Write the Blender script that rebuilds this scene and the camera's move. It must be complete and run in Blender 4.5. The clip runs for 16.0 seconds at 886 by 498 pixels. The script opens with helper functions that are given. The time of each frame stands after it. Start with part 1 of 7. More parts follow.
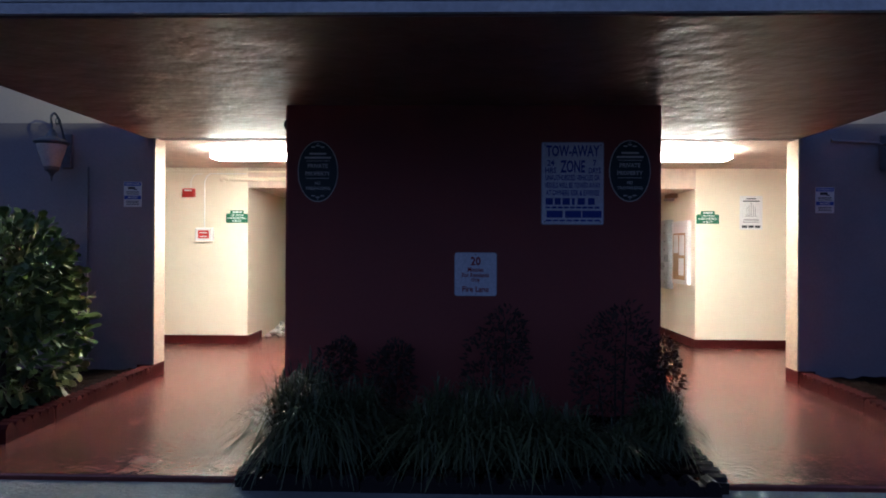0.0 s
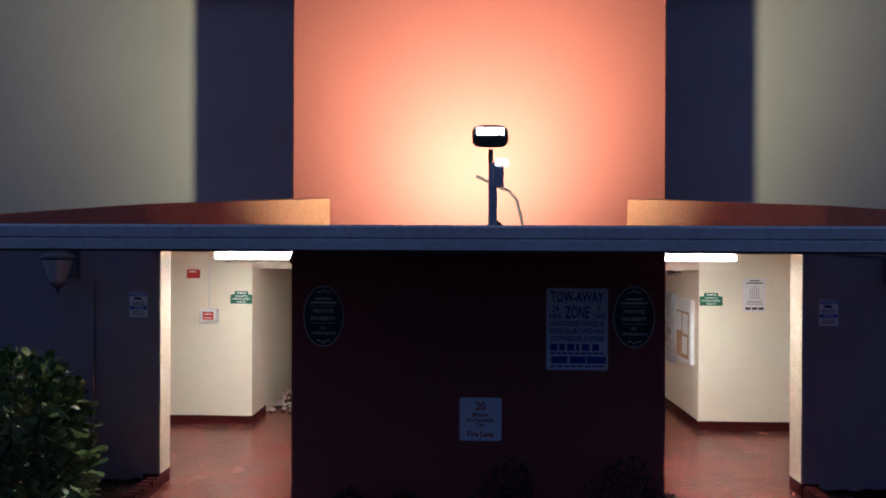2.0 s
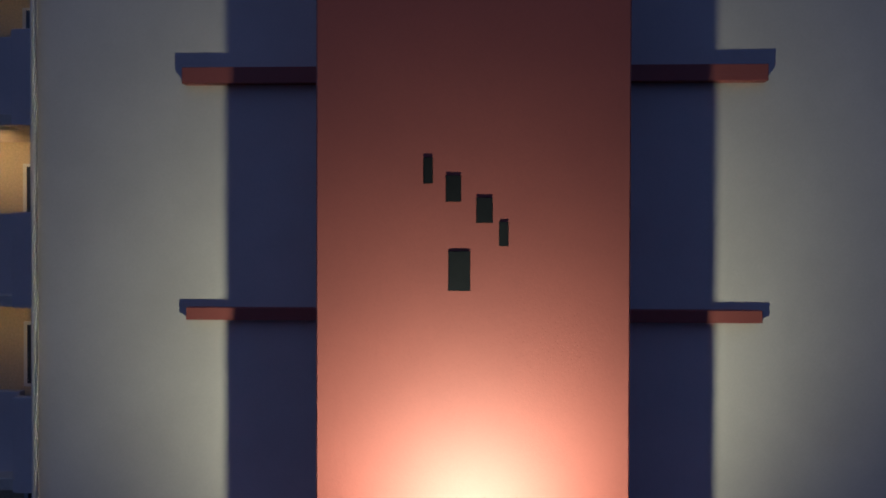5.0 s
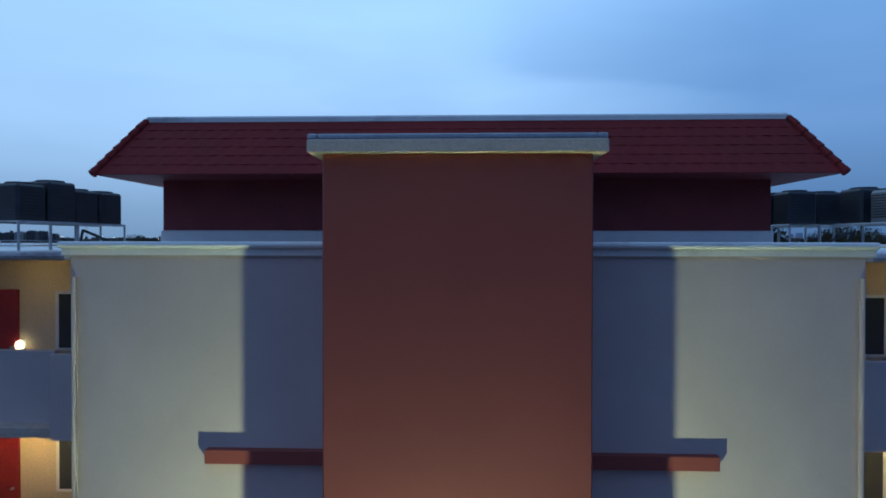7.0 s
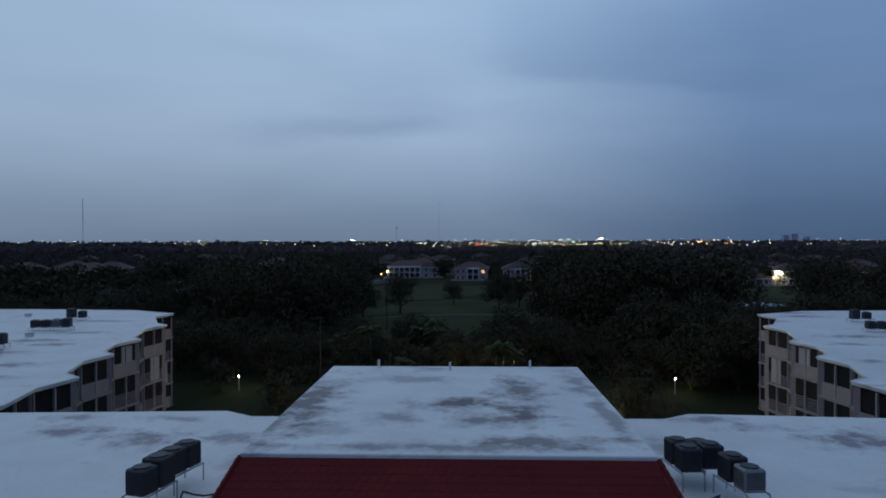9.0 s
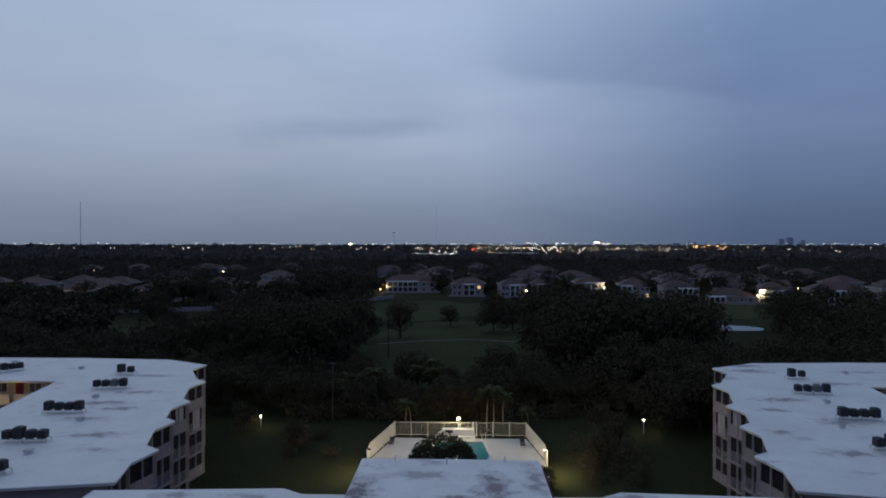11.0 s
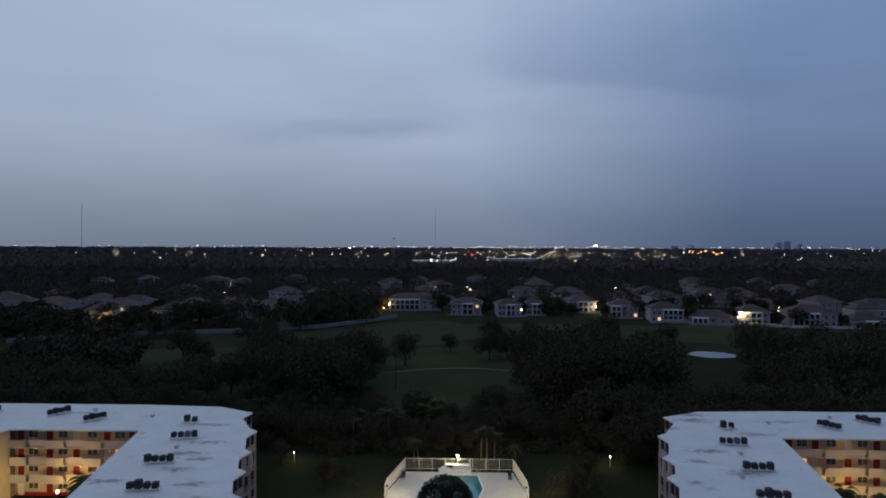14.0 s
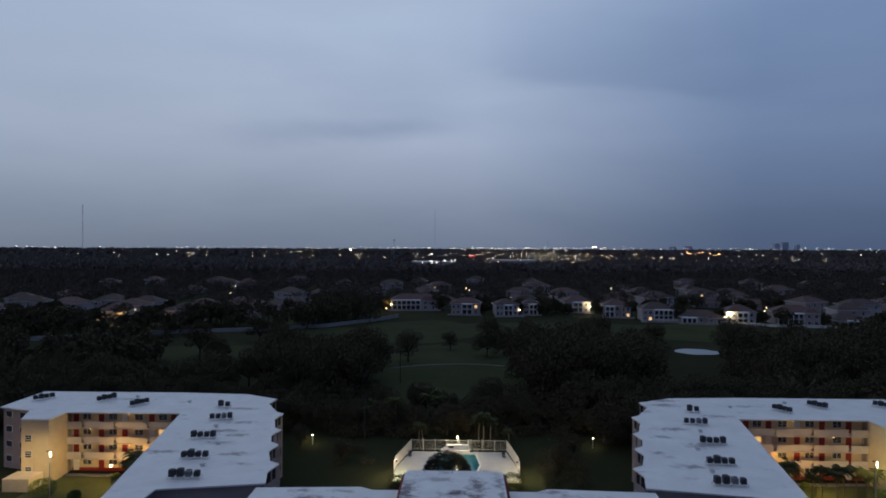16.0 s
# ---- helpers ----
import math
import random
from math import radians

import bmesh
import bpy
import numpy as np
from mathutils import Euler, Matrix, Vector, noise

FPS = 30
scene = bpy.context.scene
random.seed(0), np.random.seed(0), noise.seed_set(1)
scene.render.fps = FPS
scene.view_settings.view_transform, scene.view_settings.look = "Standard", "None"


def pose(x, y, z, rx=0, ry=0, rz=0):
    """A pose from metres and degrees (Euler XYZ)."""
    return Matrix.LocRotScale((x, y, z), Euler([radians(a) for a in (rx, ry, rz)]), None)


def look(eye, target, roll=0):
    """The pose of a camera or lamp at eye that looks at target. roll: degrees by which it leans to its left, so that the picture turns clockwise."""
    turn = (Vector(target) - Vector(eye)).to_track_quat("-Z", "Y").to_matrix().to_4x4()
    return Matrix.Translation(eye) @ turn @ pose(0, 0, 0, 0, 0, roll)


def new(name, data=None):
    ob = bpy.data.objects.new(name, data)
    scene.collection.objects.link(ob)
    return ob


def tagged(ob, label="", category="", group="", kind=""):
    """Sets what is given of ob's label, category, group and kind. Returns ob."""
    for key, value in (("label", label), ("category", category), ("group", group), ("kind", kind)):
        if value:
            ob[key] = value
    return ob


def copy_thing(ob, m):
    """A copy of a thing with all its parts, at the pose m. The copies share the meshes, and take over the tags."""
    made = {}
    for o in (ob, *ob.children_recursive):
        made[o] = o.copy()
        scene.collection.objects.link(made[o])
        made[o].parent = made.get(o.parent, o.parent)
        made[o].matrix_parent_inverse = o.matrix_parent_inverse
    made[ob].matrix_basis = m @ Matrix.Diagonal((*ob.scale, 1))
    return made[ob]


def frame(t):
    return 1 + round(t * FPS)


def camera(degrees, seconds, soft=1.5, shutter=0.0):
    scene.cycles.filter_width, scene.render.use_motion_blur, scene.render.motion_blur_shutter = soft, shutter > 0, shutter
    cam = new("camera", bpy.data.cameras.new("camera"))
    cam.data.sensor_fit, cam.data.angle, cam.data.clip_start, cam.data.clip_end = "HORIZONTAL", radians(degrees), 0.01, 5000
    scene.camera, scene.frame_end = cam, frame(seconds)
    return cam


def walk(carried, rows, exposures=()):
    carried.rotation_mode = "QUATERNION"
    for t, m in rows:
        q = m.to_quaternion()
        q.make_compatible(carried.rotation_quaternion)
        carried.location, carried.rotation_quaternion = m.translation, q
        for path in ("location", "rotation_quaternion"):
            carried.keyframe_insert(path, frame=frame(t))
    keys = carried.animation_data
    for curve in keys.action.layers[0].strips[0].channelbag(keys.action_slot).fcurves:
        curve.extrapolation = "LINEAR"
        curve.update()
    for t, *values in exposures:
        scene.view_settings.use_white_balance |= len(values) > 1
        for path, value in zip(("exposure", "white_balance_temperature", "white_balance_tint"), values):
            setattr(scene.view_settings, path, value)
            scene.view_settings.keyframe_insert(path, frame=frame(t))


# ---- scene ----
cam = camera(68.9, 16.0, soft=1.8)
METRES, EYE, TILT, LEAN, TURN = 68.7, 1.2, 0.0, 0.0, 1.5
ROWS = [
    (0.0, 0.0, 0.0, 0.0, 0.0, -0.0, -0.32),
    (0.5, 0.0001, -0.0001, 0.0022, 0.04, -0.06, -0.3),
    (1.0, 0.0, -0.0003, 0.0058, 0.07, -0.13, -0.26),
    (1.5, -0.0002, -0.0004, 0.0098, 0.13, -0.15, -0.26),
    (2.0, -0.0004, -0.0003, 0.0162, 0.18, -0.11, -0.24),
    (2.5, -0.0006, -0.0007, 0.0242, 0.26, -0.18, -0.27),
    (3.0, -0.0005, -0.0036, 0.0319, 0.25, -0.24, -0.18),
    (3.5, -0.0003, -0.0073, 0.0403, 0.27, -0.26, -0.15),
    (6.0, 0.0002, -0.0192, 0.0902, 0.49, -0.73, -0.18),
    (6.5, 0.0013, -0.0234, 0.1079, 0.68, -0.72, -0.19),
    (7.0, 0.0024, -0.0276, 0.1335, 0.76, -0.57, -0.09),
    (7.5, 0.003, -0.0353, 0.1611, 0.68, -0.53, 0.07),
    (8.0, 0.0036, -0.0531, 0.1891, 0.66, -0.55, 0.16),
    (8.5, 0.0047, -0.0791, 0.2171, 0.61, -0.53, 0.17),
    (9.0, 0.0055, -0.1112, 0.2451, 0.48, -0.48, 0.13),
    (9.5, 0.006, -0.1475, 0.2731, 0.38, -0.45, 0.07),
    (10.0, 0.0057, -0.1862, 0.3008, 0.3, -0.41, 0.03),
    (12.5, 0.0027, -0.4089, 0.4439, 0.18, -0.31, -0.11),
    (13.0, 0.0012, -0.4557, 0.472, 0.17, -0.3, -0.13),
    (13.5, -0.0005, -0.5028, 0.4995, 0.15, -0.31, -0.16),
    (14.0, -0.0022, -0.5491, 0.5194, 0.15, -0.28, -0.19),
    (14.5, -0.0039, -0.5943, 0.5259, 0.13, -0.24, -0.2),
    (15.0, -0.0054, -0.6416, 0.5287, 0.12, -0.22, -0.2),
    (15.5, -0.0071, -0.6933, 0.531, 0.1, -0.21, -0.2),
    (16.0, -0.0083, -0.7505, 0.5329, 0.09, -0.2, -0.19),
]
EXPOSURES = [(0.0, -0.04, 5150, 12), (1.0, -0.20, 5150, 14), (1.5, -0.53, 5080, 15), (2.0, -0.87, 5030, 16), (2.5, -1.18, 5020, 16), (3.5, -1.26, 5020, 16), (4.6, -1.08, 4950, 17), (5.8, -0.05, 4700, 14), (6.5, 0.32, 4700, 8), (7.0, 0.50, 4960, -5), (7.6, 0.27, 5100, -11),
             (8.2, 0.05, 5350, -8), (9.0, -0.04, 5900, 2), (10.0, -0.02, 6300, 8), (12.5, -0.02, 6400, 10), (16.0, -0.02, 6500, 10)]
walk(cam, [(t, pose(0, 0, EYE, TILT, LEAN, TURN) @ pose(METRES * x, METRES * y, METRES * z, 90 + pitch, roll, yaw)) for t, x, y, z, yaw, pitch, roll in ROWS], exposures=EXPOSURES)

# ---- world and exposure ----
CX = 0.09                      # the building's middle line
world = bpy.data.worlds.new("dusk_sky")
scene.world = world
world.use_nodes = True


def node(tree, kind, **inputs):
    n = tree.nodes.new(kind)
    for key, value in inputs.items():
        n.inputs[key.replace("_", " ")].default_value = value
    return n


def ramp(tree, source, stops, smooth=False):
    n = tree.nodes.new("ShaderNodeValToRGB")
    els = n.color_ramp.elements
    while len(els) < len(stops):
        els.new(0.5)
    for e, (p, c) in zip(els, stops):
        e.position = p
        e.color = (*c, 1) if len(c) == 3 else c
    if smooth:
        n.color_ramp.interpolation = "EASE"
    tree.links.new(source, n.inputs[0])
    return n


def mixrgb(tree, kind, a, b, fac):
    n = tree.nodes.new("ShaderNodeMix")
    n.data_type, n.blend_type = "RGBA", kind
    for sock, v in ((n.inputs[0], fac), (n.inputs[6], a), (n.inputs[7], b)):
        if isinstance(v, bpy.types.NodeSocket):
            tree.links.new(v, sock)
        elif isinstance(v, (int, float)):
            sock.default_value = v
        else:
            sock.default_value = (*v, 1)
    return n.outputs[2]


def build_sky():
    t = world.node_tree
    t.nodes.clear()
    co = t.nodes.new("ShaderNodeTexCoord")
    sep = t.nodes.new("ShaderNodeSeparateXYZ")
    t.links.new(co.outputs["Generated"], sep.inputs[0])
    # dusk gradient by height: murky grey band at the horizon, pale blue-grey above
    up = ramp(t, sep.outputs["Z"], [(0.0, (0.160, 0.194, 0.268)), (0.05, (0.199, 0.242, 0.326)), (0.16, (0.322, 0.382, 0.508)),
                                    (0.32, (0.36, 0.442, 0.592)), (0.55, (0.345, 0.415, 0.545)), (1.0, (0.31, 0.37, 0.485))])
    # long soft cloud banks
    mp = node(t, "ShaderNodeMapping", Scale=(1.0, 1.0, 4.2), Rotation=(0.04, 0.05, 0.3))
    t.links.new(co.outputs["Generated"], mp.inputs[0])
    n1 = node(t, "ShaderNodeTexNoise", Scale=1.9, Detail=5.0, Roughness=0.5, Distortion=0.35)
    t.links.new(mp.outputs[0], n1.inputs["Vector"])
    c1 = ramp(t, n1.outputs[0], [(0.30, (0.93, 0.94, 0.95)), (0.70, (1.06, 1.05, 1.04))], True)
    col = mixrgb(t, "MULTIPLY", up.outputs[0], c1.outputs[0], 1.0)

    def calc(op, a, b=0.0, c=0.0):
        n = t.nodes.new("ShaderNodeMath")
        n.operation = op
        for sock, v in zip(n.inputs, (a, b, c)):
            if isinstance(v, bpy.types.NodeSocket):
                t.links.new(v, sock)
            else:
                sock.default_value = v
        return n.outputs[0]

    def step(x, lo, hi):
        n = t.nodes.new("ShaderNodeMapRange")
        n.interpolation_type = "SMOOTHSTEP"
        t.links.new(x, n.inputs[0])
        n.inputs[1].default_value, n.inputs[2].default_value = lo, hi
        return n.outputs[0]

    # the evening's cloud deck in the north: a torn dark wisp low on the left, a bright-edged bank on the right
    ahead = calc("MAXIMUM", sep.outputs["Y"], 0.05)
    u, v = calc("DIVIDE", sep.outputs["X"], ahead), calc("DIVIDE", sep.outputs["Z"], ahead)
    north = step(sep.outputs["Y"], 0.25, 0.5)
    n2 = node(t, "ShaderNodeTexNoise", Scale=2.6, Detail=6.0, Roughness=0.55)
    mp2 = node(t, "ShaderNodeMapping", Scale=(1.0, 1.0, 2.6))
    t.links.new(co.outputs["Generated"], mp2.inputs[0]); t.links.new(mp2.outputs[0], n2.inputs["Vector"])
    vw = calc("MULTIPLY_ADD", calc("SUBTRACT", n2.outputs[0], 0.5), 0.085, v)
    d = calc("ABSOLUTE", calc("SUBTRACT", calc("MULTIPLY_ADD", u, -0.02, vw), 0.184))
    wisp = calc("SUBTRACT", 1.0, step(d, 0.0, 0.027))
    wisp = calc("MULTIPLY", calc("MULTIPLY", wisp, step(u, -0.52, -0.20)), calc("SUBTRACT", 1.0, step(u, -0.10, 0.05)))
    col = mixrgb(t, "MULTIPLY", col, (0.86, 0.875, 0.905), calc("MULTIPLY", wisp, north))
    d = calc("ABSOLUTE", calc("SUBTRACT", vw, 0.153))
    pale = calc("MULTIPLY", calc("SUBTRACT", 1.0, step(d, 0.0, 0.03)), calc("MULTIPLY", step(u, -0.50, -0.20), calc("SUBTRACT", 1.0, step(u, -0.12, 0.10))))
    col = mixrgb(t, "MULTIPLY", col, (1.06, 1.045, 1.03), calc("MULTIPLY", pale, north))
    e = calc("SUBTRACT", calc("MULTIPLY_ADD", u, 0.13, vw), 0.274)
    bank = calc("MULTIPLY", step(e, -0.008, 0.016), calc("SUBTRACT", 1.0, step(e, 0.02, 0.16)))
    bank = calc("MULTIPLY", bank, calc("MULTIPLY", step(u, -0.06, 0.12), calc("SUBTRACT", 1.0, step(u, 0.28, 0.60))))
    col = mixrgb(t, "MULTIPLY", col, (0.86, 0.885, 0.92), calc("MULTIPLY", bank, north))
    d = calc("ABSOLUTE", calc("ADD", e, 0.022))
    rim = calc("MULTIPLY", calc("SUBTRACT", 1.0, step(d, 0.0, 0.05)), calc("MULTIPLY", step(u, -0.25, 0.05), calc("SUBTRACT", 1.0, step(u, 0.15, 0.42))))
    col = mixrgb(t, "MULTIPLY", col, (1.05, 1.045, 1.035), calc("MULTIPLY", rim, north))
    # the west is brighter than the east and what lies behind
    side = ramp(t, sep.outputs["X"], [(0.0, (1.10, 1.10, 1.08)), (0.30, (1.04, 1.06, 1.08)), (0.60, (0.50, 0.60, 0.745)), (1.0, (0.42, 0.52, 0.68))])
    sx = t.nodes.new("ShaderNodeMath")
    sx.operation, sx.inputs[1].default_value, sx.inputs[2].default_value = "MULTIPLY_ADD", 0.8, 0.28
    t.links.new(sep.outputs["X"], sx.inputs[0])
    t.links.new(sx.outputs[0], side.inputs[0])
    col = mixrgb(t, "MULTIPLY", col, side.outputs[0], 1.0)
    back = t.nodes.new("ShaderNodeMath")
    back.operation, back.inputs[1].default_value, back.inputs[2].default_value = "MULTIPLY_ADD", 0.5, 0.5
    t.links.new(sep.outputs["Y"], back.inputs[0])
    bk = ramp(t, back.outputs[0], [(0.1, (0.40, 0.42, 0.58)), (0.8, (1, 1, 1))])
    col = mixrgb(t, "MULTIPLY", col, bk.outputs[0], 1.0)
    # the south is already night near the ground
    low = calc("MULTIPLY", calc("SUBTRACT", 1.0, step(sep.outputs["Z"], 0.0, 0.5)), calc("SUBTRACT", 1.0, step(sep.outputs["Y"], -0.4, 0.2)))
    col = mixrgb(t, "MULTIPLY", col, (0.62, 0.60, 0.62), low)
    bg = t.nodes.new("ShaderNodeBackground")
    t.links.new(col, bg.inputs[0])
    bg.inputs[1].default_value = 1.0
    out = t.nodes.new("ShaderNodeOutputWorld")
    t.links.new(bg.outputs[0], out.inputs[0])


build_sky()


# ---- materials ----
def paint(name, base, other=None, rough=0.7, metal=0.0, scale=3.0, fine=60.0, bump=0.15, mix=(0.35, 0.7), spots=None, spec=0.5, isle=0.0, grain=1.0, relief=0.02):
    """A surface with slow stains and fine grain: base to other by a slow noise, fine bump, optional dark spots."""
    m = bpy.data.materials.new(name)
    m.use_nodes = True
    t = m.node_tree
    b = t.nodes["Principled BSDF"]
    b.inputs["Roughness"].default_value, b.inputs["Metallic"].default_value = rough, metal
    b.inputs["Specular IOR Level"].default_value = spec
    other = other or tuple(0.72 * c for c in base)
    co = t.nodes.new("ShaderNodeTexCoord")
    n1 = node(t, "ShaderNodeTexNoise", Scale=scale, Detail=6.0, Roughness=0.6)
    n2 = node(t, "ShaderNodeTexNoise", Scale=fine, Detail=3.0)
    for n in (n1, n2):
        t.links.new(co.outputs["Object"], n.inputs["Vector"])
    r1 = ramp(t, n1.outputs[0], [(mix[0], base), (mix[1], other)])
    r2 = ramp(t, n2.outputs[0], [(0.3, (1 - 0.14 * grain,) * 3), (0.7, (1 + 0.06 * grain,) * 3)])
    col = mixrgb(t, "MULTIPLY", r1.outputs[0], r2.outputs[0], 1.0)
    if spots:
        n3 = node(t, "ShaderNodeTexNoise", Scale=spots[1], Detail=7.0, Roughness=0.62)
        mp = node(t, "ShaderNodeMapping", Scale=spots[3] if len(spots) > 3 else (1, 1, 1))
        t.links.new(co.outputs["Object"], mp.inputs[0])
        t.links.new(mp.outputs[0], n3.inputs["Vector"])
        r3 = ramp(t, n3.outputs[0], [(spots[2], (0, 0, 0)), (spots[2] + 0.14, (1, 1, 1))])
        col = mixrgb(t, "MIX", col, spots[0], r3.outputs[0])
    if isle:
        g = t.nodes.new("ShaderNodeNewGeometry")
        r4 = ramp(t, g.outputs["Random Per Island"], [(0.0, (1 - isle,) * 3), (1.0, (1 + isle,) * 3)])
        col = mixrgb(t, "MULTIPLY", col, r4.outputs[0], 1.0)
    t.links.new(col, b.inputs["Base Color"])
    if bump:
        bp = node(t, "ShaderNodeBump", Strength=bump, Distance=relief)
        t.links.new(n2.outputs[0], bp.inputs["Height"])
        t.links.new(bp.outputs[0], b.inputs["Normal"])
    return m


def glow(name, colour, strength):
    m = bpy.data.materials.new(name)
    m.use_nodes = True
    b = m.node_tree.nodes["Principled BSDF"]
    b.inputs["Base Color"].default_value = (*colour, 1)
    b.inputs["Emission Color"].default_value = (*colour, 1)
    b.inputs["Emission Strength"].default_value = strength
    return m


def glass(name, tint=(0.05, 0.06, 0.07), rough=0.05):
    m = bpy.data.materials.new(name)
    m.use_nodes = True
    b = m.node_tree.nodes["Principled BSDF"]
    b.inputs["Base Color"].default_value = (*tint, 1)
    b.inputs["Roughness"].default_value = rough
    b.inputs["Specular IOR Level"].default_value = 0.6
    return m


STUCCO = paint("cream_stucco", (0.58, 0.49, 0.45), (0.51, 0.43, 0.395), 0.85, scale=0.8, fine=45, bump=0.05, grain=0.25)
CREAM = paint("cream_wall_paint", (0.78, 0.71, 0.55), (0.73, 0.66, 0.51), 0.6, scale=1.2, fine=50, bump=0.06, grain=0.2)
CORAL = paint("coral_red_stucco", (0.275, 0.067, 0.051), (0.244, 0.059, 0.046), 0.64, scale=0.7, fine=45, bump=0.05, grain=0.3, spec=0.5)
# facade stucco again, with the entrance shade put into its colour
SHADEWALL = paint("shade_toned_stucco", (0.28, 0.235, 0.25), (0.22, 0.185, 0.20), 0.85, scale=0.9, fine=45, bump=0.06, grain=0.4)
CANOPYRED = paint("faded_red_canopy_paint", (0.38, 0.095, 0.105), (0.30, 0.075, 0.085), 0.8, scale=2.2, fine=18, bump=0.3, grain=0.8)
MAROON = paint("maroon_paint", (0.23, 0.035, 0.035), (0.17, 0.028, 0.03), 0.6, scale=1.5, fine=30, bump=0.2)
BASERED = paint("red_skirting_paint", (0.062, 0.008, 0.008), (0.042, 0.007, 0.007), 0.65, scale=4, fine=40, bump=0.15, spec=0.12)
FLOORRED = paint("red_floor_paint", (0.175, 0.050, 0.037), (0.125, 0.039, 0.031), 0.24, scale=1.6, fine=35, bump=0.13, spots=((0.26, 0.15, 0.12), 2.2, 0.62))
SOFFIT = paint("stained_soffit_paint", (0.175, 0.091, 0.065), (0.108, 0.055, 0.040), 0.50, scale=1.3, fine=4.2, bump=0.9, relief=0.03, grain=0.6, spots=((0.085, 0.048, 0.036), 1.1, 0.62, (1, 2.5, 1)))
CEIL = paint("ceiling_paint", (0.62, 0.52, 0.42), (0.52, 0.42, 0.33), 0.7, scale=1.3, fine=9.0, bump=0.3)
FASCIA = paint("weathered_white_fascia", (0.64, 0.63, 0.62), (0.50, 0.49, 0.49), 0.8, scale=2.0, fine=30, bump=0.3, spots=((0.12, 0.12, 0.12), 1.6, 0.68, (3, 3, 0.7)))
TRIM = paint("cream_cornice_paint", (0.66, 0.57, 0.46), (0.58, 0.49, 0.40), 0.7, scale=2, fine=40, bump=0.2)
ROOFW = paint("white_roof_membrane", (0.86, 0.86, 0.81), (0.76, 0.755, 0.715), 0.55, scale=0.35, fine=6.0, bump=0.07, grain=0.3, spots=((0.52, 0.47, 0.48), 0.30, 0.60, (0.8, 1.6, 1)))
ROOFP = paint("stained_roof_membrane", (0.86, 0.86, 0.81), (0.73, 0.725, 0.70), 0.5, scale=0.5, fine=6.0, bump=0.07, grain=0.3, spots=((0.42, 0.37, 0.40), 0.45, 0.62, (0.8, 1.4, 1)))


def stains(m, patches, colour, grow=2.0):
    """Ragged dark stains round given places of the plan: x, y, half-width, half-depth, strength."""
    t = m.node_tree
    b = t.nodes["Principled BSDF"]
    col = b.inputs["Base Color"].links[0].from_socket
    co = t.nodes.new("ShaderNodeTexCoord")
    st = node(t, "ShaderNodeMapping", Scale=(1.0, 1.0, 1.0))
    t.links.new(co.outputs["Object"], st.inputs[0])
    n = node(t, "ShaderNodeTexNoise", Scale=1.1, Detail=8.0, Roughness=0.66)
    t.links.new(st.outputs[0], n.inputs["Vector"])
    for x, y, rx, ry, k in patches:
        mp = node(t, "ShaderNodeMapping", Location=(-x / rx, -y / ry, 0), Scale=(1 / rx, 1 / ry, 0))
        t.links.new(co.outputs["Object"], mp.inputs[0])
        ln = t.nodes.new("ShaderNodeVectorMath"); ln.operation = "LENGTH"
        t.links.new(mp.outputs[0], ln.inputs[0])
        ad = t.nodes.new("ShaderNodeMath"); ad.operation, ad.inputs[1].default_value = "MULTIPLY_ADD", 3.6
        t.links.new(n.outputs[0], ad.inputs[0]); t.links.new(ln.outputs["Value"], ad.inputs[2])
        sh = t.nodes.new("ShaderNodeMath"); sh.operation, sh.inputs[1].default_value = "SUBTRACT", grow
        t.links.new(ad.outputs[0], sh.inputs[0])
        r = ramp(t, sh.outputs[0], [(0.0, (k, k, k)), (0.30, (0.50 * k,) * 3), (0.95, (0, 0, 0))])
        col = mixrgb(t, "MIX", col, colour, r.outputs[0])
    t.links.new(col, b.inputs["Base Color"])


stains(ROOFP, ((0.3, 14.6, 1.5, 0.9, 1.0), (2.6, 16.6, 1.0, 2.6, 0.85), (1.6, 12.4, 2.0, 0.8, 0.8), (2.5, 13.2, 0.8, 1.2, 0.95), (-4.8, 14.5, 1.1, 4.4, 0.9), (-3.6, 11.4, 1.1, 0.9, 0.35), (2.6, 10.3, 1.8, 0.6, 0.8), (-1.2, 9.9, 2.0, 0.4, 0.4), (-1.6, 12.6, 0.8, 0.8, 0.6), (0.1, 7.4, 1.3, 1.4, 0.55), (-0.9, 5.8, 1.2, 1.0, 0.6), (0.9, 6.0, 1.0, 1.6, 0.5), (0.2, 4.9, 1.8, 0.5, 0.6), (5.0, 18.0, 0.6, 2.8, 0.6), (-1.5, 18.4, 2.2, 0.7, 0.5), (0.0, 9.7, 5.0, 0.35, 0.6), (5.15, 13.0, 0.35, 3.0, 0.6), (-5.2, 12.0, 0.3, 2.6, 0.6)), (0.115, 0.085, 0.095), 2.1)
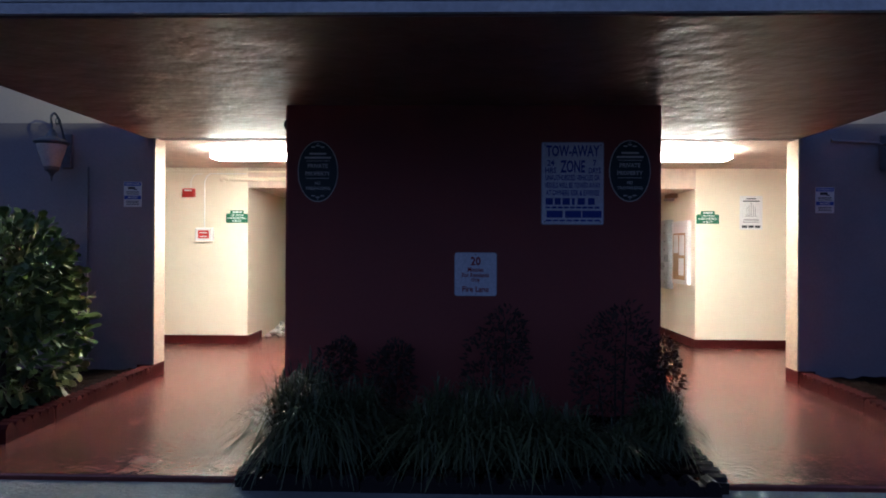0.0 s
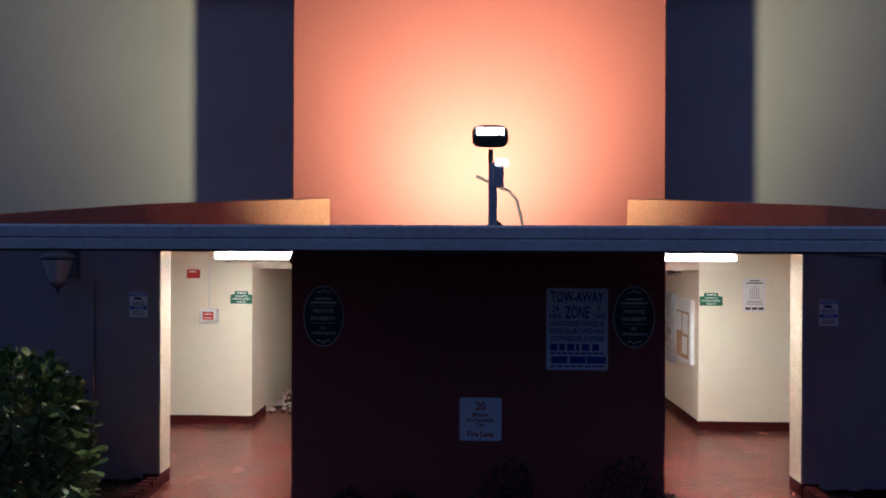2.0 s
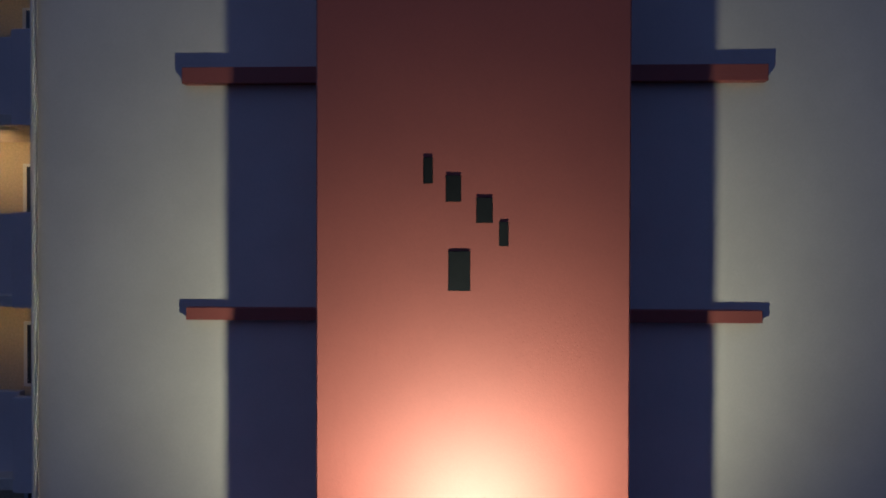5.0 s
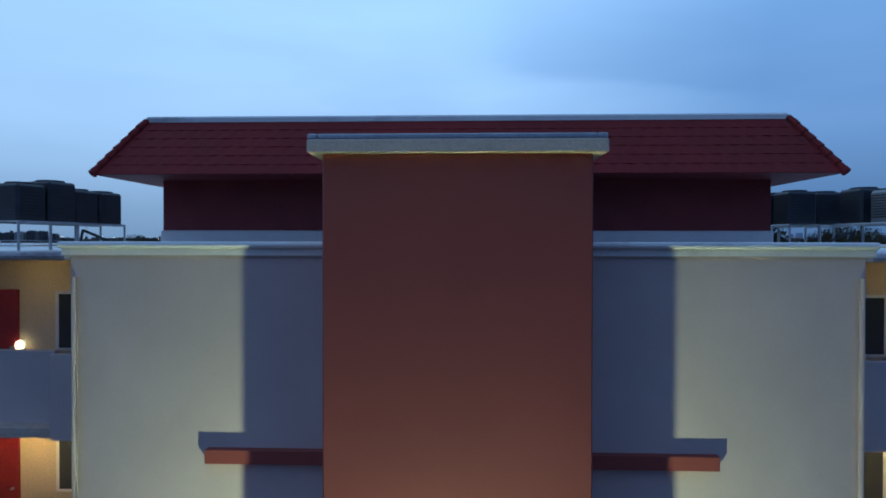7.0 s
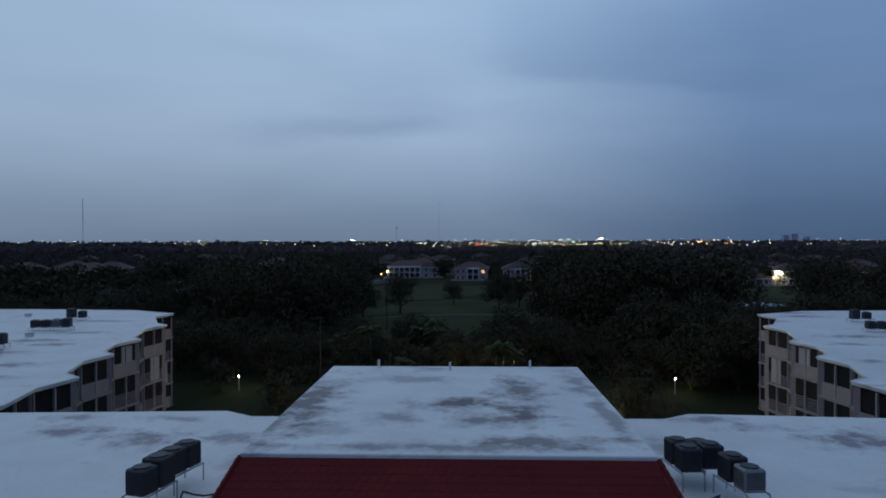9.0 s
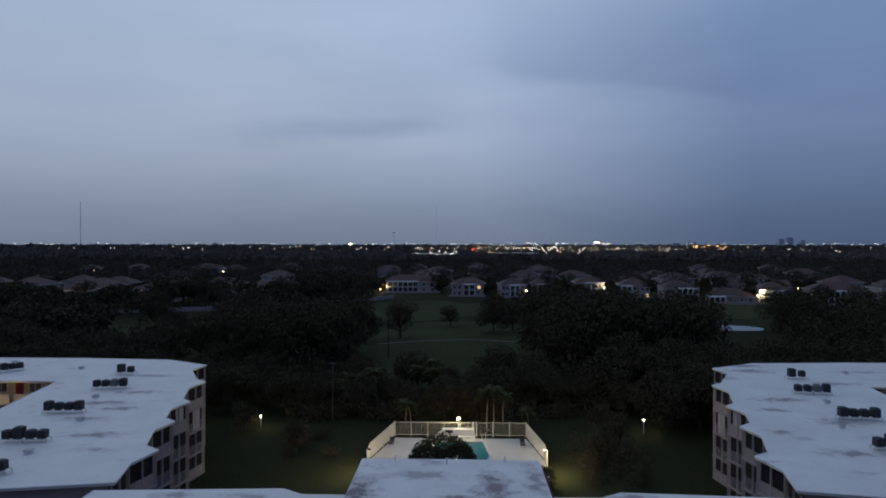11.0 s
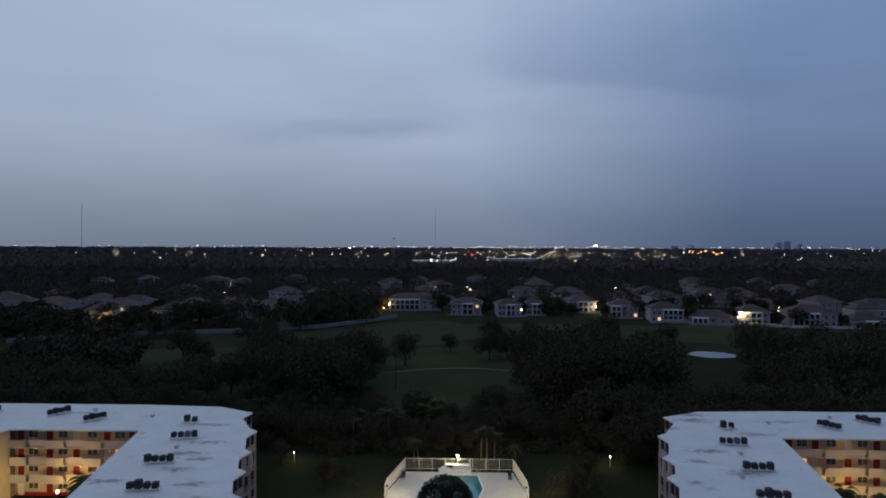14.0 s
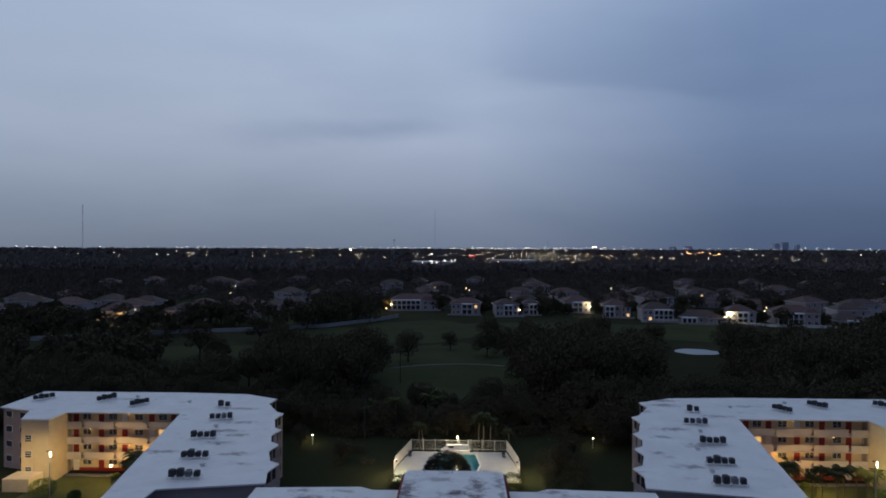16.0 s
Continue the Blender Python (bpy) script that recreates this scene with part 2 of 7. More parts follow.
stains(ROOFW, ((-15.7, 18.9, 2.0, 1.1, 0.9), (-12.1, 17.7, 1.9, 1.4, 0.85), (-17.4, 21.0, 1.4, 0.7, 0.7), (-8.9, 18.2, 1.3, 1.0, 0.7), (-12.5, 20.9, 1.6, 0.6, 0.6), (-7.2, 15.4, 0.9, 2.0, 0.6), (16.3, 18.5, 2.4, 1.5, 0.9), (11.2, 21.4, 1.6, 0.8, 0.8), (12.6, 20.2, 1.3, 0.7, 0.75), (8.2, 17.0, 0.8, 1.8, 0.5), (-3.5, 7.6, 4.4, 1.0, 0.85), (3.8, 7.6, 4.0, 1.0, 0.85), (-7.6, 8.4, 3.0, 1.2, 0.6), (7.8, 8.4, 3.0, 1.2, 0.6), (-9.5, 9.5, 3.0, 0.9, 0.6), (10.5, 9.9, 3.0, 0.9, 0.6),
               (-34.7, 43.9, 3.0, 1.1, 0.85), (-32.0, 41.9, 2.6, 0.9, 0.8), (-29.2, 33.3, 2.6, 1.0, 0.85), (-39.3, 33.9, 2.8, 1.0, 0.8), (-33.5, 48.6, 3.2, 0.9, 0.7), (-36.5, 57.0, 3.4, 1.0, 0.7), (-33.0, 38.0, 2.6, 0.8, 0.7), (-58.0, 63.0, 4.0, 0.9, 0.6), (-27.0, 29.5, 1.6, 0.8, 0.6), (-26.5, 52.0, 2.6, 0.8, 0.6),
               (33.1, 47.4, 2.8, 1.1, 0.85), (34.3, 39.4, 2.8, 1.2, 0.85), (36.4, 62.5, 3.4, 1.4, 0.85), (42.8, 55.2, 3.2, 1.0, 0.75), (36.9, 65.9, 3.4, 1.2, 0.8), (30.0, 30.6, 2.6, 1.0, 0.8), (30.4, 43.2, 2.0, 0.8, 0.75), (31.2, 58.0, 2.6, 1.0, 0.7), (50.0, 62.0, 4.0, 0.9, 0.6), (27.2, 36.0, 1.4, 0.8, 0.7), (29.5, 64.5, 2.4, 1.2, 0.8)), (0.25, 0.21, 0.225))
TILE = paint("red_roof_tile", (0.225, 0.026, 0.024), (0.17, 0.022, 0.021), 0.75, scale=1.2, fine=25, bump=0.15, isle=0.05, spec=0.25)
METAL = paint("galvanised_metal", (0.50, 0.51, 0.53), (0.38, 0.39, 0.41), 0.45, 0.8, scale=3, fine=40, bump=0.1)
DARK = paint("dark_metal", (0.035, 0.035, 0.04), (0.025, 0.025, 0.03), 0.5, 0.3, scale=4, fine=40, bump=0.1)
ACM = paint("condenser_casing", (0.055, 0.058, 0.066), (0.038, 0.040, 0.046), 0.55, 0.3, scale=3, fine=40, bump=0.15)
ACM2 = paint("pale_condenser_casing", (0.30, 0.31, 0.31), (0.22, 0.23, 0.235), 0.5, 0.3, scale=3, fine=40, bump=0.15)
PINK = paint("dusty_pink_stucco", (0.37, 0.315, 0.30), (0.31, 0.265, 0.255), 0.85, scale=0.6, fine=30, bump=0.3)
GALLERY = paint("yellow_cream_gallery_wall", (0.70, 0.57, 0.37), (0.61, 0.49, 0.32), 0.8, scale=0.6, fine=30, bump=0.2)
DOORRED = paint("red_door_paint", (0.32, 0.025, 0.025), (0.26, 0.02, 0.022), 0.45, scale=3, fine=30, bump=0.1)
SCREEN = paint("dark_insect_screen", (0.036, 0.031, 0.030), (0.026, 0.023, 0.023), 0.8, scale=2, fine=80, bump=0.2, spec=0.06)
GLASS = glass("dark_window_glass")
WHITE = paint("white_paint", (0.78, 0.78, 0.76), (0.70, 0.70, 0.68), 0.5, scale=2, fine=50, bump=0.1)
GRASS = paint("lawn_grass", (0.036, 0.040, 0.020), (0.026, 0.030, 0.015), 0.95, spec=0.02, scale=0.035, fine=3.0, bump=0.6, spots=((0.046, 0.055, 0.026), 0.012, 0.55))
PAVE = paint("grey_concrete", (0.19, 0.19, 0.19), (0.125, 0.125, 0.13), 0.85, scale=1.5, fine=40, bump=0.4)
ASPHALT = paint("asphalt", (0.055, 0.055, 0.058), (0.042, 0.042, 0.045), 0.85, scale=1.0, fine=80, bump=0.5)
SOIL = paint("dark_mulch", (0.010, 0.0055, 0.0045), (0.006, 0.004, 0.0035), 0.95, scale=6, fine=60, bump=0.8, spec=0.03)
DECK = paint("pale_pool_deck", (0.62, 0.60, 0.55), (0.54, 0.52, 0.48), 0.8, scale=0.6, fine=20, bump=0.2)
WATER = paint("pool_water", (0.03, 0.20, 0.22), (0.024, 0.17, 0.19), 0.08, scale=0.8, fine=2.5, bump=0.1)
POND = paint("pond_water", (0.012, 0.016, 0.018), (0.016, 0.020, 0.022), 0.03, scale=0.1, fine=0.8, bump=0.03)
BARK = paint("bark", (0.045, 0.035, 0.027), (0.032, 0.025, 0.02), 0.9, scale=5, fine=30, bump=0.8)
LEAFA = paint("dark_green_leaf", (0.082, 0.071, 0.042), (0.054, 0.048, 0.029), 0.9, scale=0.6, fine=9, bump=0.0, isle=0.25, spec=0.04)
LEAFB = paint("glossy_hedge_leaf", (0.14, 0.20, 0.05), (0.085, 0.13, 0.035), 0.5, scale=2.0, fine=12, bump=0.0, isle=0.4)
BLADE = paint("grass_blade", (0.085, 0.10, 0.042), (0.05, 0.06, 0.027), 0.45, scale=2.0, fine=12, bump=0.0, isle=0.45, spec=0.4)
# pale haze of the far air is put into these two leaf colours
HAZELEAF = paint("haze_tinted_foliage", (0.155, 0.132, 0.118), (0.118, 0.101, 0.091), 0.95, scale=0.004, fine=0.1, bump=0.0, isle=0.12, spec=0.05)
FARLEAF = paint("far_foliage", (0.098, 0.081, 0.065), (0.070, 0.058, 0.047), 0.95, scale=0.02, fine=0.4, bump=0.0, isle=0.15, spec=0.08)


def soften(m, keep=0.35):
    """Lets massed leaves shade as a crown: each leaf's normal leans towards the open sky."""
    t = m.node_tree
    g = t.nodes.new("ShaderNodeNewGeometry")
    a = t.nodes.new("ShaderNodeVectorMath"); a.operation = "SCALE"; a.inputs["Scale"].default_value = keep
    b = t.nodes.new("ShaderNodeVectorMath"); b.operation = "ADD"; b.inputs[1].default_value = (0.0, -0.12, 0.75)
    c = t.nodes.new("ShaderNodeVectorMath"); c.operation = "NORMALIZE"
    t.links.new(g.outputs["Normal"], a.inputs[0]); t.links.new(a.outputs[0], b.inputs[0]); t.links.new(b.outputs[0], c.inputs[0])
    t.links.new(c.outputs[0], t.nodes["Principled BSDF"].inputs["Normal"])


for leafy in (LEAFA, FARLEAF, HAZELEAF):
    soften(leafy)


# ---- mesh helpers ----
def link_mesh(name, bm, material, parent=None, label="", smooth=False):
    me = bpy.data.meshes.new(name)
    bm.normal_update()
    bm.to_mesh(me)
    bm.free()
    me.materials.append(material)
    if smooth:
        for p in me.polygons:
            p.use_smooth = True
    ob = new(name, me)
    if parent:
        ob.parent = parent
    if label:
        ob["label"] = label
    return ob


def part(name, bm, material, parent=None, label="", smooth=False):
    return link_mesh(name, bm, material, parent, label, smooth)


def thing(name, label, category, at=(0, 0, 0), group="", kind="", rz=0):
    ob = new(name)
    ob.empty_display_size = 0.1
    ob.matrix_basis = pose(*at, 0, 0, rz)
    return tagged(ob, label, category, group, kind)


def box(bm, x0, y0, z0, x1, y1, z1, b=0.0):
    """An upright box; b chamfers its upright and top edges."""
    if b <= 0:
        return prism(bm, [(x0, y0), (x1, y0), (x1, y1), (x0, y1)], z0, z1)
    def ring(i, z):
        a = b if i else 0.0
        pts = [(x0 + b, y0 + a), (x1 - b, y0 + a), (x1 - a, y0 + b), (x1 - a, y1 - b), (x1 - b, y1 - a), (x0 + b, y1 - a), (x0 + a, y1 - b), (x0 + a, y0 + b)]
        return [bm.verts.new((x, y, z)) for x, y in pts]
    rs = [ring(0, z0), ring(0, z1 - b), ring(1, z1)]
    for r, s in zip(rs, rs[1:]):
        for i in range(8):
            bm.faces.new((r[i], r[(i + 1) % 8], s[(i + 1) % 8], s[i]))
    bm.faces.new(rs[-1])
    bm.faces.new(rs[0][::-1])
    return bm


def prism(bm, poly, z0, z1, top=None):
    """An upright prism over a counter-clockwise outline; top: an outline of its own for the upper end."""
    lo = [bm.verts.new((x, y, z0)) for x, y in poly]
    hi = [bm.verts.new((x, y, z1)) for x, y in (top or poly)]
    n = len(lo)
    for i in range(n):
        bm.faces.new((lo[i], lo[(i + 1) % n], hi[(i + 1) % n], hi[i]))
    bm.faces.new(hi)
    bm.faces.new(lo[::-1])
    return bm


def tube(bm, p, q, r0, r1=None, n=10, caps=True):
    r1 = r0 if r1 is None else r1
    p, q = Vector(p), Vector(q)
    d = (q - p).normalized()
    u = d.orthogonal().normalized()
    v = d.cross(u)
    rings = []
    for c, r in ((p, r0), (q, r1)):
        rings.append([bm.verts.new(c + r * (math.cos(a) * u + math.sin(a) * v)) for a in (2 * math.pi * i / n for i in range(n))])
    a, b = rings
    for i in range(n):
        bm.faces.new((a[i], a[(i + 1) % n], b[(i + 1) % n], b[i]))
    if caps:
        bm.faces.new(a[::-1])
        bm.faces.new(b)
    return bm


def lathe(bm, profile, cx=0.0, cy=0.0, n=16):
    """A turned shape from (radius, height) pairs, bottom to top."""
    rings = [[bm.verts.new((cx + r * math.cos(2 * math.pi * i / n), cy + r * math.sin(2 * math.pi * i / n), z)) for i in range(n)] for r, z in profile]
    for a, b in zip(rings, rings[1:]):
        for i in range(n):
            bm.faces.new((a[i], a[(i + 1) % n], b[(i + 1) % n], b[i]))
    bm.faces.new(rings[0][::-1])
    bm.faces.new(rings[-1])
    return bm


def BM():
    return bmesh.new()


# ---- ground ----
def disc(name, r, z, material, label):
    bm = BM()
    n = 64
    c = [bm.verts.new((r * math.cos(2 * math.pi * i / n), 100 + r * math.sin(2 * math.pi * i / n), z)) for i in range(n)]
    bm.faces.new(c)
    return tagged(part(name, bm, material), label, "ground", kind="structure")


disc("ground", 4700, -0.16, GRASS, "dark lawn and fairway grass reaching the horizon")

# ---- front building ----
Z_SOFFIT, Z_ROOF = 2.29, 10.2
FY, TY = 6.37, 4.9             # facade plane, tower's front plane
TXL, TXR = CX - 1.425, CX + 1.425
JAMBX = {-1: 3.155, 1: 3.215}  # half-widths of the entrance opening
ZF = -0.10                     # hall floor

front = thing("apartment_building", "four-storey cream apartment block with a coral entrance tower", "building", (0, 0, 0))


# tower
bm = BM(); box(bm, TXL, TY, -0.2, TXR, 8.2, 11.31, 0.015); tower = part("tower_wall", bm, CORAL, front, "coral red stucco entrance tower")
bm = BM(); box(bm, CX - 1.56, 4.76, 11.31, CX + 1.56, 8.44, 11.45, 0.02); part("tower_cornice", bm, TRIM, front, "cream cornice round the tower top")
bm = BM(); box(bm, CX - 1.44, 4.88, 11.454, CX + 1.44, 8.34, 11.49, 0.03); part("tower_roof", bm, ROOFP, front, "stained white membrane on the tower")
for s in (-1, 1):
    bm = BM(); box(bm, CX + s * 1.50 - 0.05, 4.77, 11.454, CX + s * 1.50 + 0.05, 8.43, 11.50, 0.01); part("flashing", bm, METAL, front, "grey metal edge flashing")
bm = BM(); box(bm, CX - 1.44, 4.77, 11.454, CX + 1.44, 4.86, 11.50, 0.01); part("flashing", bm, METAL, front, "grey metal edge flashing")

# facade walls above the entrance, one on each side of the tower
for s in (-1, 1):
    xs = sorted((CX + s * 1.435, CX + s * 5.08))
    bm = BM(); box(bm, xs[0], FY, 2.44, xs[1], FY + 0.22, 10.19); part("facade_wall", bm, STUCCO, front, "pale stucco wall beside the tower")
    # same stucco below the canopy, shade painted in as a darker tone
    xs = sorted((CX + s * JAMBX[s], CX + s * 5.08))
    bm = BM(); box(bm, xs[0], FY, -0.2, xs[1], FY + 0.22, 2.44); part("ground_wall", bm, SHADEWALL, front, "stucco wall at the entrance side, its colour darkened as in shade")
    xs = sorted((CX + s * 1.435, CX + s * 5.17))
    bm = BM(); box(bm, xs[0], FY - 0.035, 10.19, xs[1], FY + 0.22, 10.335, 0.02); part("cornice", bm, TRIM, front, "cream cornice under the roof edge")
    bm = BM(); tube(bm, (CX + s * 5.01, FY - 0.05, 2.3), (CX + s * 5.01, FY - 0.05, 9.92), 0.035); part("downpipe", bm, STUCCO, front, "painted downpipe at the corner")
    # red ledges
    for z, g, r, half in ((5.08, 0.085, 0.14, 3.215), (7.90, 0.195, 0.18, 3.26)):
        xs = sorted((CX + s * 1.435, CX + s * half))
        bm = BM(); box(bm, xs[0], FY - 0.12, z - g - r, xs[1], FY, z - g, 0.006); part("ledge", bm, CORAL, front, "coral red ledge across the facade")

# roof slab: projecting middle, side roofs set back, wider towards the rear
LEFT = [(CX - 5.19, 6.40), (CX - 5.19, 7.75), (-22.4, 7.75), (-22.5, 21.6), (-10.6, 22.3), (-9.2, 21.4)]
out = [(CX - 5.19, 6.40), (CX + 5.19, 6.40)] + [(2 * CX - x, y) for x, y in LEFT[1:]] + LEFT[:0:-1]
bm = BM(); prism(bm, out, 10.14, Z_ROOF); part("roof", bm, ROOFW, front, "white flat roof membrane with dark stains")
bm = BM(); box(bm, CX - 5.2, 6.33, 10.205, CX + 5.2, 9.34, 10.345, 0.02); part("roof_overlay", bm, ROOFW, front, "stained white membrane before the penthouse")
for s in (-1, 1):
    # rounded raised edge of the side roofs
    for p, q in (((CX + s * 5.19, 7.75), (CX + s * 22.5, 7.75)), ((CX + s * 22.5, 7.75), (CX + s * 22.6, 21.6)), ):
        bm = BM(); tube(bm, (*p, 10.16), (*q, 10.16), 0.07, n=8); part("roof_edge", bm, ROOFW, front, "raised white roof edge")
    bm = BM(); tube(bm, (CX + s * 1.43, 6.30, 10.335), (CX + s * 5.19, 6.30, 10.335), 0.045, n=8); part("roof_edge", bm, ROOFW, front, "raised white roof edge")
    # side walls behind galleries
    xs = sorted((CX + s * 5.08, CX + s * 22.3))
    bm = BM(); box(bm, xs[0], 9.3, -0.1, xs[1], 9.5, 10.14); part("gallery_wall", bm, GALLERY, front, "yellow cream wall behind the galleries")
    for k, z in enumerate((2.44, 4.99, 7.50)):
        bm = BM(); box(bm, xs[0], 7.8, z - 0.16, xs[1], 9.3, z, 0.01); part("gallery_slab", bm, CEIL, front)
        for j, (u, v, back) in enumerate(((5.08, 6.28, 0.0), (6.42, 9.6, 0.35), (9.75, 13.4, 0.0), (13.55, 17.6, 0.35), (17.75, 22.1, 0.0))):
            ps = sorted((CX + s * u, CX + s * v))
            bm = BM(); box(bm, ps[0], 7.72 + back, z - 0.17, ps[1], 7.84 + back, z + 1.15, 0.01); part("gallery_parapet", bm, STUCCO, front, "solid pale gallery parapet")
    for k, z in enumerate((0.0, 2.44, 4.99, 7.50)):
        for j, u in enumerate((8.32, 12.4, 16.2, 20.0)):
            x = CX + s * u
            d = part("door", box(BM(), x - 0.46, 9.25, z + 0.01, x + 0.46, 9.299, z + 2.03, 0.008), DOORRED, front, "red flat entrance door")
            part("door_handle", tube(BM(), (x + 0.36, 9.20, z + 1.0), (x + 0.36, 9.25, z + 1.0), 0.025, n=8), METAL, d)
            x = CX + s * (u - 1.75)
            w = part("window", box(BM(), x - 0.62, 9.26, z + 0.95, x + 0.62, 9.299, z + 2.0, 0.004), WHITE, front, "white framed gallery window")
            for q in (-1, 1):
                part("pane", box(BM(), x + q * 0.29 - 0.26, 9.25, z + 1.0, x + q * 0.29 + 0.26, 9.258, z + 1.95), GLASS, w)
    xs = sorted((CX + s * 5.08, CX + s * 4.9))
    bm = BM(); box(bm, xs[0], FY + 0.22, -0.1, xs[1], 9.3, 10.14); part("return_wall", bm, STUCCO, front)
    xs = sorted((CX + s * 22.1, CX + s * 22.3))
    bm = BM(); box(bm, xs[0], 7.8, -0.1, xs[1], 21.3, 10.14); part("end_wall", bm, PINK, front)
bm = BM(); box(bm, CX - 22.1, 21.1, -0.1, CX + 22.1, 21.3, 10.14); part("rear_wall", bm, PINK, front, "dusty pink rear wall")

# penthouse with a mansard of red tiles
bm = BM(); box(bm, CX - 5.3, 9.4, 10.2, CX + 5.3, 20.9, 11.8); part("penthouse_wall", bm, MAROON, front, "dark maroon rooftop wall")
bm = BM(); box(bm, CX - 5.34, 9.36, 10.204, CX + 5.34, 20.94, 10.58, 0.02); part("penthouse_curb", bm, ROOFW, front, "white membrane upstand")
lo = [(CX - 5.95, 8.32), (CX + 5.95, 8.32), (CX + 5.95, 21.9), (CX - 5.95, 21.9)]
hi = [(CX - 5.45, 9.12), (CX + 5.45, 9.12), (CX + 5.45, 21.2), (CX - 5.45, 21.2)]
bm = BM(); prism(bm, lo, 11.46, 12.44, hi); mansard = part("mansard_roof", bm, MAROON, front, "mansard of dark red tiles")
for s in (-1, 1):
    a, b = Vector((CX + s * 5.95, 8.32, 11.47)), Vector((CX + s * 5.46, 9.11, 12.45))
    for k in range(7):
        bm = BM(); tube(bm, a.lerp(b, k / 7), a.lerp(b, (k + 1.15) / 7), 0.075, 0.055, n=8); part("hip_tile", bm, TILE, mansard)
bm = BM(); box(bm, CX - 5.47, 9.10, 12.44, CX + 5.47, 21.22, 12.545, 0.03); part("penthouse_roof", bm, ROOFP, front, "stained white flat roof of the penthouse")

CURB = paint("ochre_curb_paint", (0.44, 0.19, 0.10), (0.38, 0.16, 0.085), 0.8, scale=2, fine=40, bump=0.15)
# entrance canopy
CY0, CXL, CXR = 3.0, CX - 3.24, CX + 3.24
bm = BM(); box(bm, CXL, CY0, Z_SOFFIT + 0.012, CXR, FY, 2.36, 0.012); part("canopy", bm, FASCIA, front, "flat concrete canopy with a weathered white edge")
bm = BM(); box(bm, CXL + 0.03, CY0 + 0.03, Z_SOFFIT, CXR - 0.03, FY, Z_SOFFIT + 0.012); part("soffit", bm, SOFFIT, front, "stained brown painted soffit")
bm = BM(); box(bm, CXL, CY0, 2.36, CXR, CY0 + 0.14, 2.42, 0.012); part("canopy_rim", bm, FASCIA, front, "raised weathered rim of the canopy")
bm = BM(); box(bm, CXL + 0.05, CY0 + 0.14, 2.36, CXR - 0.05, FY - 0.002, 2.374); part("canopy_top", bm, CANOPYRED, front, "faded red painted canopy top")
for s in (-1, 1):
    # a curb that falls from the tower towards the front corners
    bm = BM()
    ends = (((CX + s * 1.13, 4.9), (CX + s * 1.43, 4.9), 2.685), ((CX + s * 1.98, 3.75), (CX + s * 2.20, 3.88), 2.565), ((CX + s * 2.86, 3.15), (CX + s * 3.08, 3.25), 2.44))
    rings = [[bm.verts.new(v) for v in ((*i, 2.372), (*o, 2.372), (*o, z), (*i, z))] for i, o, z in ends]
    for r, q in zip(rings, rings[1:]):
        for k in range(4):
            f = (r[k], r[(k + 1) % 4], q[(k + 1) % 4], q[k])
            bm.faces.new(f if s < 0 else f[::-1])
    bm.faces.new(rings[-1] if s < 0 else rings[-1][::-1])
    part("canopy_curb", bm, CURB, front, "low ochre curb falling across the canopy")

bm = BM()
edge_rng = random.Random(17)
n = 90
rag = [0.018 + 0.016 * noise.noise(Vector((k * 0.31, 0.4, 0.0))) + 0.006 * edge_rng.random() for k in range(n + 1)]
lo = [bm.verts.new((TXL + 0.30 + (TXR - TXL - 0.6) * k / n, TY - 0.004, 2.374)) for k in range(n + 1)]
up = [bm.verts.new((TXL + 0.30 + (TXR - TXL - 0.6) * k / n, TY - 0.004, 2.374 + rag[k])) for k in range(n + 1)]
bk = [bm.verts.new((v.co.x, TY - 0.001, v.co.z)) for v in up]
for k in range(n):
    bm.faces.new((lo[k], lo[k + 1], up[k + 1], up[k])); bm.faces.new((up[k], up[k + 1], bk[k + 1], bk[k]))
part("membrane_edge", bm, CANOPYRED, front, "ragged brushed edge of the canopy paint")

# ---- entrance hall ----
bm = BM(); box(bm, CX - 5.0, 3.63, -0.22, CX + 5.0, 9.32, ZF, 0.01); tagged(part("floor", bm, FLOORRED), "glossy worn red painted concrete floor", "floor", kind="structure")
bm = BM(); box(bm, CX - 5.0, FY + 0.1, Z_SOFFIT, CX + 5.0, 8.7, 2.438); tagged(part("ceiling", bm, CEIL), "cream painted hall ceiling", "ceiling", kind="structure")
bm = BM(); box(bm, CX - 2.98, 8.7, 2.02, CX + 3.05, 13.2, 2.44); tagged(part("ceiling_passage", bm, CEIL), "lower ceiling over the passage", "ceiling", kind="structure")
bm = BM(); box(bm, CX - 5.0, 8.7, -0.2, CX - 2.97, 13.0, 2.44); tagged(part("wall_left", bm, CREAM), "cream painted hall wall", "wall", kind="structure")
bm = BM(); box(bm, CX + 3.05, 8.7, -0.2, CX + 5.0, 13.0, 2.44); tagged(part("wall_right", bm, CREAM), "cream painted hall wall", "wall", kind="structure")
bm = BM(); box(bm, CX - 2.97, 12.8, -0.2, CX + 3.05, 13.0, 2.44); tagged(part("wall_end", bm, CREAM), "cream wall at the end of the passage", "wall", kind="structure")
bm = BM(); box(bm, CX - 2.97, 9.32, -0.2, CX + 3.05, 12.8, ZF); tagged(part("floor_passage", bm, FLOORRED), "red floor of the passage", "floor", kind="structure")

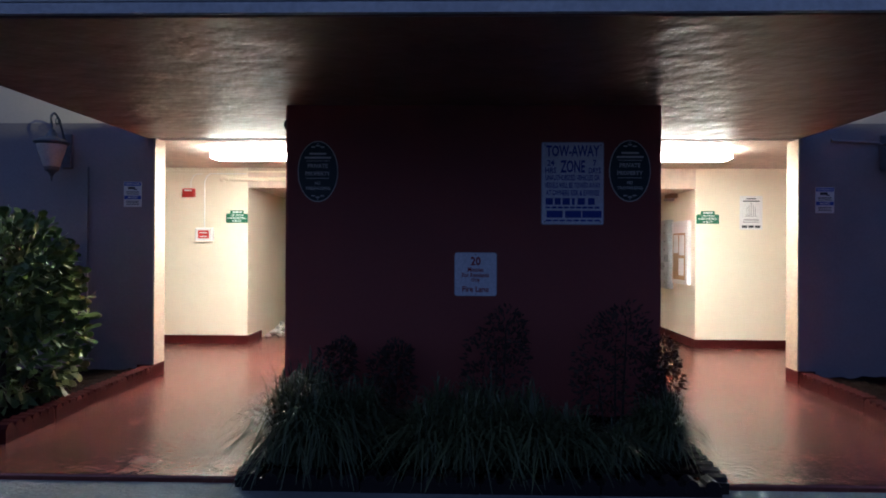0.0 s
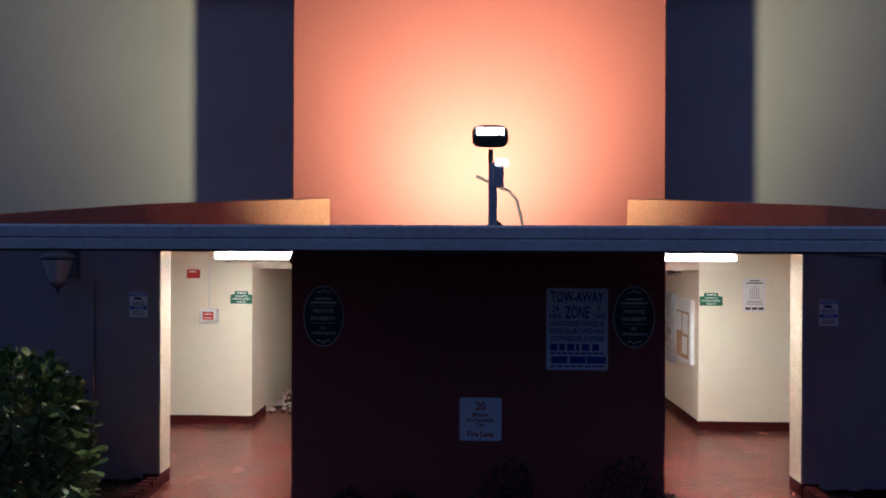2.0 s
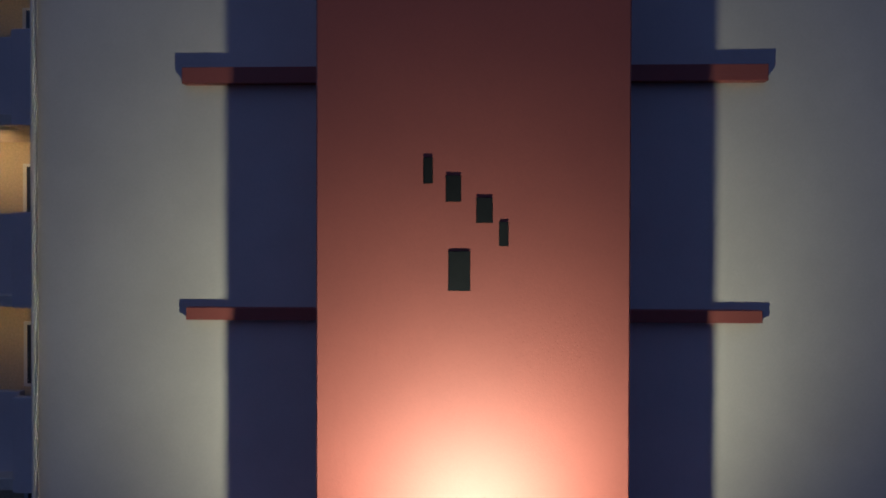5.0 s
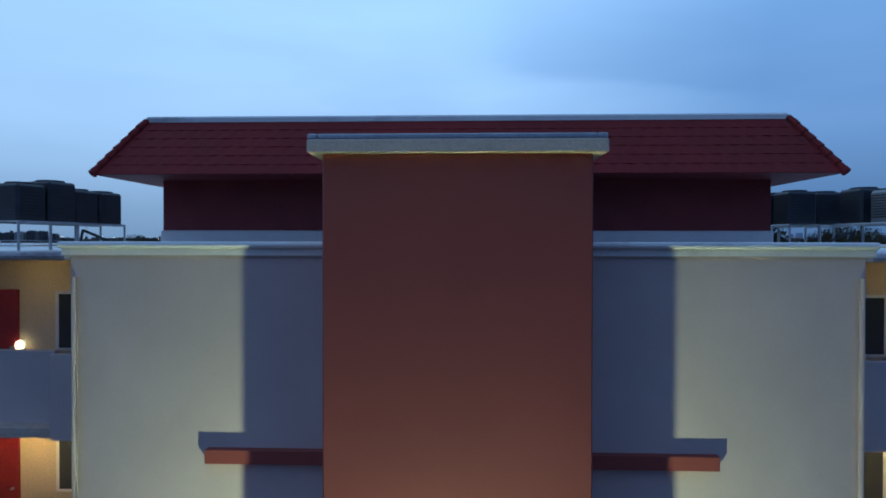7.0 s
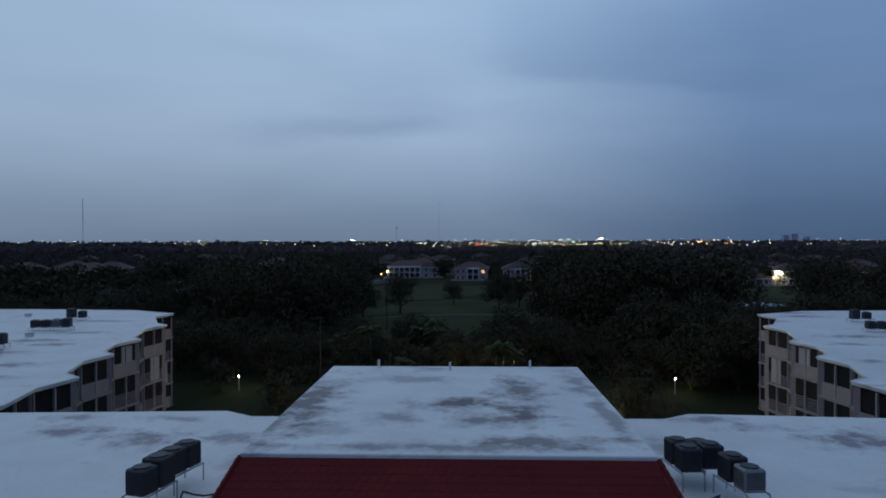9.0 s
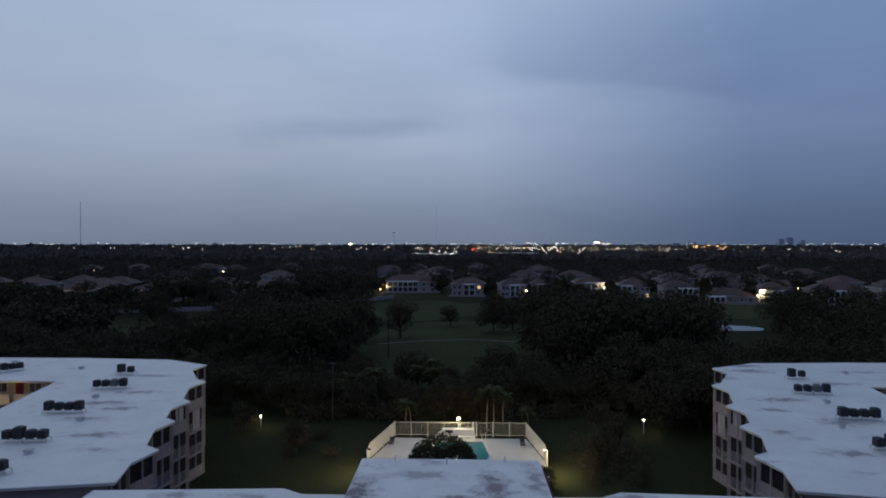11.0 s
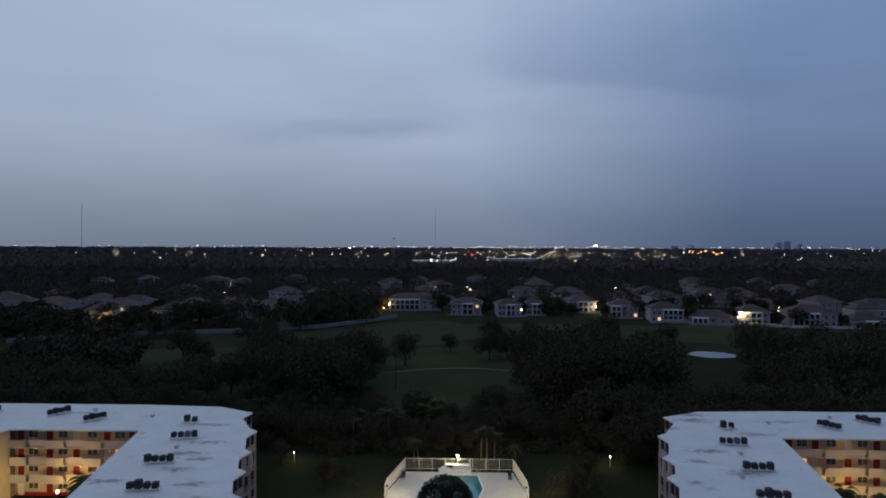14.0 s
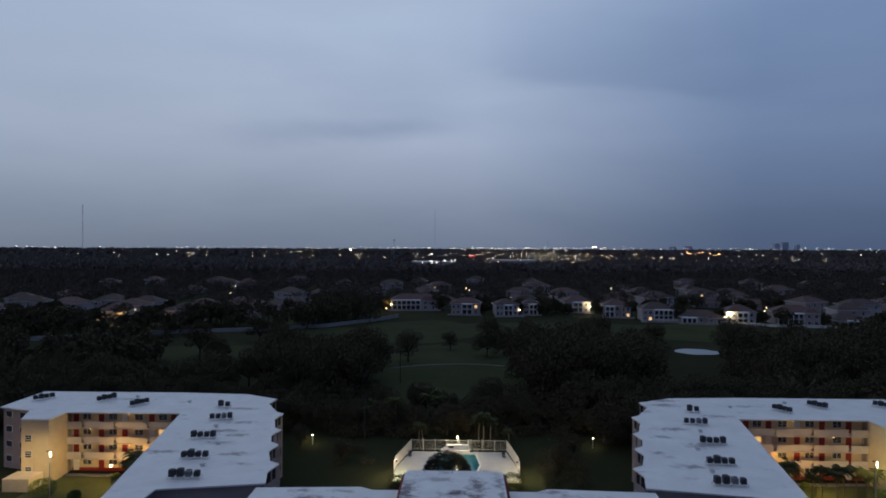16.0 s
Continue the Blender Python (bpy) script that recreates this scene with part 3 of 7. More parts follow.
# ---- fluorescent lights ----
TUBE = glow("fluorescent_tube", (1.0, 0.92, 0.66), 110.0)
for s in (-1, 1):
    x = CX + s * 2.17
    fl = thing("ceiling_light", "long bright fluorescent ceiling fixture in the entrance hall", "ceiling light", (x, 7.1, Z_SOFFIT), "hall lights")
    bm = BM(); box(bm, -0.66, -0.11, -0.05, 0.66, 0.11, -0.002, 0.005); part("housing", bm, WHITE, fl)
    bm = BM(); prism(bm, [(-0.64, -0.14), (0.64, -0.14), (0.64, 0.14), (-0.64, 0.14)], -0.105, -0.051)
    part("diffuser", bm, TUBE, fl, "glowing white wrap-around diffuser")
    hl = bpy.data.lights.new("hall_lamp", "AREA")
    hl.shape, hl.size, hl.size_y, hl.energy, hl.color = "RECTANGLE", 1.24, 0.26, 48.0, (0.98, 0.95, 0.71)
    new("hall_lamp", hl).matrix_basis = pose(x, 7.1, Z_SOFFIT - 0.112)

# ---- flood light on the canopy ----
FLX, FLY = CX + 0.03, 3.10
flood = bpy.data.lights.new("flood_lamp", "SPOT")
flood.energy, flood.color, flood.shadow_soft_size = 1500.0, (1.0, 0.945, 0.47), 0.045
flood.spot_size, flood.spot_blend = radians(146), 1.0
ob = new("flood_lamp", flood); ob.matrix_basis = look((CX + 0.03, 3.385, 2.84), (CX - 0.06, TY, 2.84 + 1.53 * 0.58))


def bulb(name, at, energy, colour, radius=0.08):
    l = bpy.data.lights.new(name, "POINT")
    l.energy, l.color, l.shadow_soft_size = energy, colour, radius
    o = new(name, l); o.location = at
    return o


WARM = (1.0, 0.62, 0.20)
WALLGLOW = glow("dim_lamp_glass", (1.0, 0.72, 0.34), 2.5)
LAMPGLOW = glow("warm_lamp_glass", (1.0, 0.80, 0.42), 14.0)
DIMGLOW = glow("old_lamp_glass", (1.0, 0.70, 0.30), 4.0)
for s in (-1, 1):
    for k, z in enumerate((4.83, 7.34, 10.02)):
        for u in (10.6, 14.3):
            g = thing("gallery_lamp", "small lit globe under the gallery ceiling", "ceiling lamp", (CX + s * u, 8.95, z), "gallery lamps")
            part("base", lathe(BM(), [(0.07, -0.03), (0.07, -0.001)], n=10), WHITE, g)
            part("globe", lathe(BM(), [(0.02, -0.16), (0.07, -0.14), (0.09, -0.09), (0.07, -0.04), (0.05, -0.03)], n=12), LAMPGLOW, g, "glowing glass globe", True)
    w = thing('wall_lamp', 'small lit lamp beside the red gallery door', 'wall lamp', (CX + s * 7.80, 9.3, 8.55), 'gallery wall lamps')
    part('plate', box(BM(), -0.05, -0.02, -0.08, 0.05, -0.001, 0.08), WHITE, w)
    part('globe', lathe(BM(), [(0.02, -0.08), (0.06, -0.06), (0.075, 0.0), (0.05, 0.06), (0.02, 0.08)], 0, -0.1, 12), WALLGLOW, w, 'glowing glass', True)
    for z in (4.5, 7.05, 9.7):
        bulb("gallery_bulb", (CX + s * 7.4, 8.6, z), (6, 18, 2.5)[(4.5, 7.05, 9.7).index(z)], WARM, 0.1)


# ---- signs ----
BLUE = paint("sign_blue_ink", (0.025, 0.07, 0.42), (0.025, 0.06, 0.36), 0.5, bump=0)
REDINK = paint("sign_red_ink", (0.36, 0.015, 0.02), (0.3, 0.015, 0.02), 0.5, bump=0)
BLACK = paint("black_ink", (0.02, 0.02, 0.022), (0.03, 0.03, 0.03), 0.5, bump=0)
GREEN = paint("sign_green_enamel", (0.012, 0.12, 0.055), (0.012, 0.10, 0.048), 0.4, bump=0)
DEEPGREEN = paint("dark_green_enamel", (0.012, 0.035, 0.030), (0.010, 0.030, 0.026), 0.4, bump=0)
GOLD = paint("pale_gold_ink", (0.80, 0.77, 0.64), (0.70, 0.67, 0.56), 0.4, bump=0)
SIGNW = paint("sign_white", (0.88, 0.89, 0.92), (0.80, 0.81, 0.84), 0.45, scale=6, bump=0.05)
PAPER = paint("white_notice", (0.75, 0.75, 0.74), (0.70, 0.70, 0.69), 0.6, bump=0)


def letters(text, width, height, depth=0.002):
    """The built-in font as a mesh in the xz plane, fitted to a width and height about its middle, facing -y."""
    cu = bpy.data.curves.new("lettering", "FONT")
    cu.body, cu.align_x, cu.extrude, cu.resolution_u, cu.offset = text, "CENTER", 0.0, 2, 0.022
    ob = bpy.data.objects.new("lettering", cu)
    scene.collection.objects.link(ob)
    me = bpy.data.meshes.new_from_object(ob.evaluated_get(bpy.context.evaluated_depsgraph_get()))
    bpy.data.objects.remove(ob)
    bpy.data.curves.remove(cu)
    bm = BM()
    bm.from_mesh(me)
    bpy.data.meshes.remove(me)
    xs, ys = [v.co.x for v in bm.verts], [v.co.y for v in bm.verts]
    x0, x1, y0, y1 = min(xs), max(xs), min(ys), max(ys)
    for v in bm.verts:
        v.co = ((v.co.x - (x0 + x1) / 2) * width / (x1 - x0), -depth, (v.co.y - (y0 + y1) / 2) * height / (y1 - y0))
    return bm


def write(parent, text, x, z, width, height, material, y=0.0):
    bm = letters(text, width, height, 0.0)
    ob = part("lettering", bm, material, parent)
    ob.location = (x, y, z)
    return ob


def bar(parent, x, z, w, h, material, y=0.0):
    bm = BM()
    box(bm, x - w / 2, y - 0.001, z - h / 2, x + w / 2, y, z + h / 2)
    return part("bar", bm, material, parent)


def panel(name, parent, material, w, h, r=0.012, t=0.004, label=""):
    """A thin plate with rounded corners in the xz plane, its back on y = 0."""
    pts = []
    for cx, cz, a0 in ((w / 2 - r, h / 2 - r, 0), (-w / 2 + r, h / 2 - r, 90), (-w / 2 + r, -h / 2 + r, 180), (w / 2 - r, -h / 2 + r, 270)):
        for k in range(4):
            a = radians(a0 + 30 * k)
            pts.append((cx + r * math.cos(a), cz + r * math.sin(a)))
    return plate(name, parent, material, pts, 0, t, label)


def plate(name, parent, material, pts, y0, t, label=""):
    bm = BM()
    f = [bm.verts.new((x, y0 - t, z)) for x, z in pts]
    b = [bm.verts.new((x, y0, z)) for x, z in pts]
    n = len(pts)
    bm.faces.new(f)
    bm.faces.new(b[::-1])
    for i in range(n):
        bm.faces.new((f[i], b[i], b[(i + 1) % n], f[(i + 1) % n]))
    return part(name, bm, material, parent, label)


def ellipse(w, h, n=36):
    return [(w / 2 * math.cos(2 * math.pi * i / n), h / 2 * math.sin(2 * math.pi * i / n)) for i in range(n)]


def oval_sign(x, z):
    s = thing("oval_sign", "dark green oval private property sign on the coral wall", "sign", (x, TY - 0.001, z), "oval signs")
    plate("rim", s, GOLD, ellipse(0.31, 0.465), 0, 0.006, "pale gold rim")
    plate("plate", s, DEEPGREEN, ellipse(0.296, 0.451), -0.006, 0.003)
    y = -0.010
    for zz, w in ((0.135, 0.13), (0.105, 0.20)):
        bar(s, 0, zz, w, 0.014, GOLD, y)
    for zz in (0.080, -0.052):
        bar(s, 0, zz, 0.18, 0.004, GOLD, y)
    write(s, "PRIVATE", 0, 0.042, 0.155, 0.032, GOLD, y)
    write(s, "PROPERTY", 0, -0.016, 0.19, 0.032, GOLD, y)
    write(s, "NO", 0, -0.088, 0.042, 0.024, GOLD, y)
    write(s, "TRESPASSING", 0, -0.128, 0.19, 0.024, GOLD, y)
    for zz in (0.196, -0.196):
        for xx, a in ((-0.035, 0.5), (0.0, 0.0), (0.035, -0.5)):
            bar(s, xx, zz - abs(xx) * 0.3 * (1 if zz > 0 else -1), 0.03, 0.010, GOLD, y)
    for zz in (0.212, -0.212):
        bm = BM(); lathe(bm, [(0.006, 0), (0.006, 0.004), (0.003, 0.006)], n=8)
        o = part("screw", bm, METAL, s); o.matrix_basis = pose(0, -0.009, zz, 90)
    return s


oval_sign(-1.085, 1.785)
oval_sign(1.275, 1.795)

tow = thing("tow_away_sign", "blue and white metal tow-away zone sign on the coral wall", "sign", (0.847, TY - 0.001, 1.70))
panel("edge", tow, METAL, 0.47, 0.625, 0.014, 0.003)
panel("plate", tow, SIGNW, 0.458, 0.613, 0.012, 0.005)
Y = -0.0065
write(tow, "TOW-AWAY", 0, 0.245, 0.40, 0.085, BLUE, Y)
write(tow, "24", -0.165, 0.155, 0.055, 0.045, BLUE, Y)
write(tow, "HRS", -0.165, 0.098, 0.085, 0.045, BLUE, Y)
write(tow, "ZONE", 0.0, 0.128, 0.185, 0.095, BLUE, Y)
write(tow, "7", 0.165, 0.155, 0.025, 0.045, BLUE, Y)
write(tow, "DAYS", 0.165, 0.098, 0.09, 0.045, BLUE, Y)
write(tow, "UNAUTHORIZED VEHICLES OR", 0, 0.043, 0.41, 0.042, BLUE, Y)
write(tow, "VESSELS WILL BE TOWED AWAY", 0, -0.014, 0.42, 0.042, BLUE, Y)
write(tow, "AT OWNERS RISK & EXPENSE", 0, -0.071, 0.40, 0.042, BLUE, Y)
for k, w in enumerate((0.055, 0.045, 0.055, 0.022, 0.055, 0.05)):
    bar(tow, (-0.175, -0.112, -0.048, 0.005, 0.065, 0.14)[k], -0.136, w, 0.05, BLUE, Y)
for k in range(9):
    bar(tow, -0.185 + 0.046 * k, -0.182, 0.036, 0.014, BLUE, Y)
for xx, w in ((-0.135, 0.12), (0.005, 0.12), (0.145, 0.145)):
    bar(tow, xx, -0.232, w, 0.052, BLUE, Y)
for k in range(8):
    bar(tow, -0.18 + 0.052 * k, -0.280, 0.040, 0.012, BLUE, Y)
for xx in (-0.21, 0.21):
    for zz in (-0.29, 0.29):
        bm = BM(); lathe(bm, [(0.007, 0), (0.007, 0.003), (0.003, 0.005)], n=8)
        part("screw", bm, METAL, tow).matrix_basis = pose(xx, -0.005, zz, 90)

fire = thing("fire_lane_sign", "white square sign with red lettering about the fire lane", "sign", (0.12, TY - 0.001, 1.01))
panel("edge", fire, METAL, 0.322, 0.332, 0.02, 0.003)
panel("plate", fire, SIGNW, 0.314, 0.324, 0.018, 0.005)
write(fire, "20", 0, 0.10, 0.075, 0.065, REDINK, Y)
write(fire, "Minutes", 0, 0.036, 0.12, 0.034, REDINK, Y)
write(fire, "For Residents", 0, -0.006, 0.205, 0.034, REDINK, Y)
write(fire, "Only", 0, -0.046, 0.065, 0.038, REDINK, Y)
write(fire, "Fire Lane", 0, -0.112, 0.20, 0.044, REDINK, Y)
for zz in (0.15, -0.15):
    bm = BM(); lathe(bm, [(0.006, 0), (0.006, 0.003), (0.003, 0.005)], n=8)
    part("screw", bm, METAL, fire).matrix_basis = pose(0, -0.005, zz, 90)


def warning_sign(x, z):
    s = thing("warning_sign", "small white camera warning sign with dark bands on the facade", "sign", (x, FY - 0.001, z), "warning signs")
    panel("plate", s, PAPER, 0.18, 0.25, 0.006, 0.003)
    PUR = BLUE
    bar(s, 0, 0.102, 0.17, 0.036, PUR, -0.0035)
    write(s, "WARNING", 0, 0.102, 0.145, 0.020, PAPER, -0.005)
    bar(s, -0.01, 0.062, 0.07, 0.026, BLACK, -0.0035)
    bar(s, 0.03, 0.048, 0.03, 0.012, BLACK, -0.0035)
    for k in range(3):
        bar(s, 0, 0.026 - 0.013 * k, 0.13, 0.006, BLACK, -0.0035)
    bar(s, 0, -0.032, 0.17, 0.036, PUR, -0.0035)
    write(s, "AVISO", 0, -0.032, 0.10, 0.022, PAPER, -0.005)
    for k in range(3):
        bar(s, 0, -0.070 - 0.016 * k, 0.13, 0.007, BLACK, -0.0035)
    return s


warning_sign(-3.27, 1.73)
warning_sign(3.54, 1.695)


def caution_sign(x, z):
    s = thing("caution_sign", "green and white slippery floor caution sign on the hall wall", "sign", (x, 8.699, z), "caution signs")
    w, h = 0.30, 0.115
    pts = [(w / 2, -0.085), (w / 2, 0.03), (w / 2 - 0.012, 0.04), (0.095, 0.04), (0.09, 0.085), (-0.09, 0.085), (-0.095, 0.04), (-w / 2 + 0.012, 0.04), (-w / 2, 0.03), (-w / 2, -0.085)]
    plate("plate", s, GREEN, pts, 0, 0.004)
    for k, ww in enumerate((0.03, 0.05, 0.03)):
        bar(s, (-0.045, 0.002, 0.05)[k], 0.060, ww, 0.018, PAPER, -0.0045)
    write(s, "CAUTION", 0, 0.018, 0.17, 0.026, PAPER, -0.005)
    write(s, "SURFACE SLIPPERY", 0, -0.020, 0.25, 0.026, PAPER, -0.005)
    write(s, "WHEN WET", 0, -0.060, 0.13, 0.026, PAPER, -0.005)
    return s


caution_sign(-3.03, 1.625)
caution_sign(3.30, 1.64)
po = thing("notice", "white printed property notice with a grey tower drawing", "notice", (3.87, 8.699, 1.705))
panel("sheet", po, PAPER, 0.30, 0.45, 0.008, 0.003)
GREYINK = paint("grey_ink", (0.40, 0.40, 0.41), (0.34, 0.34, 0.35), 0.6, bump=0)
for k in range(2):
    bar(po, 0, 0.185 - 0.03 * k, 0.13 + 0.09 * k, 0.014, BLACK, -0.0035)
for xx, hh in ((-0.055, 0.12), (-0.028, 0.15), (0.0, 0.18), (0.028, 0.15), (0.055, 0.12)):
    bar(po, xx, -0.045 + hh / 2, 0.010, hh, GREYINK, -0.0035)
bar(po, 0, -0.048, 0.15, 0.006, GREYINK, -0.0035)
bar(po, 0, -0.095, 0.20, 0.018, GREYINK, -0.0035)
bar(po, 0, -0.125, 0.22, 0.012, GREYINK, -0.0035)
for xx in (-0.085, 0.0, 0.085):
    bar(po, xx, -0.185, 0.07, 0.032, BLACK, -0.0035)

# building marks high on the tower, as plain dark bars
marks = thing("building_marks", "dark metal marks stepping down the tower face", "wall marks", (0, TY, 0))
DARKMARK = paint("dark_mark_metal", (0.010, 0.010, 0.012), (0.014, 0.014, 0.016), 0.8, 0.0, bump=0, spec=0.1)
for x, z, w, h in ((-0.31, 6.39, 0.085, 0.24), (-0.08, 6.225, 0.14, 0.24), (0.20, 6.03, 0.15, 0.23), (0.375, 5.815, 0.085, 0.22), (-0.025, 5.48, 0.20, 0.36)):
    bm = BM(); box(bm, x - w / 2, -0.016, z - h / 2, x + w / 2, -0.002, z + h / 2, 0.006); part("mark", bm, DARKMARK, marks)

# ---- lanterns ----
FROST = paint("frosted_lantern_glass", (0.60, 0.55, 0.52), (0.52, 0.47, 0.45), 0.4, bump=0.05)


IRON = paint("blue_grey_iron", (0.12, 0.125, 0.15), (0.09, 0.095, 0.115), 0.5, 0.2, scale=6, fine=40, bump=0.1)


def lantern(x):
    l = thing("wall_lantern", "unlit ornate dark wall lantern with frosted glass and a scroll hook", "wall lamp", (x, FY, 1.83), "wall lanterns")
    bm = BM(); box(bm, -0.055, -0.03, 0.16, 0.055, -0.001, 0.50, 0.012); part("wall_plate", bm, IRON, l)
    y = -0.26
    bm = BM()
    pts = [Vector((0, -0.02, 0.36)), Vector((0, -0.08, 0.47)), Vector((0, -0.13, 0.58)), Vector((0, -0.17, 0.64)), Vector((0, -0.22, 0.665)), Vector((0, -0.262, 0.64)), Vector((0, -0.275, 0.60)), Vector((0, -0.26, 0.555)), Vector((0, -0.26, 0.50))]
    for p, q in zip(pts, pts[1:]):
        tube(bm, p, q, 0.010, n=8)
    sp = [Vector((0, -0.17 + 0.05 * (1 - k / 14) * math.cos(0.6 * k), 0.585 + 0.05 * (1 - k / 14) * math.sin(0.6 * k))) for k in range(14)]
    for p, q in zip(sp, sp[1:]):
        tube(bm, p, q, 0.006, n=6)
    part("scroll_arm", bm, IRON, l, "curled iron arm")
    bm = BM(); lathe(bm, [(0.012, 0.50), (0.03, 0.49), (0.03, 0.465), (0.05, 0.45), (0.055, 0.43), (0.115, 0.405), (0.155, 0.38), (0.155, 0.365), (0.10, 0.365)], 0, y, 12); part("roof", bm, IRON, l, "", True)
    bm = BM(); lathe(bm, [(0.058, 0.125), (0.074, 0.16), (0.092, 0.22), (0.113, 0.28), (0.125, 0.33), (0.133, 0.365)], 0, y, 12); part("shade", bm, FROST, l, "frosted tapered glass shade", True)
    bm = BM(); lathe(bm, [(0.060, 0.118), (0.068, 0.125), (0.066, 0.140), (0.060, 0.142)], 0, y, 12); part("collar", bm, IRON, l, "", True)
    bm = BM(); lathe(bm, [(0.134, 0.352), (0.142, 0.358), (0.140, 0.370), (0.132, 0.372)], 0, y, 12); part("collar", bm, IRON, l, "", True)
    bm = BM(); lathe(bm, [(0.004, 0.0), (0.012, 0.03), (0.008, 0.045), (0.022, 0.065), (0.03, 0.085), (0.062, 0.105), (0.066, 0.125), (0.05, 0.13)], 0, y, 12); part("finial", bm, IRON, l, "", True)
    return l


lantern(-3.93)
lantern(CX * 2 + 3.93)

# ---- hall fittings ----
JAMB = paint("tan_jamb_paint", (0.52, 0.44, 0.32), (0.45, 0.38, 0.28), 0.7, scale=2, fine=40, bump=0.1)
bm = BM(); box(bm, -4.9, 8.685, ZF, CX - 2.955, 8.7, 0.012, 0.004); box(bm, CX - 2.97, 8.685, ZF, CX - 2.955, 9.30, 0.012, 0.004)
tagged(part("baseboard", bm, BASERED), "red painted skirting in the hall", "skirting", kind="structure")
bm = BM(); box(bm, CX + 3.035, 8.685, ZF, 5.0, 8.7, 0.012, 0.004); box(bm, CX + 3.035, 8.7, ZF, CX + 3.05, 12.6, 0.012, 0.004)
tagged(part("baseboard", bm, BASERED), "red painted skirting in the hall", "skirting", kind="structure")
for s in (-1, 1):
    jx = JAMBX[s]
    xs = sorted((CX + s * (jx - 0.005), CX + s * (jx - 0.017)))
    bm = BM(); box(bm, xs[0], FY - 0.01, ZF, xs[1], FY + 0.23, 0.03, 0.003)
    xs2 = sorted((CX + s * (jx - 0.017), CX + s * (jx + 0.15))); box(bm, xs2[0], FY - 0.012, ZF, xs2[1], FY - 0.001, 0.03)
    tagged(part("baseboard", bm, BASERED), "red skirting at the pier foot", "skirting", kind="structure")
    xs = sorted((CX + s * (jx - 0.018), CX + s * (jx - 0.002)))
    bm = BM(); box(bm, xs[0], FY - 0.002, 0.03, xs[1], FY + 0.222, Z_SOFFIT)
    tagged(part("trim", bm, JAMB), "cream painted opening jamb", "trim", kind="structure")

al = thing("fire_alarm", "red fire alarm horn on the cream hall wall", "fire alarm", (-3.68, 8.7, 1.945))
ALRED = paint("alarm_red_plastic", (0.50, 0.03, 0.02), (0.42, 0.03, 0.02), 0.35, bump=0)
bm = BM(); box(bm, -0.085, -0.055, -0.06, 0.085, -0.001, 0.06, 0.012); part("body", bm, ALRED, al)
bm = BM(); box(bm, -0.05, -0.062, 0.02, 0.05, -0.056, 0.04); part("strobe", bm, WHITE, al)
pl = thing("fire_pull_station", "white cased red fire alarm pull station on the hall wall", "alarm box", (-3.46, 8.7, 1.38))
bm = BM(); box(bm, -0.12, -0.07, -0.09, 0.12, -0.001, 0.09, 0.012); part("case", bm, WHITE, pl)
bm = BM(); box(bm, -0.075, -0.078, -0.055, 0.075, -0.071, 0.055, 0.004); part("pull_plate", bm, ALRED, pl)
for k in range(2):
    bar(pl, 0, 0.022 - 0.05 * k, 0.10, 0.012, PAPER, -0.0785)


def pipe(name, pts, r, material, label, category="pipe"):
    bm = BM()
    for p, q in zip(pts, pts[1:]):
        tube(bm, p, q, r, n=8)
    return tagged(part(name, bm, material), label, category)


pipe("alarm_wire", [(-3.66, 8.685, 2.00), (-3.66, 8.685, 2.10), (-3.63, 8.685, 2.17), (-3.58, 8.685, 2.20), (-3.50, 8.685, 2.20)], 0.006, WHITE, "thin white wire above the fire alarm", "wire")
pipe("conduit", [(-3.47, 8.685, 1.47), (-3.47, 8.685, 2.10), (-3.44, 8.685, 2.17), (-3.40, 8.685, 2.205), (-2.90, 8.685, 2.205)], 0.008, WHITE, "thin white conduit up the hall wall", "conduit")
pipe("conduit", [(-4.9, 8.68, 2.235), (-3.30, 8.68, 2.235), (-1.0, 8.68, 2.235)], 0.012, CREAM, "painted conduit under the ceiling", "conduit")
pipe("drain_pipe", [(-3.20, 8.66, 2.145), (-3.12, 8.64, 2.13), (-1.0, 8.64, 2.13)], 0.028, CREAM, "cream painted pipe over the passage", "pipe")
bm = BM(); lathe(bm, [(0.05, 0.001), (0.05, 0.02), (0.04, 0.05), (0.004, 0.05)], n=12)
jb = tagged(part("junction_box", bm, CREAM, None, "", True), "round cream junction box on the hall wall", "junction box"); jb.matrix_basis = pose(-3.22, 8.7, 2.14, 90)
pipe("conduit", [(CX + 4.06, FY - 0.02, 0.1), (CX + 4.06, FY - 0.02, 2.12), (CX + 4.03, FY - 0.02, 2.2), (CX + 3.95, FY - 0.02, 2.25), (CX + 3.5, FY - 0.02, 2.27)], 0.012, SHADEWALL, "painted conduit up the facade", "conduit")
pipe("conduit", [(-3.72, FY - 0.02, 0.1), (-3.72, FY - 0.02, 2.0)], 0.012, SHADEWALL, "painted conduit under the lantern", "conduit")
sl = thing("soffit_lamp", "small dark unlit globe fitting under the canopy", "lamp", (-1.40, 5.3, Z_SOFFIT))
bm = BM(); lathe(bm, [(0.02, -0.13), (0.05, -0.11), (0.06, -0.075), (0.05, -0.04), (0.03, -0.02), (0.045, -0.001)], n=12); part("body", bm, DARK, sl, "", True)

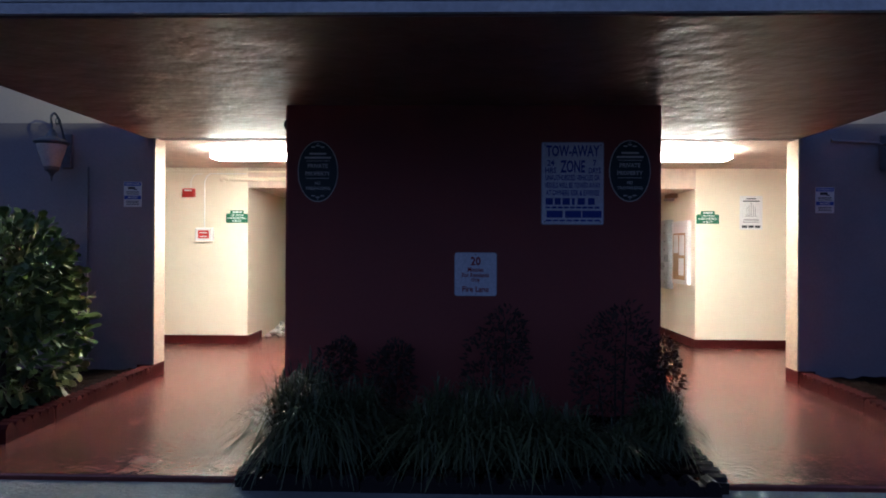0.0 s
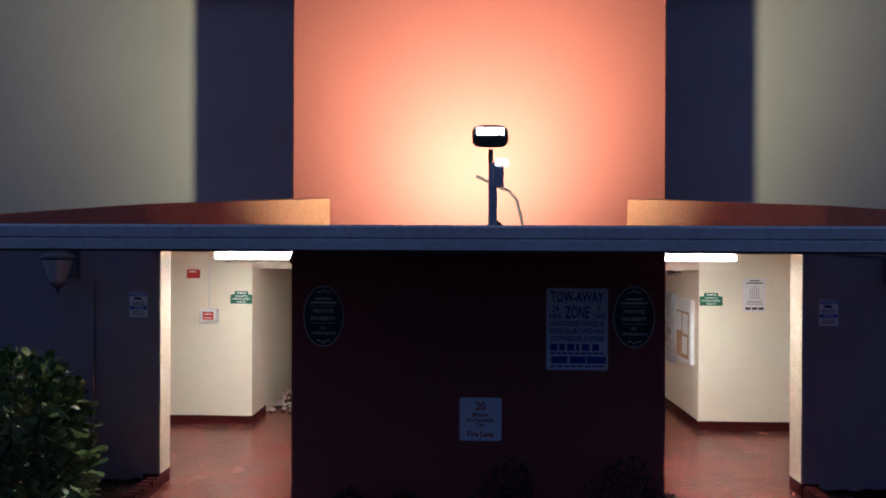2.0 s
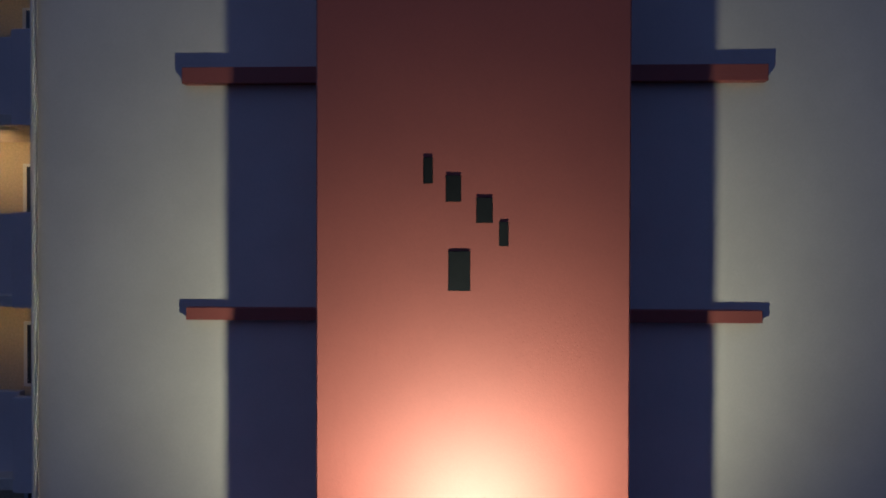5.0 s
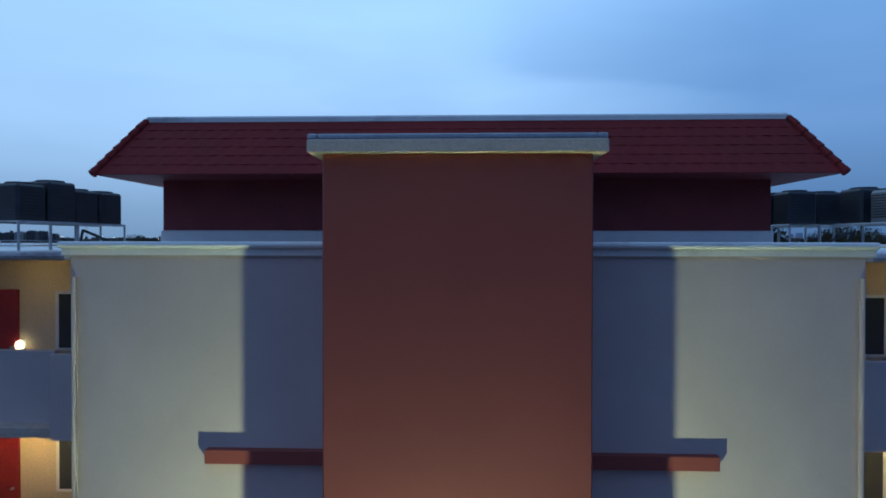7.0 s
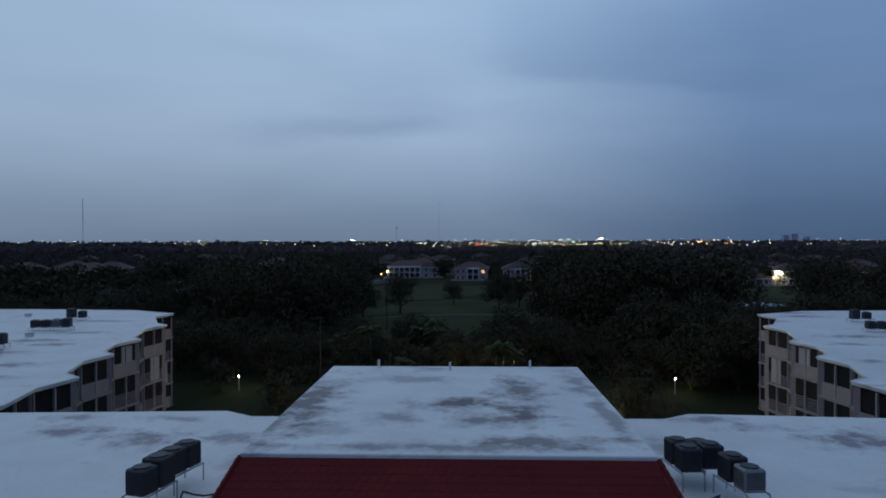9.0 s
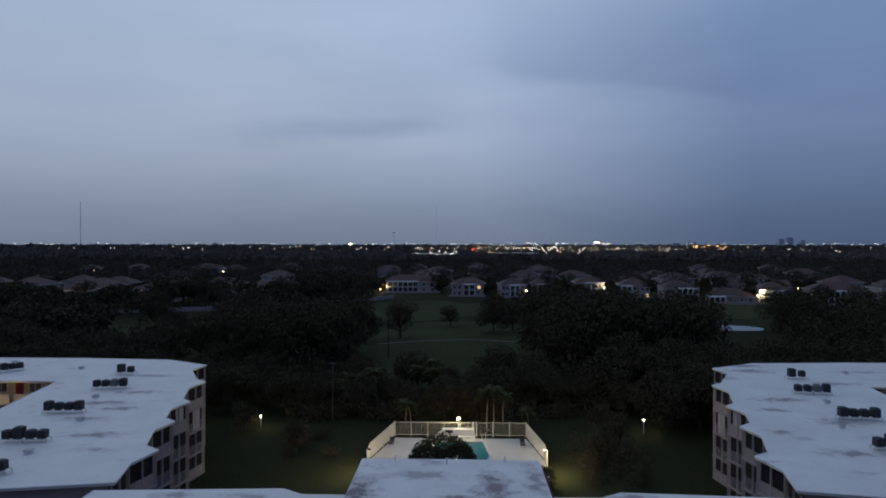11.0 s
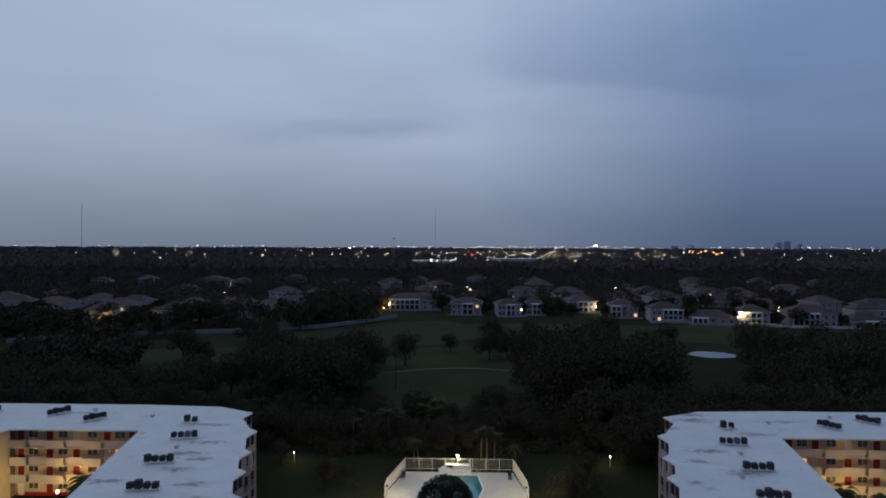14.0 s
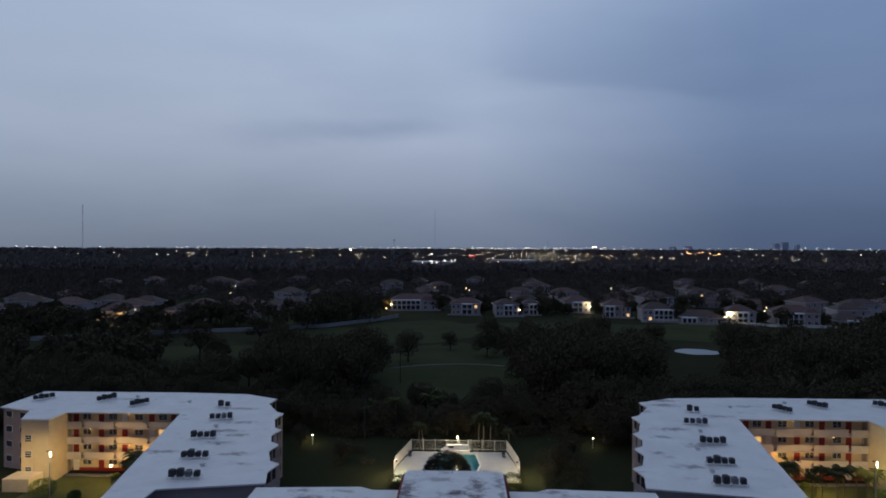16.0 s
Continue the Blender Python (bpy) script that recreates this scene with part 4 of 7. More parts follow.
mb = thing("mailbox_unit", "grey metal bank of mailboxes on the passage wall", "mailboxes", (CX + 3.05, 10.05, 1.13))
bm = BM(); box(bm, -0.07, -0.47, -0.50, -0.001, 0.47, 0.52, 0.008); part("frame", bm, METAL, mb)
for i in range(5):
    for j in range(8):
        bm = BM(); box(bm, -0.082, -0.44 + 0.178 * i, -0.47 + 0.122 * j, -0.071, -0.44 + 0.178 * i + 0.166, -0.47 + 0.122 * j + 0.110, 0.003); d = part("box_door", bm, ACM2 if (i + j) % 7 == 3 else METAL, mb)
        bm = BM(); box(bm, -0.087, -0.44 + 0.178 * i + 0.12, -0.42 + 0.122 * j, -0.083, -0.44 + 0.178 * i + 0.14, -0.40 + 0.122 * j); part("lock", bm, DARK, d)
bb = thing("notice_board", "white framed glazed notice board with pinned papers", "notice board", (CX + 3.05, 9.16, 1.17))
bm = BM(); box(bm, -0.06, -0.31, -0.44, -0.001, 0.31, 0.44, 0.006); part("case", bm, WHITE, bb)
CORK = paint("cork", (0.45, 0.30, 0.16), (0.38, 0.25, 0.13), 0.9, scale=20, fine=80, bump=0.3)
bm = BM(); box(bm, -0.064, -0.25, -0.38, -0.061, 0.25, 0.27); part("pinboard", bm, CORK, bb)
bm = BM(); box(bm, -0.064, -0.25, 0.29, -0.061, 0.25, 0.40); part("header", bm, PAPER, bb)
for yy, zz, w, h in ((-0.12, 0.10, 0.2, 0.28), (0.12, 0.12, 0.19, 0.26), (-0.10, -0.2, 0.2, 0.24)):
    bm = BM(); box(bm, -0.068, yy - w / 2, zz - h / 2, -0.0645, yy + w / 2, zz + h / 2); part("paper", bm, PAPER, bb)
sb = thing("wall_box", "brown bracket box high on the passage wall", "wall box", (CX + 3.05, 9.55, 2.02))
bm = BM(); box(bm, -0.10, -0.15, -0.06, -0.001, 0.15, 0.06, 0.008); part("body", bm, paint("brown_paint", (0.30, 0.20, 0.12), None, 0.6), sb)
bm = BM(); box(bm, -0.14, -0.06, -0.10, -0.02, 0.06, -0.06, 0.006); part("bracket", bm, METAL, sb)

# white stones in the passage
rng = random.Random(4)
bm = BM()
for k in range(420):
    x, y = CX - 2.93 + rng.random() * 1.5, 9.34 + rng.random() * 2.2
    r = 0.025 + 0.035 * rng.random()
    z = ZF + 0.02 + 0.24 * max(0, (y - 9.4) / 2) * rng.random()
    vs = [bm.verts.new((x + r * a, y + r * b, z + r * 0.7 * c)) for a, b, c in ((1, 0.1, 0.1), (-1, 0.2, 0), (0.1, 1, -0.1), (0, -1, 0.2), (0.1, 0, 1), (0, 0.1, -1))]
    for f in ((0, 2, 4), (2, 1, 4), (1, 3, 4), (3, 0, 4), (2, 0, 5), (1, 2, 5), (3, 1, 5), (0, 3, 5)):
        bm.faces.new([vs[i] for i in f])
tagged(part("white_gravel", bm, paint("white_stone", (0.72, 0.71, 0.68), (0.55, 0.54, 0.52), 0.8, scale=8, isle=0.2)), "white decorative stones along the passage wall", "gravel", kind="stuff")

# ---- planters ----
rng = random.Random(7)


def kerb(name, p, q, h=0.17, t=0.11, material=BASERED, label="red painted planter kerb with a scalloped top edge"):
    """A low kerb of cast edging blocks from p to q, with round lobes along its top."""
    k = thing(name, label, "planter kerb", (0, 0, 0), "planter kerbs")
    p, q = Vector((*p, 0)), Vector((*q, 0))
    d = (q - p).normalized(); nrm = Vector((-d.y, d.x, 0))
    L = (q - p).length
    n = max(1, round(L / 0.6))
    for i in range(n):
        a, b = p + d * (L * i / n + 0.004), p + d * (L * (i + 1) / n - 0.004)
        bm = BM()
        w = rng.uniform(-0.006, 0.006)
        hh = h + rng.uniform(-0.008, 0.006)
        prism(bm, [tuple((a - nrm * (t / 2 + w)).xy), tuple((b - nrm * (t / 2 + w)).xy), tuple((b + nrm * (t / 2)).xy), tuple((a + nrm * (t / 2)).xy)], -0.16, hh - 0.03)
        m = 6
        for j in range(m):
            c = a.lerp(b, (j + 0.5) / m)
            c.z = hh - 0.035
            tube(bm, c - nrm * (t / 2), c + nrm * (t / 2), 0.040, n=8)
        part("edging_block", bm, material, k)
    return k


DARKKERB = paint("dark_kerb", (0.022, 0.017, 0.017), (0.015, 0.012, 0.013), 0.6, scale=4, fine=40, spec=0.15)
kerb("planter_kerb", (-3.04, 4.18), (-3.08, 6.33), 0.03)
kerb("planter_kerb", (3.25, 4.18), (3.34, 6.33), 0.03)
kerb("planter_kerb", (-3.04, 4.18), (CX - 5.2, 4.18), 0.03)
kerb("planter_kerb", (3.25, 4.18), (CX + 5.2, 4.18), 0.03)
CENTRE = "dark planter kerb with a scalloped top"
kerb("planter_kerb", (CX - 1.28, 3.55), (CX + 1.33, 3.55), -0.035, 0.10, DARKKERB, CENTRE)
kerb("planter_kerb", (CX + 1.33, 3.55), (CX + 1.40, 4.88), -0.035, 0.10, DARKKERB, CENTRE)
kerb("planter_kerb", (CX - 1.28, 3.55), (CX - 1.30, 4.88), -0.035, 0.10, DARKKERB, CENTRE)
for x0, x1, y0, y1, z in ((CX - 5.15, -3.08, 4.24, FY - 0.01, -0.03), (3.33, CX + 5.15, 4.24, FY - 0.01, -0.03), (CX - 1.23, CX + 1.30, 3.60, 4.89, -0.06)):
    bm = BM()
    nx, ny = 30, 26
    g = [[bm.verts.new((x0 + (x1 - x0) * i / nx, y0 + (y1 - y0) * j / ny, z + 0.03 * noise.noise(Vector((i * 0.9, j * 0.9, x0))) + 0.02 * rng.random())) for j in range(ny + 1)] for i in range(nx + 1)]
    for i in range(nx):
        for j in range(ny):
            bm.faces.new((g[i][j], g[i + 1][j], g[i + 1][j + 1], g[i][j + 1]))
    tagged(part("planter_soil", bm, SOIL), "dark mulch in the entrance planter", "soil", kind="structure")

# street in front
bm = BM(); box(bm, -30, -40, -0.3, 30, 3.62, -0.145); tagged(part("road", bm, ASPHALT), "dark asphalt drive before the entrance", "road", kind="structure")
bm = BM(); box(bm, -30, 2.75, -0.144, 30, 3.62, -0.128, 0.004); tagged(part("pavement", bm, PAVE), "worn grey concrete walk along the entrance step", "pavement", kind="structure")


def leaf_mesh(name, base, way, length, width, material, parent=None, label="", fold=0.25, droop=0.15, seed=1, rounded=False):
    """Many single leaves as one mesh: each from its base point along its way, folded on the midrib."""
    r = np.random.default_rng(seed)
    n = len(base)
    way = way / np.linalg.norm(way, axis=1, keepdims=True)
    side = np.cross(way, r.normal(size=(n, 3)))
    side /= np.linalg.norm(side, axis=1, keepdims=True) + 1e-9
    up = np.cross(side, way)
    L = (length * r.uniform(0.7, 1.25, n))[:, None]
    W = (width * r.uniform(0.7, 1.25, n))[:, None]
    v = np.stack([base, base + way * L * 0.5 + side * W * 0.5 + up * W * fold, base + way * L - np.array([0, 0, 1]) * L * droop, base + way * L * 0.5 - side * W * 0.5 + up * W * fold], 1).reshape(-1, 3)
    i = np.arange(n)[:, None] * 4
    f = np.concatenate([i + np.array([[0, 1, 2]]), i + np.array([[0, 2, 3]])], 0)
    if rounded:
        drop = np.array([0, 0, 1]) * L * droop
        pts = [base] + [base + way * L * a + e * side * W * b + up * W * fold * b - drop * a * a for a, b in ((0.40, 0.30), (0.72, 0.50), (0.92, 0.34)) for e in (1, -1)] + [base + way * L - drop]
        v = np.stack(pts, 1).reshape(-1, 3)
        i = np.arange(n)[:, None] * 8
        f = np.concatenate([i + np.array([t]) for t in ([0, 1, 2], [1, 3, 4], [1, 4, 2], [3, 5, 6], [3, 6, 4], [5, 7, 6])], 0)
    me = bpy.data.meshes.new(name)
    me.from_pydata(v.tolist(), [], f.tolist())
    me.materials.append(material)
    ob = new(name, me)
    if parent:
        ob.parent = parent
    if label:
        ob["label"] = label
    return ob


def shell(n, centre, radii, seed, inner=0.75):
    """Points and outward ways on the outer part of an ellipsoid."""
    r = np.random.default_rng(seed)
    d = r.normal(size=(n, 3)); d /= np.linalg.norm(d, axis=1, keepdims=True)
    k = inner + (1 - inner) * r.random((n, 1))
    return np.array(centre) + d * k * np.array(radii), d / np.array(radii)


def hedge(name, label, blobs, n, length, width, material, at, seed, category="hedge", rounded=False, stem=0.03):
    h = thing(name, label, category, at)
    ps, ds = [], []
    for k, (c, rr, share) in enumerate(blobs):
        p, d = shell(int(n * share), c, rr, seed + k, 0.72)
        r = np.random.default_rng(seed + 50 + k)
        ps.append(p); ds.append(d / np.linalg.norm(d, axis=1, keepdims=True) + r.normal(size=d.shape) * 0.55 + np.array([0, 0, 0.45]))
    p, d = np.concatenate(ps), np.concatenate(ds)
    keep = p[:, 2] > 0.03
    leaf_mesh("foliage", p[keep], d[keep], length, width, material, h, seed=seed, rounded=rounded)
    bm = BM()
    for k, (c, rr, share) in enumerate(blobs):
        lowest = Vector((c[0] * 0.6, c[1] * 0.6, -0.02))
        tube(bm, lowest, (c[0], c[1], c[2] + rr[2] * 0.4), stem, stem * 0.4, n=6)
    part("woody_base", bm, BARK, h)
    return h


hedge("hedge", "dense glossy green hedge with rounded leaves in the planter", [((-0.05, 0.0, 0.55), (0.62, 0.6, 0.72), 0.45), ((-0.55, 0.1, 0.75), (0.7, 0.7, 0.78), 0.45), ((0.05, -0.1, 0.95), (0.48, 0.5, 0.5), 0.3), ((-0.9, -0.2, 0.6), (0.7, 0.7, 0.8), 0.4)],
      3400, 0.125, 0.058, LEAFB, (-3.55, 4.95, 0.0), 11, rounded=True)


def grass_clump(x, y, r, h, n, seed, z=0.07):
    c = thing("grass_clump", "arching clump of dark green lily turf in the planter", "grass clump", (x, y, z), "planter grasses")
    g = np.random.default_rng(seed)
    verts, faces = [], []
    for k in range(n):
        a = g.uniform(0, 2 * math.pi)
        lean = g.uniform(0.15, 1.1)
        L = h * g.uniform(0.75, 1.35)
        b = Vector((0.10 * r * g.normal(), 0.10 * r * g.normal(), 0))
        w = g.uniform(0.004, 0.0075)
        d = Vector((math.cos(a), math.sin(a), 0)); s = Vector((-d.y, d.x, 0)) * w
        base = len(verts)
        steps = 5
        for j in range(steps + 1):
            t = j / steps
            p = b + d * (r * lean * (0.6 * t + 0.5 * t * t)) + Vector((0, 0, L * (1.9 * t - (0.85 + lean * 0.95) * t * t)))
            p.z = max(p.z, -0.02)
            ww = s * (1 - 0.85 * t * t)
            verts += [tuple(p - ww), tuple(p + ww)]
        for j in range(steps):
            q = base + 2 * j
            faces.append((q, q + 1, q + 3, q + 2))
    me = bpy.data.meshes.new("foliage")
    me.from_pydata(verts, [], faces)
    me.materials.append(BLADE)
    ob = new("foliage", me); ob.parent = c
    bm = BM(); lathe(bm, [(0.05, -0.03), (0.06, 0.0), (0.03, 0.03)], n=8); part("crown", bm, SOIL, c)
    return c


for k, (x, y, r, h) in enumerate(((-1.00, 3.78, 0.46, 0.50), (-0.86, 3.74, 0.46, 0.46), (-0.72, 3.84, 0.42, 0.46), (-0.94, 4.05, 0.42, 0.52), (-0.60, 4.0, 0.34, 0.42), (-1.05, 4.30, 0.30, 0.44),
                                (-0.18, 3.78, 0.40, 0.36), (0.02, 3.74, 0.44, 0.38), (0.22, 3.80, 0.44, 0.40), (0.44, 3.76, 0.42, 0.36), (0.66, 3.80, 0.36, 0.32), (0.12, 4.05, 0.42, 0.42), (-0.12, 4.05, 0.36, 0.40), (0.42, 4.05, 0.36, 0.38),
                                (0.94, 3.80, 0.26, 0.24), (1.26, 3.92, 0.26, 0.32), (1.34, 4.15, 0.24, 0.34), (1.18, 4.10, 0.24, 0.30))):
    grass_clump(x, y, r, h, 340, 60 + k, -0.05)


SHRUBLEAF = paint("dark_shrub_leaf", (0.085, 0.058, 0.045), (0.062, 0.044, 0.034), 0.7, scale=2, fine=12, bump=0.0, isle=0.3, spec=0.1)


def shrub(x, y, h, r, seed):
    blobs = [((0, 0, h * 0.55), (r, r, h * 0.42), 0.5), ((r * 0.3, 0.05, h * 0.8), (r * 0.6, r * 0.6, h * 0.25), 0.3), ((-r * 0.4, 0, h * 0.35), (r * 0.6, r * 0.6, h * 0.25), 0.3)]
    return hedge("shrub", "dark leafy shrub against the tower wall", blobs, 760, 0.048, 0.022, SHRUBLEAF, (x, y, -0.05), seed, "shrub", stem=0.010)


shrub(0.26, 4.55, 0.80, 0.24, 31)
shrub(1.08, 4.5, 0.84, 0.30, 35)
shrub(1.38, 4.45, 0.62, 0.14, 39)
shrub(-0.50, 4.6, 0.56, 0.18, 43)
shrub(-0.90, 4.6, 0.58, 0.16, 47)
hedge("shrub", "low dark shrub in the side planter", [((0, 0, 0.2), (0.5, 0.4, 0.25), 1.0)], 500, 0.07, 0.03, LEAFA, (4.6, 5.2, -0.03), 53, "shrub")

# ---- flood light fitting ----
fl = thing("flood_light", "dark flood light on a short post on the canopy edge, lit", "flood light", (FLX, FLY, 2.42))
bm = BM(); box(bm, -0.020, -0.020, 0.0, 0.020, 0.020, 0.30, 0.004); part("post", bm, METAL, fl, "square grey post")
bm = BM(); box(bm, -0.004, -0.030, 0.19, 0.052, 0.040, 0.30, 0.008); part("junction_box", bm, METAL, fl, "grey weatherproof box")
bm = BM(); box(bm, 0.010, 0.010, 0.304, 0.075, 0.075, 0.322, 0.004); part("box_cover", bm, WHITE, fl, "pale hinged box lid")
# the bright front of the box lid is made to glow
bm = BM(); box(bm, 0.012, -0.034, 0.285, 0.070, -0.031, 0.318); part("indicator_window", bm, glow("lid_glow", (1.0, 0.94, 0.82), 6.0), fl, "small bright face of the box lid, made to glow")
bm = BM(); tube(bm, (-0.008, 0.01, 0.28), (-0.010, 0.015, 0.37), 0.012, n=8); part("knuckle", bm, DARK, fl)
outline = [(0.088 * (1 if math.cos(a) > 0 else -1) * abs(math.cos(a)) ** 0.45, 0.052 * (1 if math.sin(a) > 0 else -1) * abs(math.sin(a)) ** 0.6) for a in (2 * math.pi * k / 20 for k in range(20))]
bm = BM()
fr = [bm.verts.new((x * 0.92, -0.045, z * 0.9)) for x, z in outline]; md = [bm.verts.new((x, -0.02, z)) for x, z in outline]; bk = [bm.verts.new((x, 0.03, z)) for x, z in outline]
for k in range(20):
    bm.faces.new((fr[k], md[k], md[(k + 1) % 20], fr[(k + 1) % 20])); bm.faces.new((md[k], bk[k], bk[(k + 1) % 20], md[(k + 1) % 20]))
bm.faces.new(fr); bm.faces.new(bk[::-1])
hd = part("head", bm, DARK, fl, "black finned lamp head"); hd.matrix_basis = pose(-0.012, 0.02, 0.435, 16)
for k in range(6):
    bm = BM(); box(bm, -0.066 + 0.0225 * k, -0.050, 0.012, -0.066 + 0.0225 * k + 0.016, -0.040, 0.046)
    part("glowing_cell", bm, glow("led_cell", (1.0, 0.94, 0.80), 30.0) if k == 0 else bpy.data.materials["led_cell"], hd, "bright light cell")
bm = BM(); box(bm, -0.075, 0.031, -0.036, 0.075, 0.034, 0.040); part("lens", bm, glow("flood_lens", (1.0, 0.86, 0.62), 40.0), hd, "glowing flood lens")
for k in range(5):
    bm = BM(); box(bm, -0.07 + 0.034 * k, -0.050, -0.038, -0.07 + 0.034 * k + 0.006, -0.040, 0.006); part("fin", bm, DARK, hd)
wire = [Vector(v) for v in ((FLX + 0.02, FLY + 0.05, 2.44), (0.25, 3.62, 2.386), (0.32, 4.1, 2.386), (0.40, 4.6, 2.386), (0.44, 4.86, 2.40), (0.42, 4.888, 2.54), (0.385, 4.888, 2.68), (0.33, 4.888, 2.745), (0.22, 4.888, 2.79), (0.08, 4.888, 2.86))]
pipe("cable", wire, 0.011, DARK, "dark cable over the canopy and up the tower foot", "cable")
# ---- roof plant ----
def condenser(tall=0.85, wide=0.74, material=ACM):
    """One air-conditioning condenser on its feet: casing with grille slats, fan guard on top."""
    c = thing("condenser", "dark square air-conditioning condenser on a rooftop stand", "air conditioner", group="rooftop condensers")
    w = wide / 2
    part("casing", box(BM(), -w, -w, 0.0, w, w, tall, 0.05), material, c)
    bm = BM()
    for k in range(9):
        z = 0.10 + (tall - 0.22) * k / 8
        for a, b, cc, d in ((-w * 0.85, -w - 0.012, w * 0.85, -w - 0.001), (-w * 0.85, w + 0.001, w * 0.85, w + 0.012), (-w - 0.012, -w * 0.85, -w - 0.001, w * 0.85), (w + 0.001, -w * 0.85, w + 0.012, w * 0.85)):
            box(bm, a, b, z, cc, d, z + 0.018)
    part("grille", bm, DARK, c)
    bm = BM()
    lathe(bm, [(w * 0.8, tall), (w * 0.8, tall + 0.03), (w * 0.7, tall + 0.04)], n=18)
    part("fan_guard", bm, DARK, c, "round dark fan guard")
    return c


CONDS = [condenser(0.74, 0.66, ACM), condenser(0.60, 0.62, ACM), condenser(0.66, 0.66, ACM2), condenser(0.84, 0.70, ACM)]
for c in CONDS:
    c["label"] = "square air-conditioning condenser on a rooftop stand"
CONDS[2]["label"] = "pale grey air-conditioning condenser on a rooftop stand"
used = [False] * len(CONDS)


def put(kind, m):
    if not used[kind]:
        used[kind] = True
        CONDS[kind].matrix_basis = m
        return CONDS[kind]
    return copy_thing(CONDS[kind], m)


def stand(p, q, depth=0.9, z=10.2, h=0.38):
    """A steel rack between two points of the plan, on legs."""
    s = thing("condenser_stand", "galvanised steel rack carrying rooftop condensers", "equipment stand", (0, 0, 0), "condenser stands")
    p, q = Vector((*p, z)), Vector((*q, z))
    d = (q - p).normalized(); n = Vector((-d.y, d.x, 0)) * depth / 2
    for e in (-1, 1):
        part("rail", tube(BM(), p + n * e * 0.8 + Vector((0, 0, h - 0.03)), q + n * e * 0.8 + Vector((0, 0, h - 0.03)), 0.03, n=6), METAL, s)
    L = (q - p).length
    for k in range(max(2, round(L / 1.7) + 1)):
        c = p + d * L * k / max(1, round(L / 1.7) if round(L / 1.7) >= 1 else 1)
        for e in (-1, 1):
            part("leg", tube(BM(), c + n * e * 0.8, c + n * e * 0.8 + Vector((0, 0, h - 0.03)), 0.025, n=6), METAL, s)
    return s


def row(p, q, kinds, z=10.2, h=0.38, size=1.0):
    p, q = Vector(p), Vector(q)
    d = (q - p); L = d.length; d.normalize()
    ang = math.degrees(math.atan2(d.y, d.x))
    stand(tuple(p), tuple(q), z=z, h=h)
    n = len(kinds)
    for k, kind in enumerate(kinds):
        c = p + d * (L * (k + 0.5) / n)
        put(kind, pose(c.x, c.y, z + h, 0, 0, ang + (k * 37 % 7) - 3) @ Matrix.Scale(size, 4))


# front roof groups
row((-8.95, 10.5), (-8.65, 11.95), (0, 3), h=0.60, size=1.0)
row((-8.85, 12.2), (-8.5, 13.6), (0, 0), h=0.60, size=1.0)
row((9.0, 11.2), (8.7, 12.9), (2, 0), h=0.60, size=1.0)
row((8.55, 13.2), (8.35, 14.7), (0, 1), h=0.60, size=1.0)
row((7.75, 12.9), (7.55, 14.4), (0, 0), h=0.60, size=1.0)
pipe("refrigerant_pipes", [(-8.1, 11.6, 10.25), (-7.9, 11.4, 10.62), (-7.65, 11.5, 10.5), (-7.5, 11.9, 10.3), (-7.2, 12.2, 10.25)], 0.03, DARK, "bundle of dark insulated pipes on the roof")
pipe("refrigerant_pipes", [(8.0, 11.8, 10.25), (8.05, 11.6, 10.6), (7.7, 11.5, 10.5), (7.55, 11.9, 10.3), (7.2, 12.0, 10.25)], 0.03, DARK, "bundle of dark insulated pipes on the roof")
for x, y, h in ((-9.6, 10.4, 0.45), (9.75, 10.7, 0.42)):
    pipe("gas_pipe", [(x, y, 10.2), (x, y, 10.2 + h), (x + 0.25, y, 10.2 + h), (x + 0.25, y, 10.2 + h - 0.15)], 0.02, METAL, "bent grey pipe standing on the roof")
for x, y in ((-3.27, 20.9), (3.42, 20.9), (-0.1, 20.4)):
    v = thing("vent_pipe", "short white plumbing vent on the penthouse roof", "vent pipe", (x, y, 12.54), "roof vents")
    part("stack", tube(BM(), (0, 0, 0), (0, 0, 0.34), 0.05, n=10), WHITE, v)
    part("collar", lathe(BM(), [(0.11, 0), (0.10, 0.03), (0.06, 0.06)], n=10), ROOFW, v)

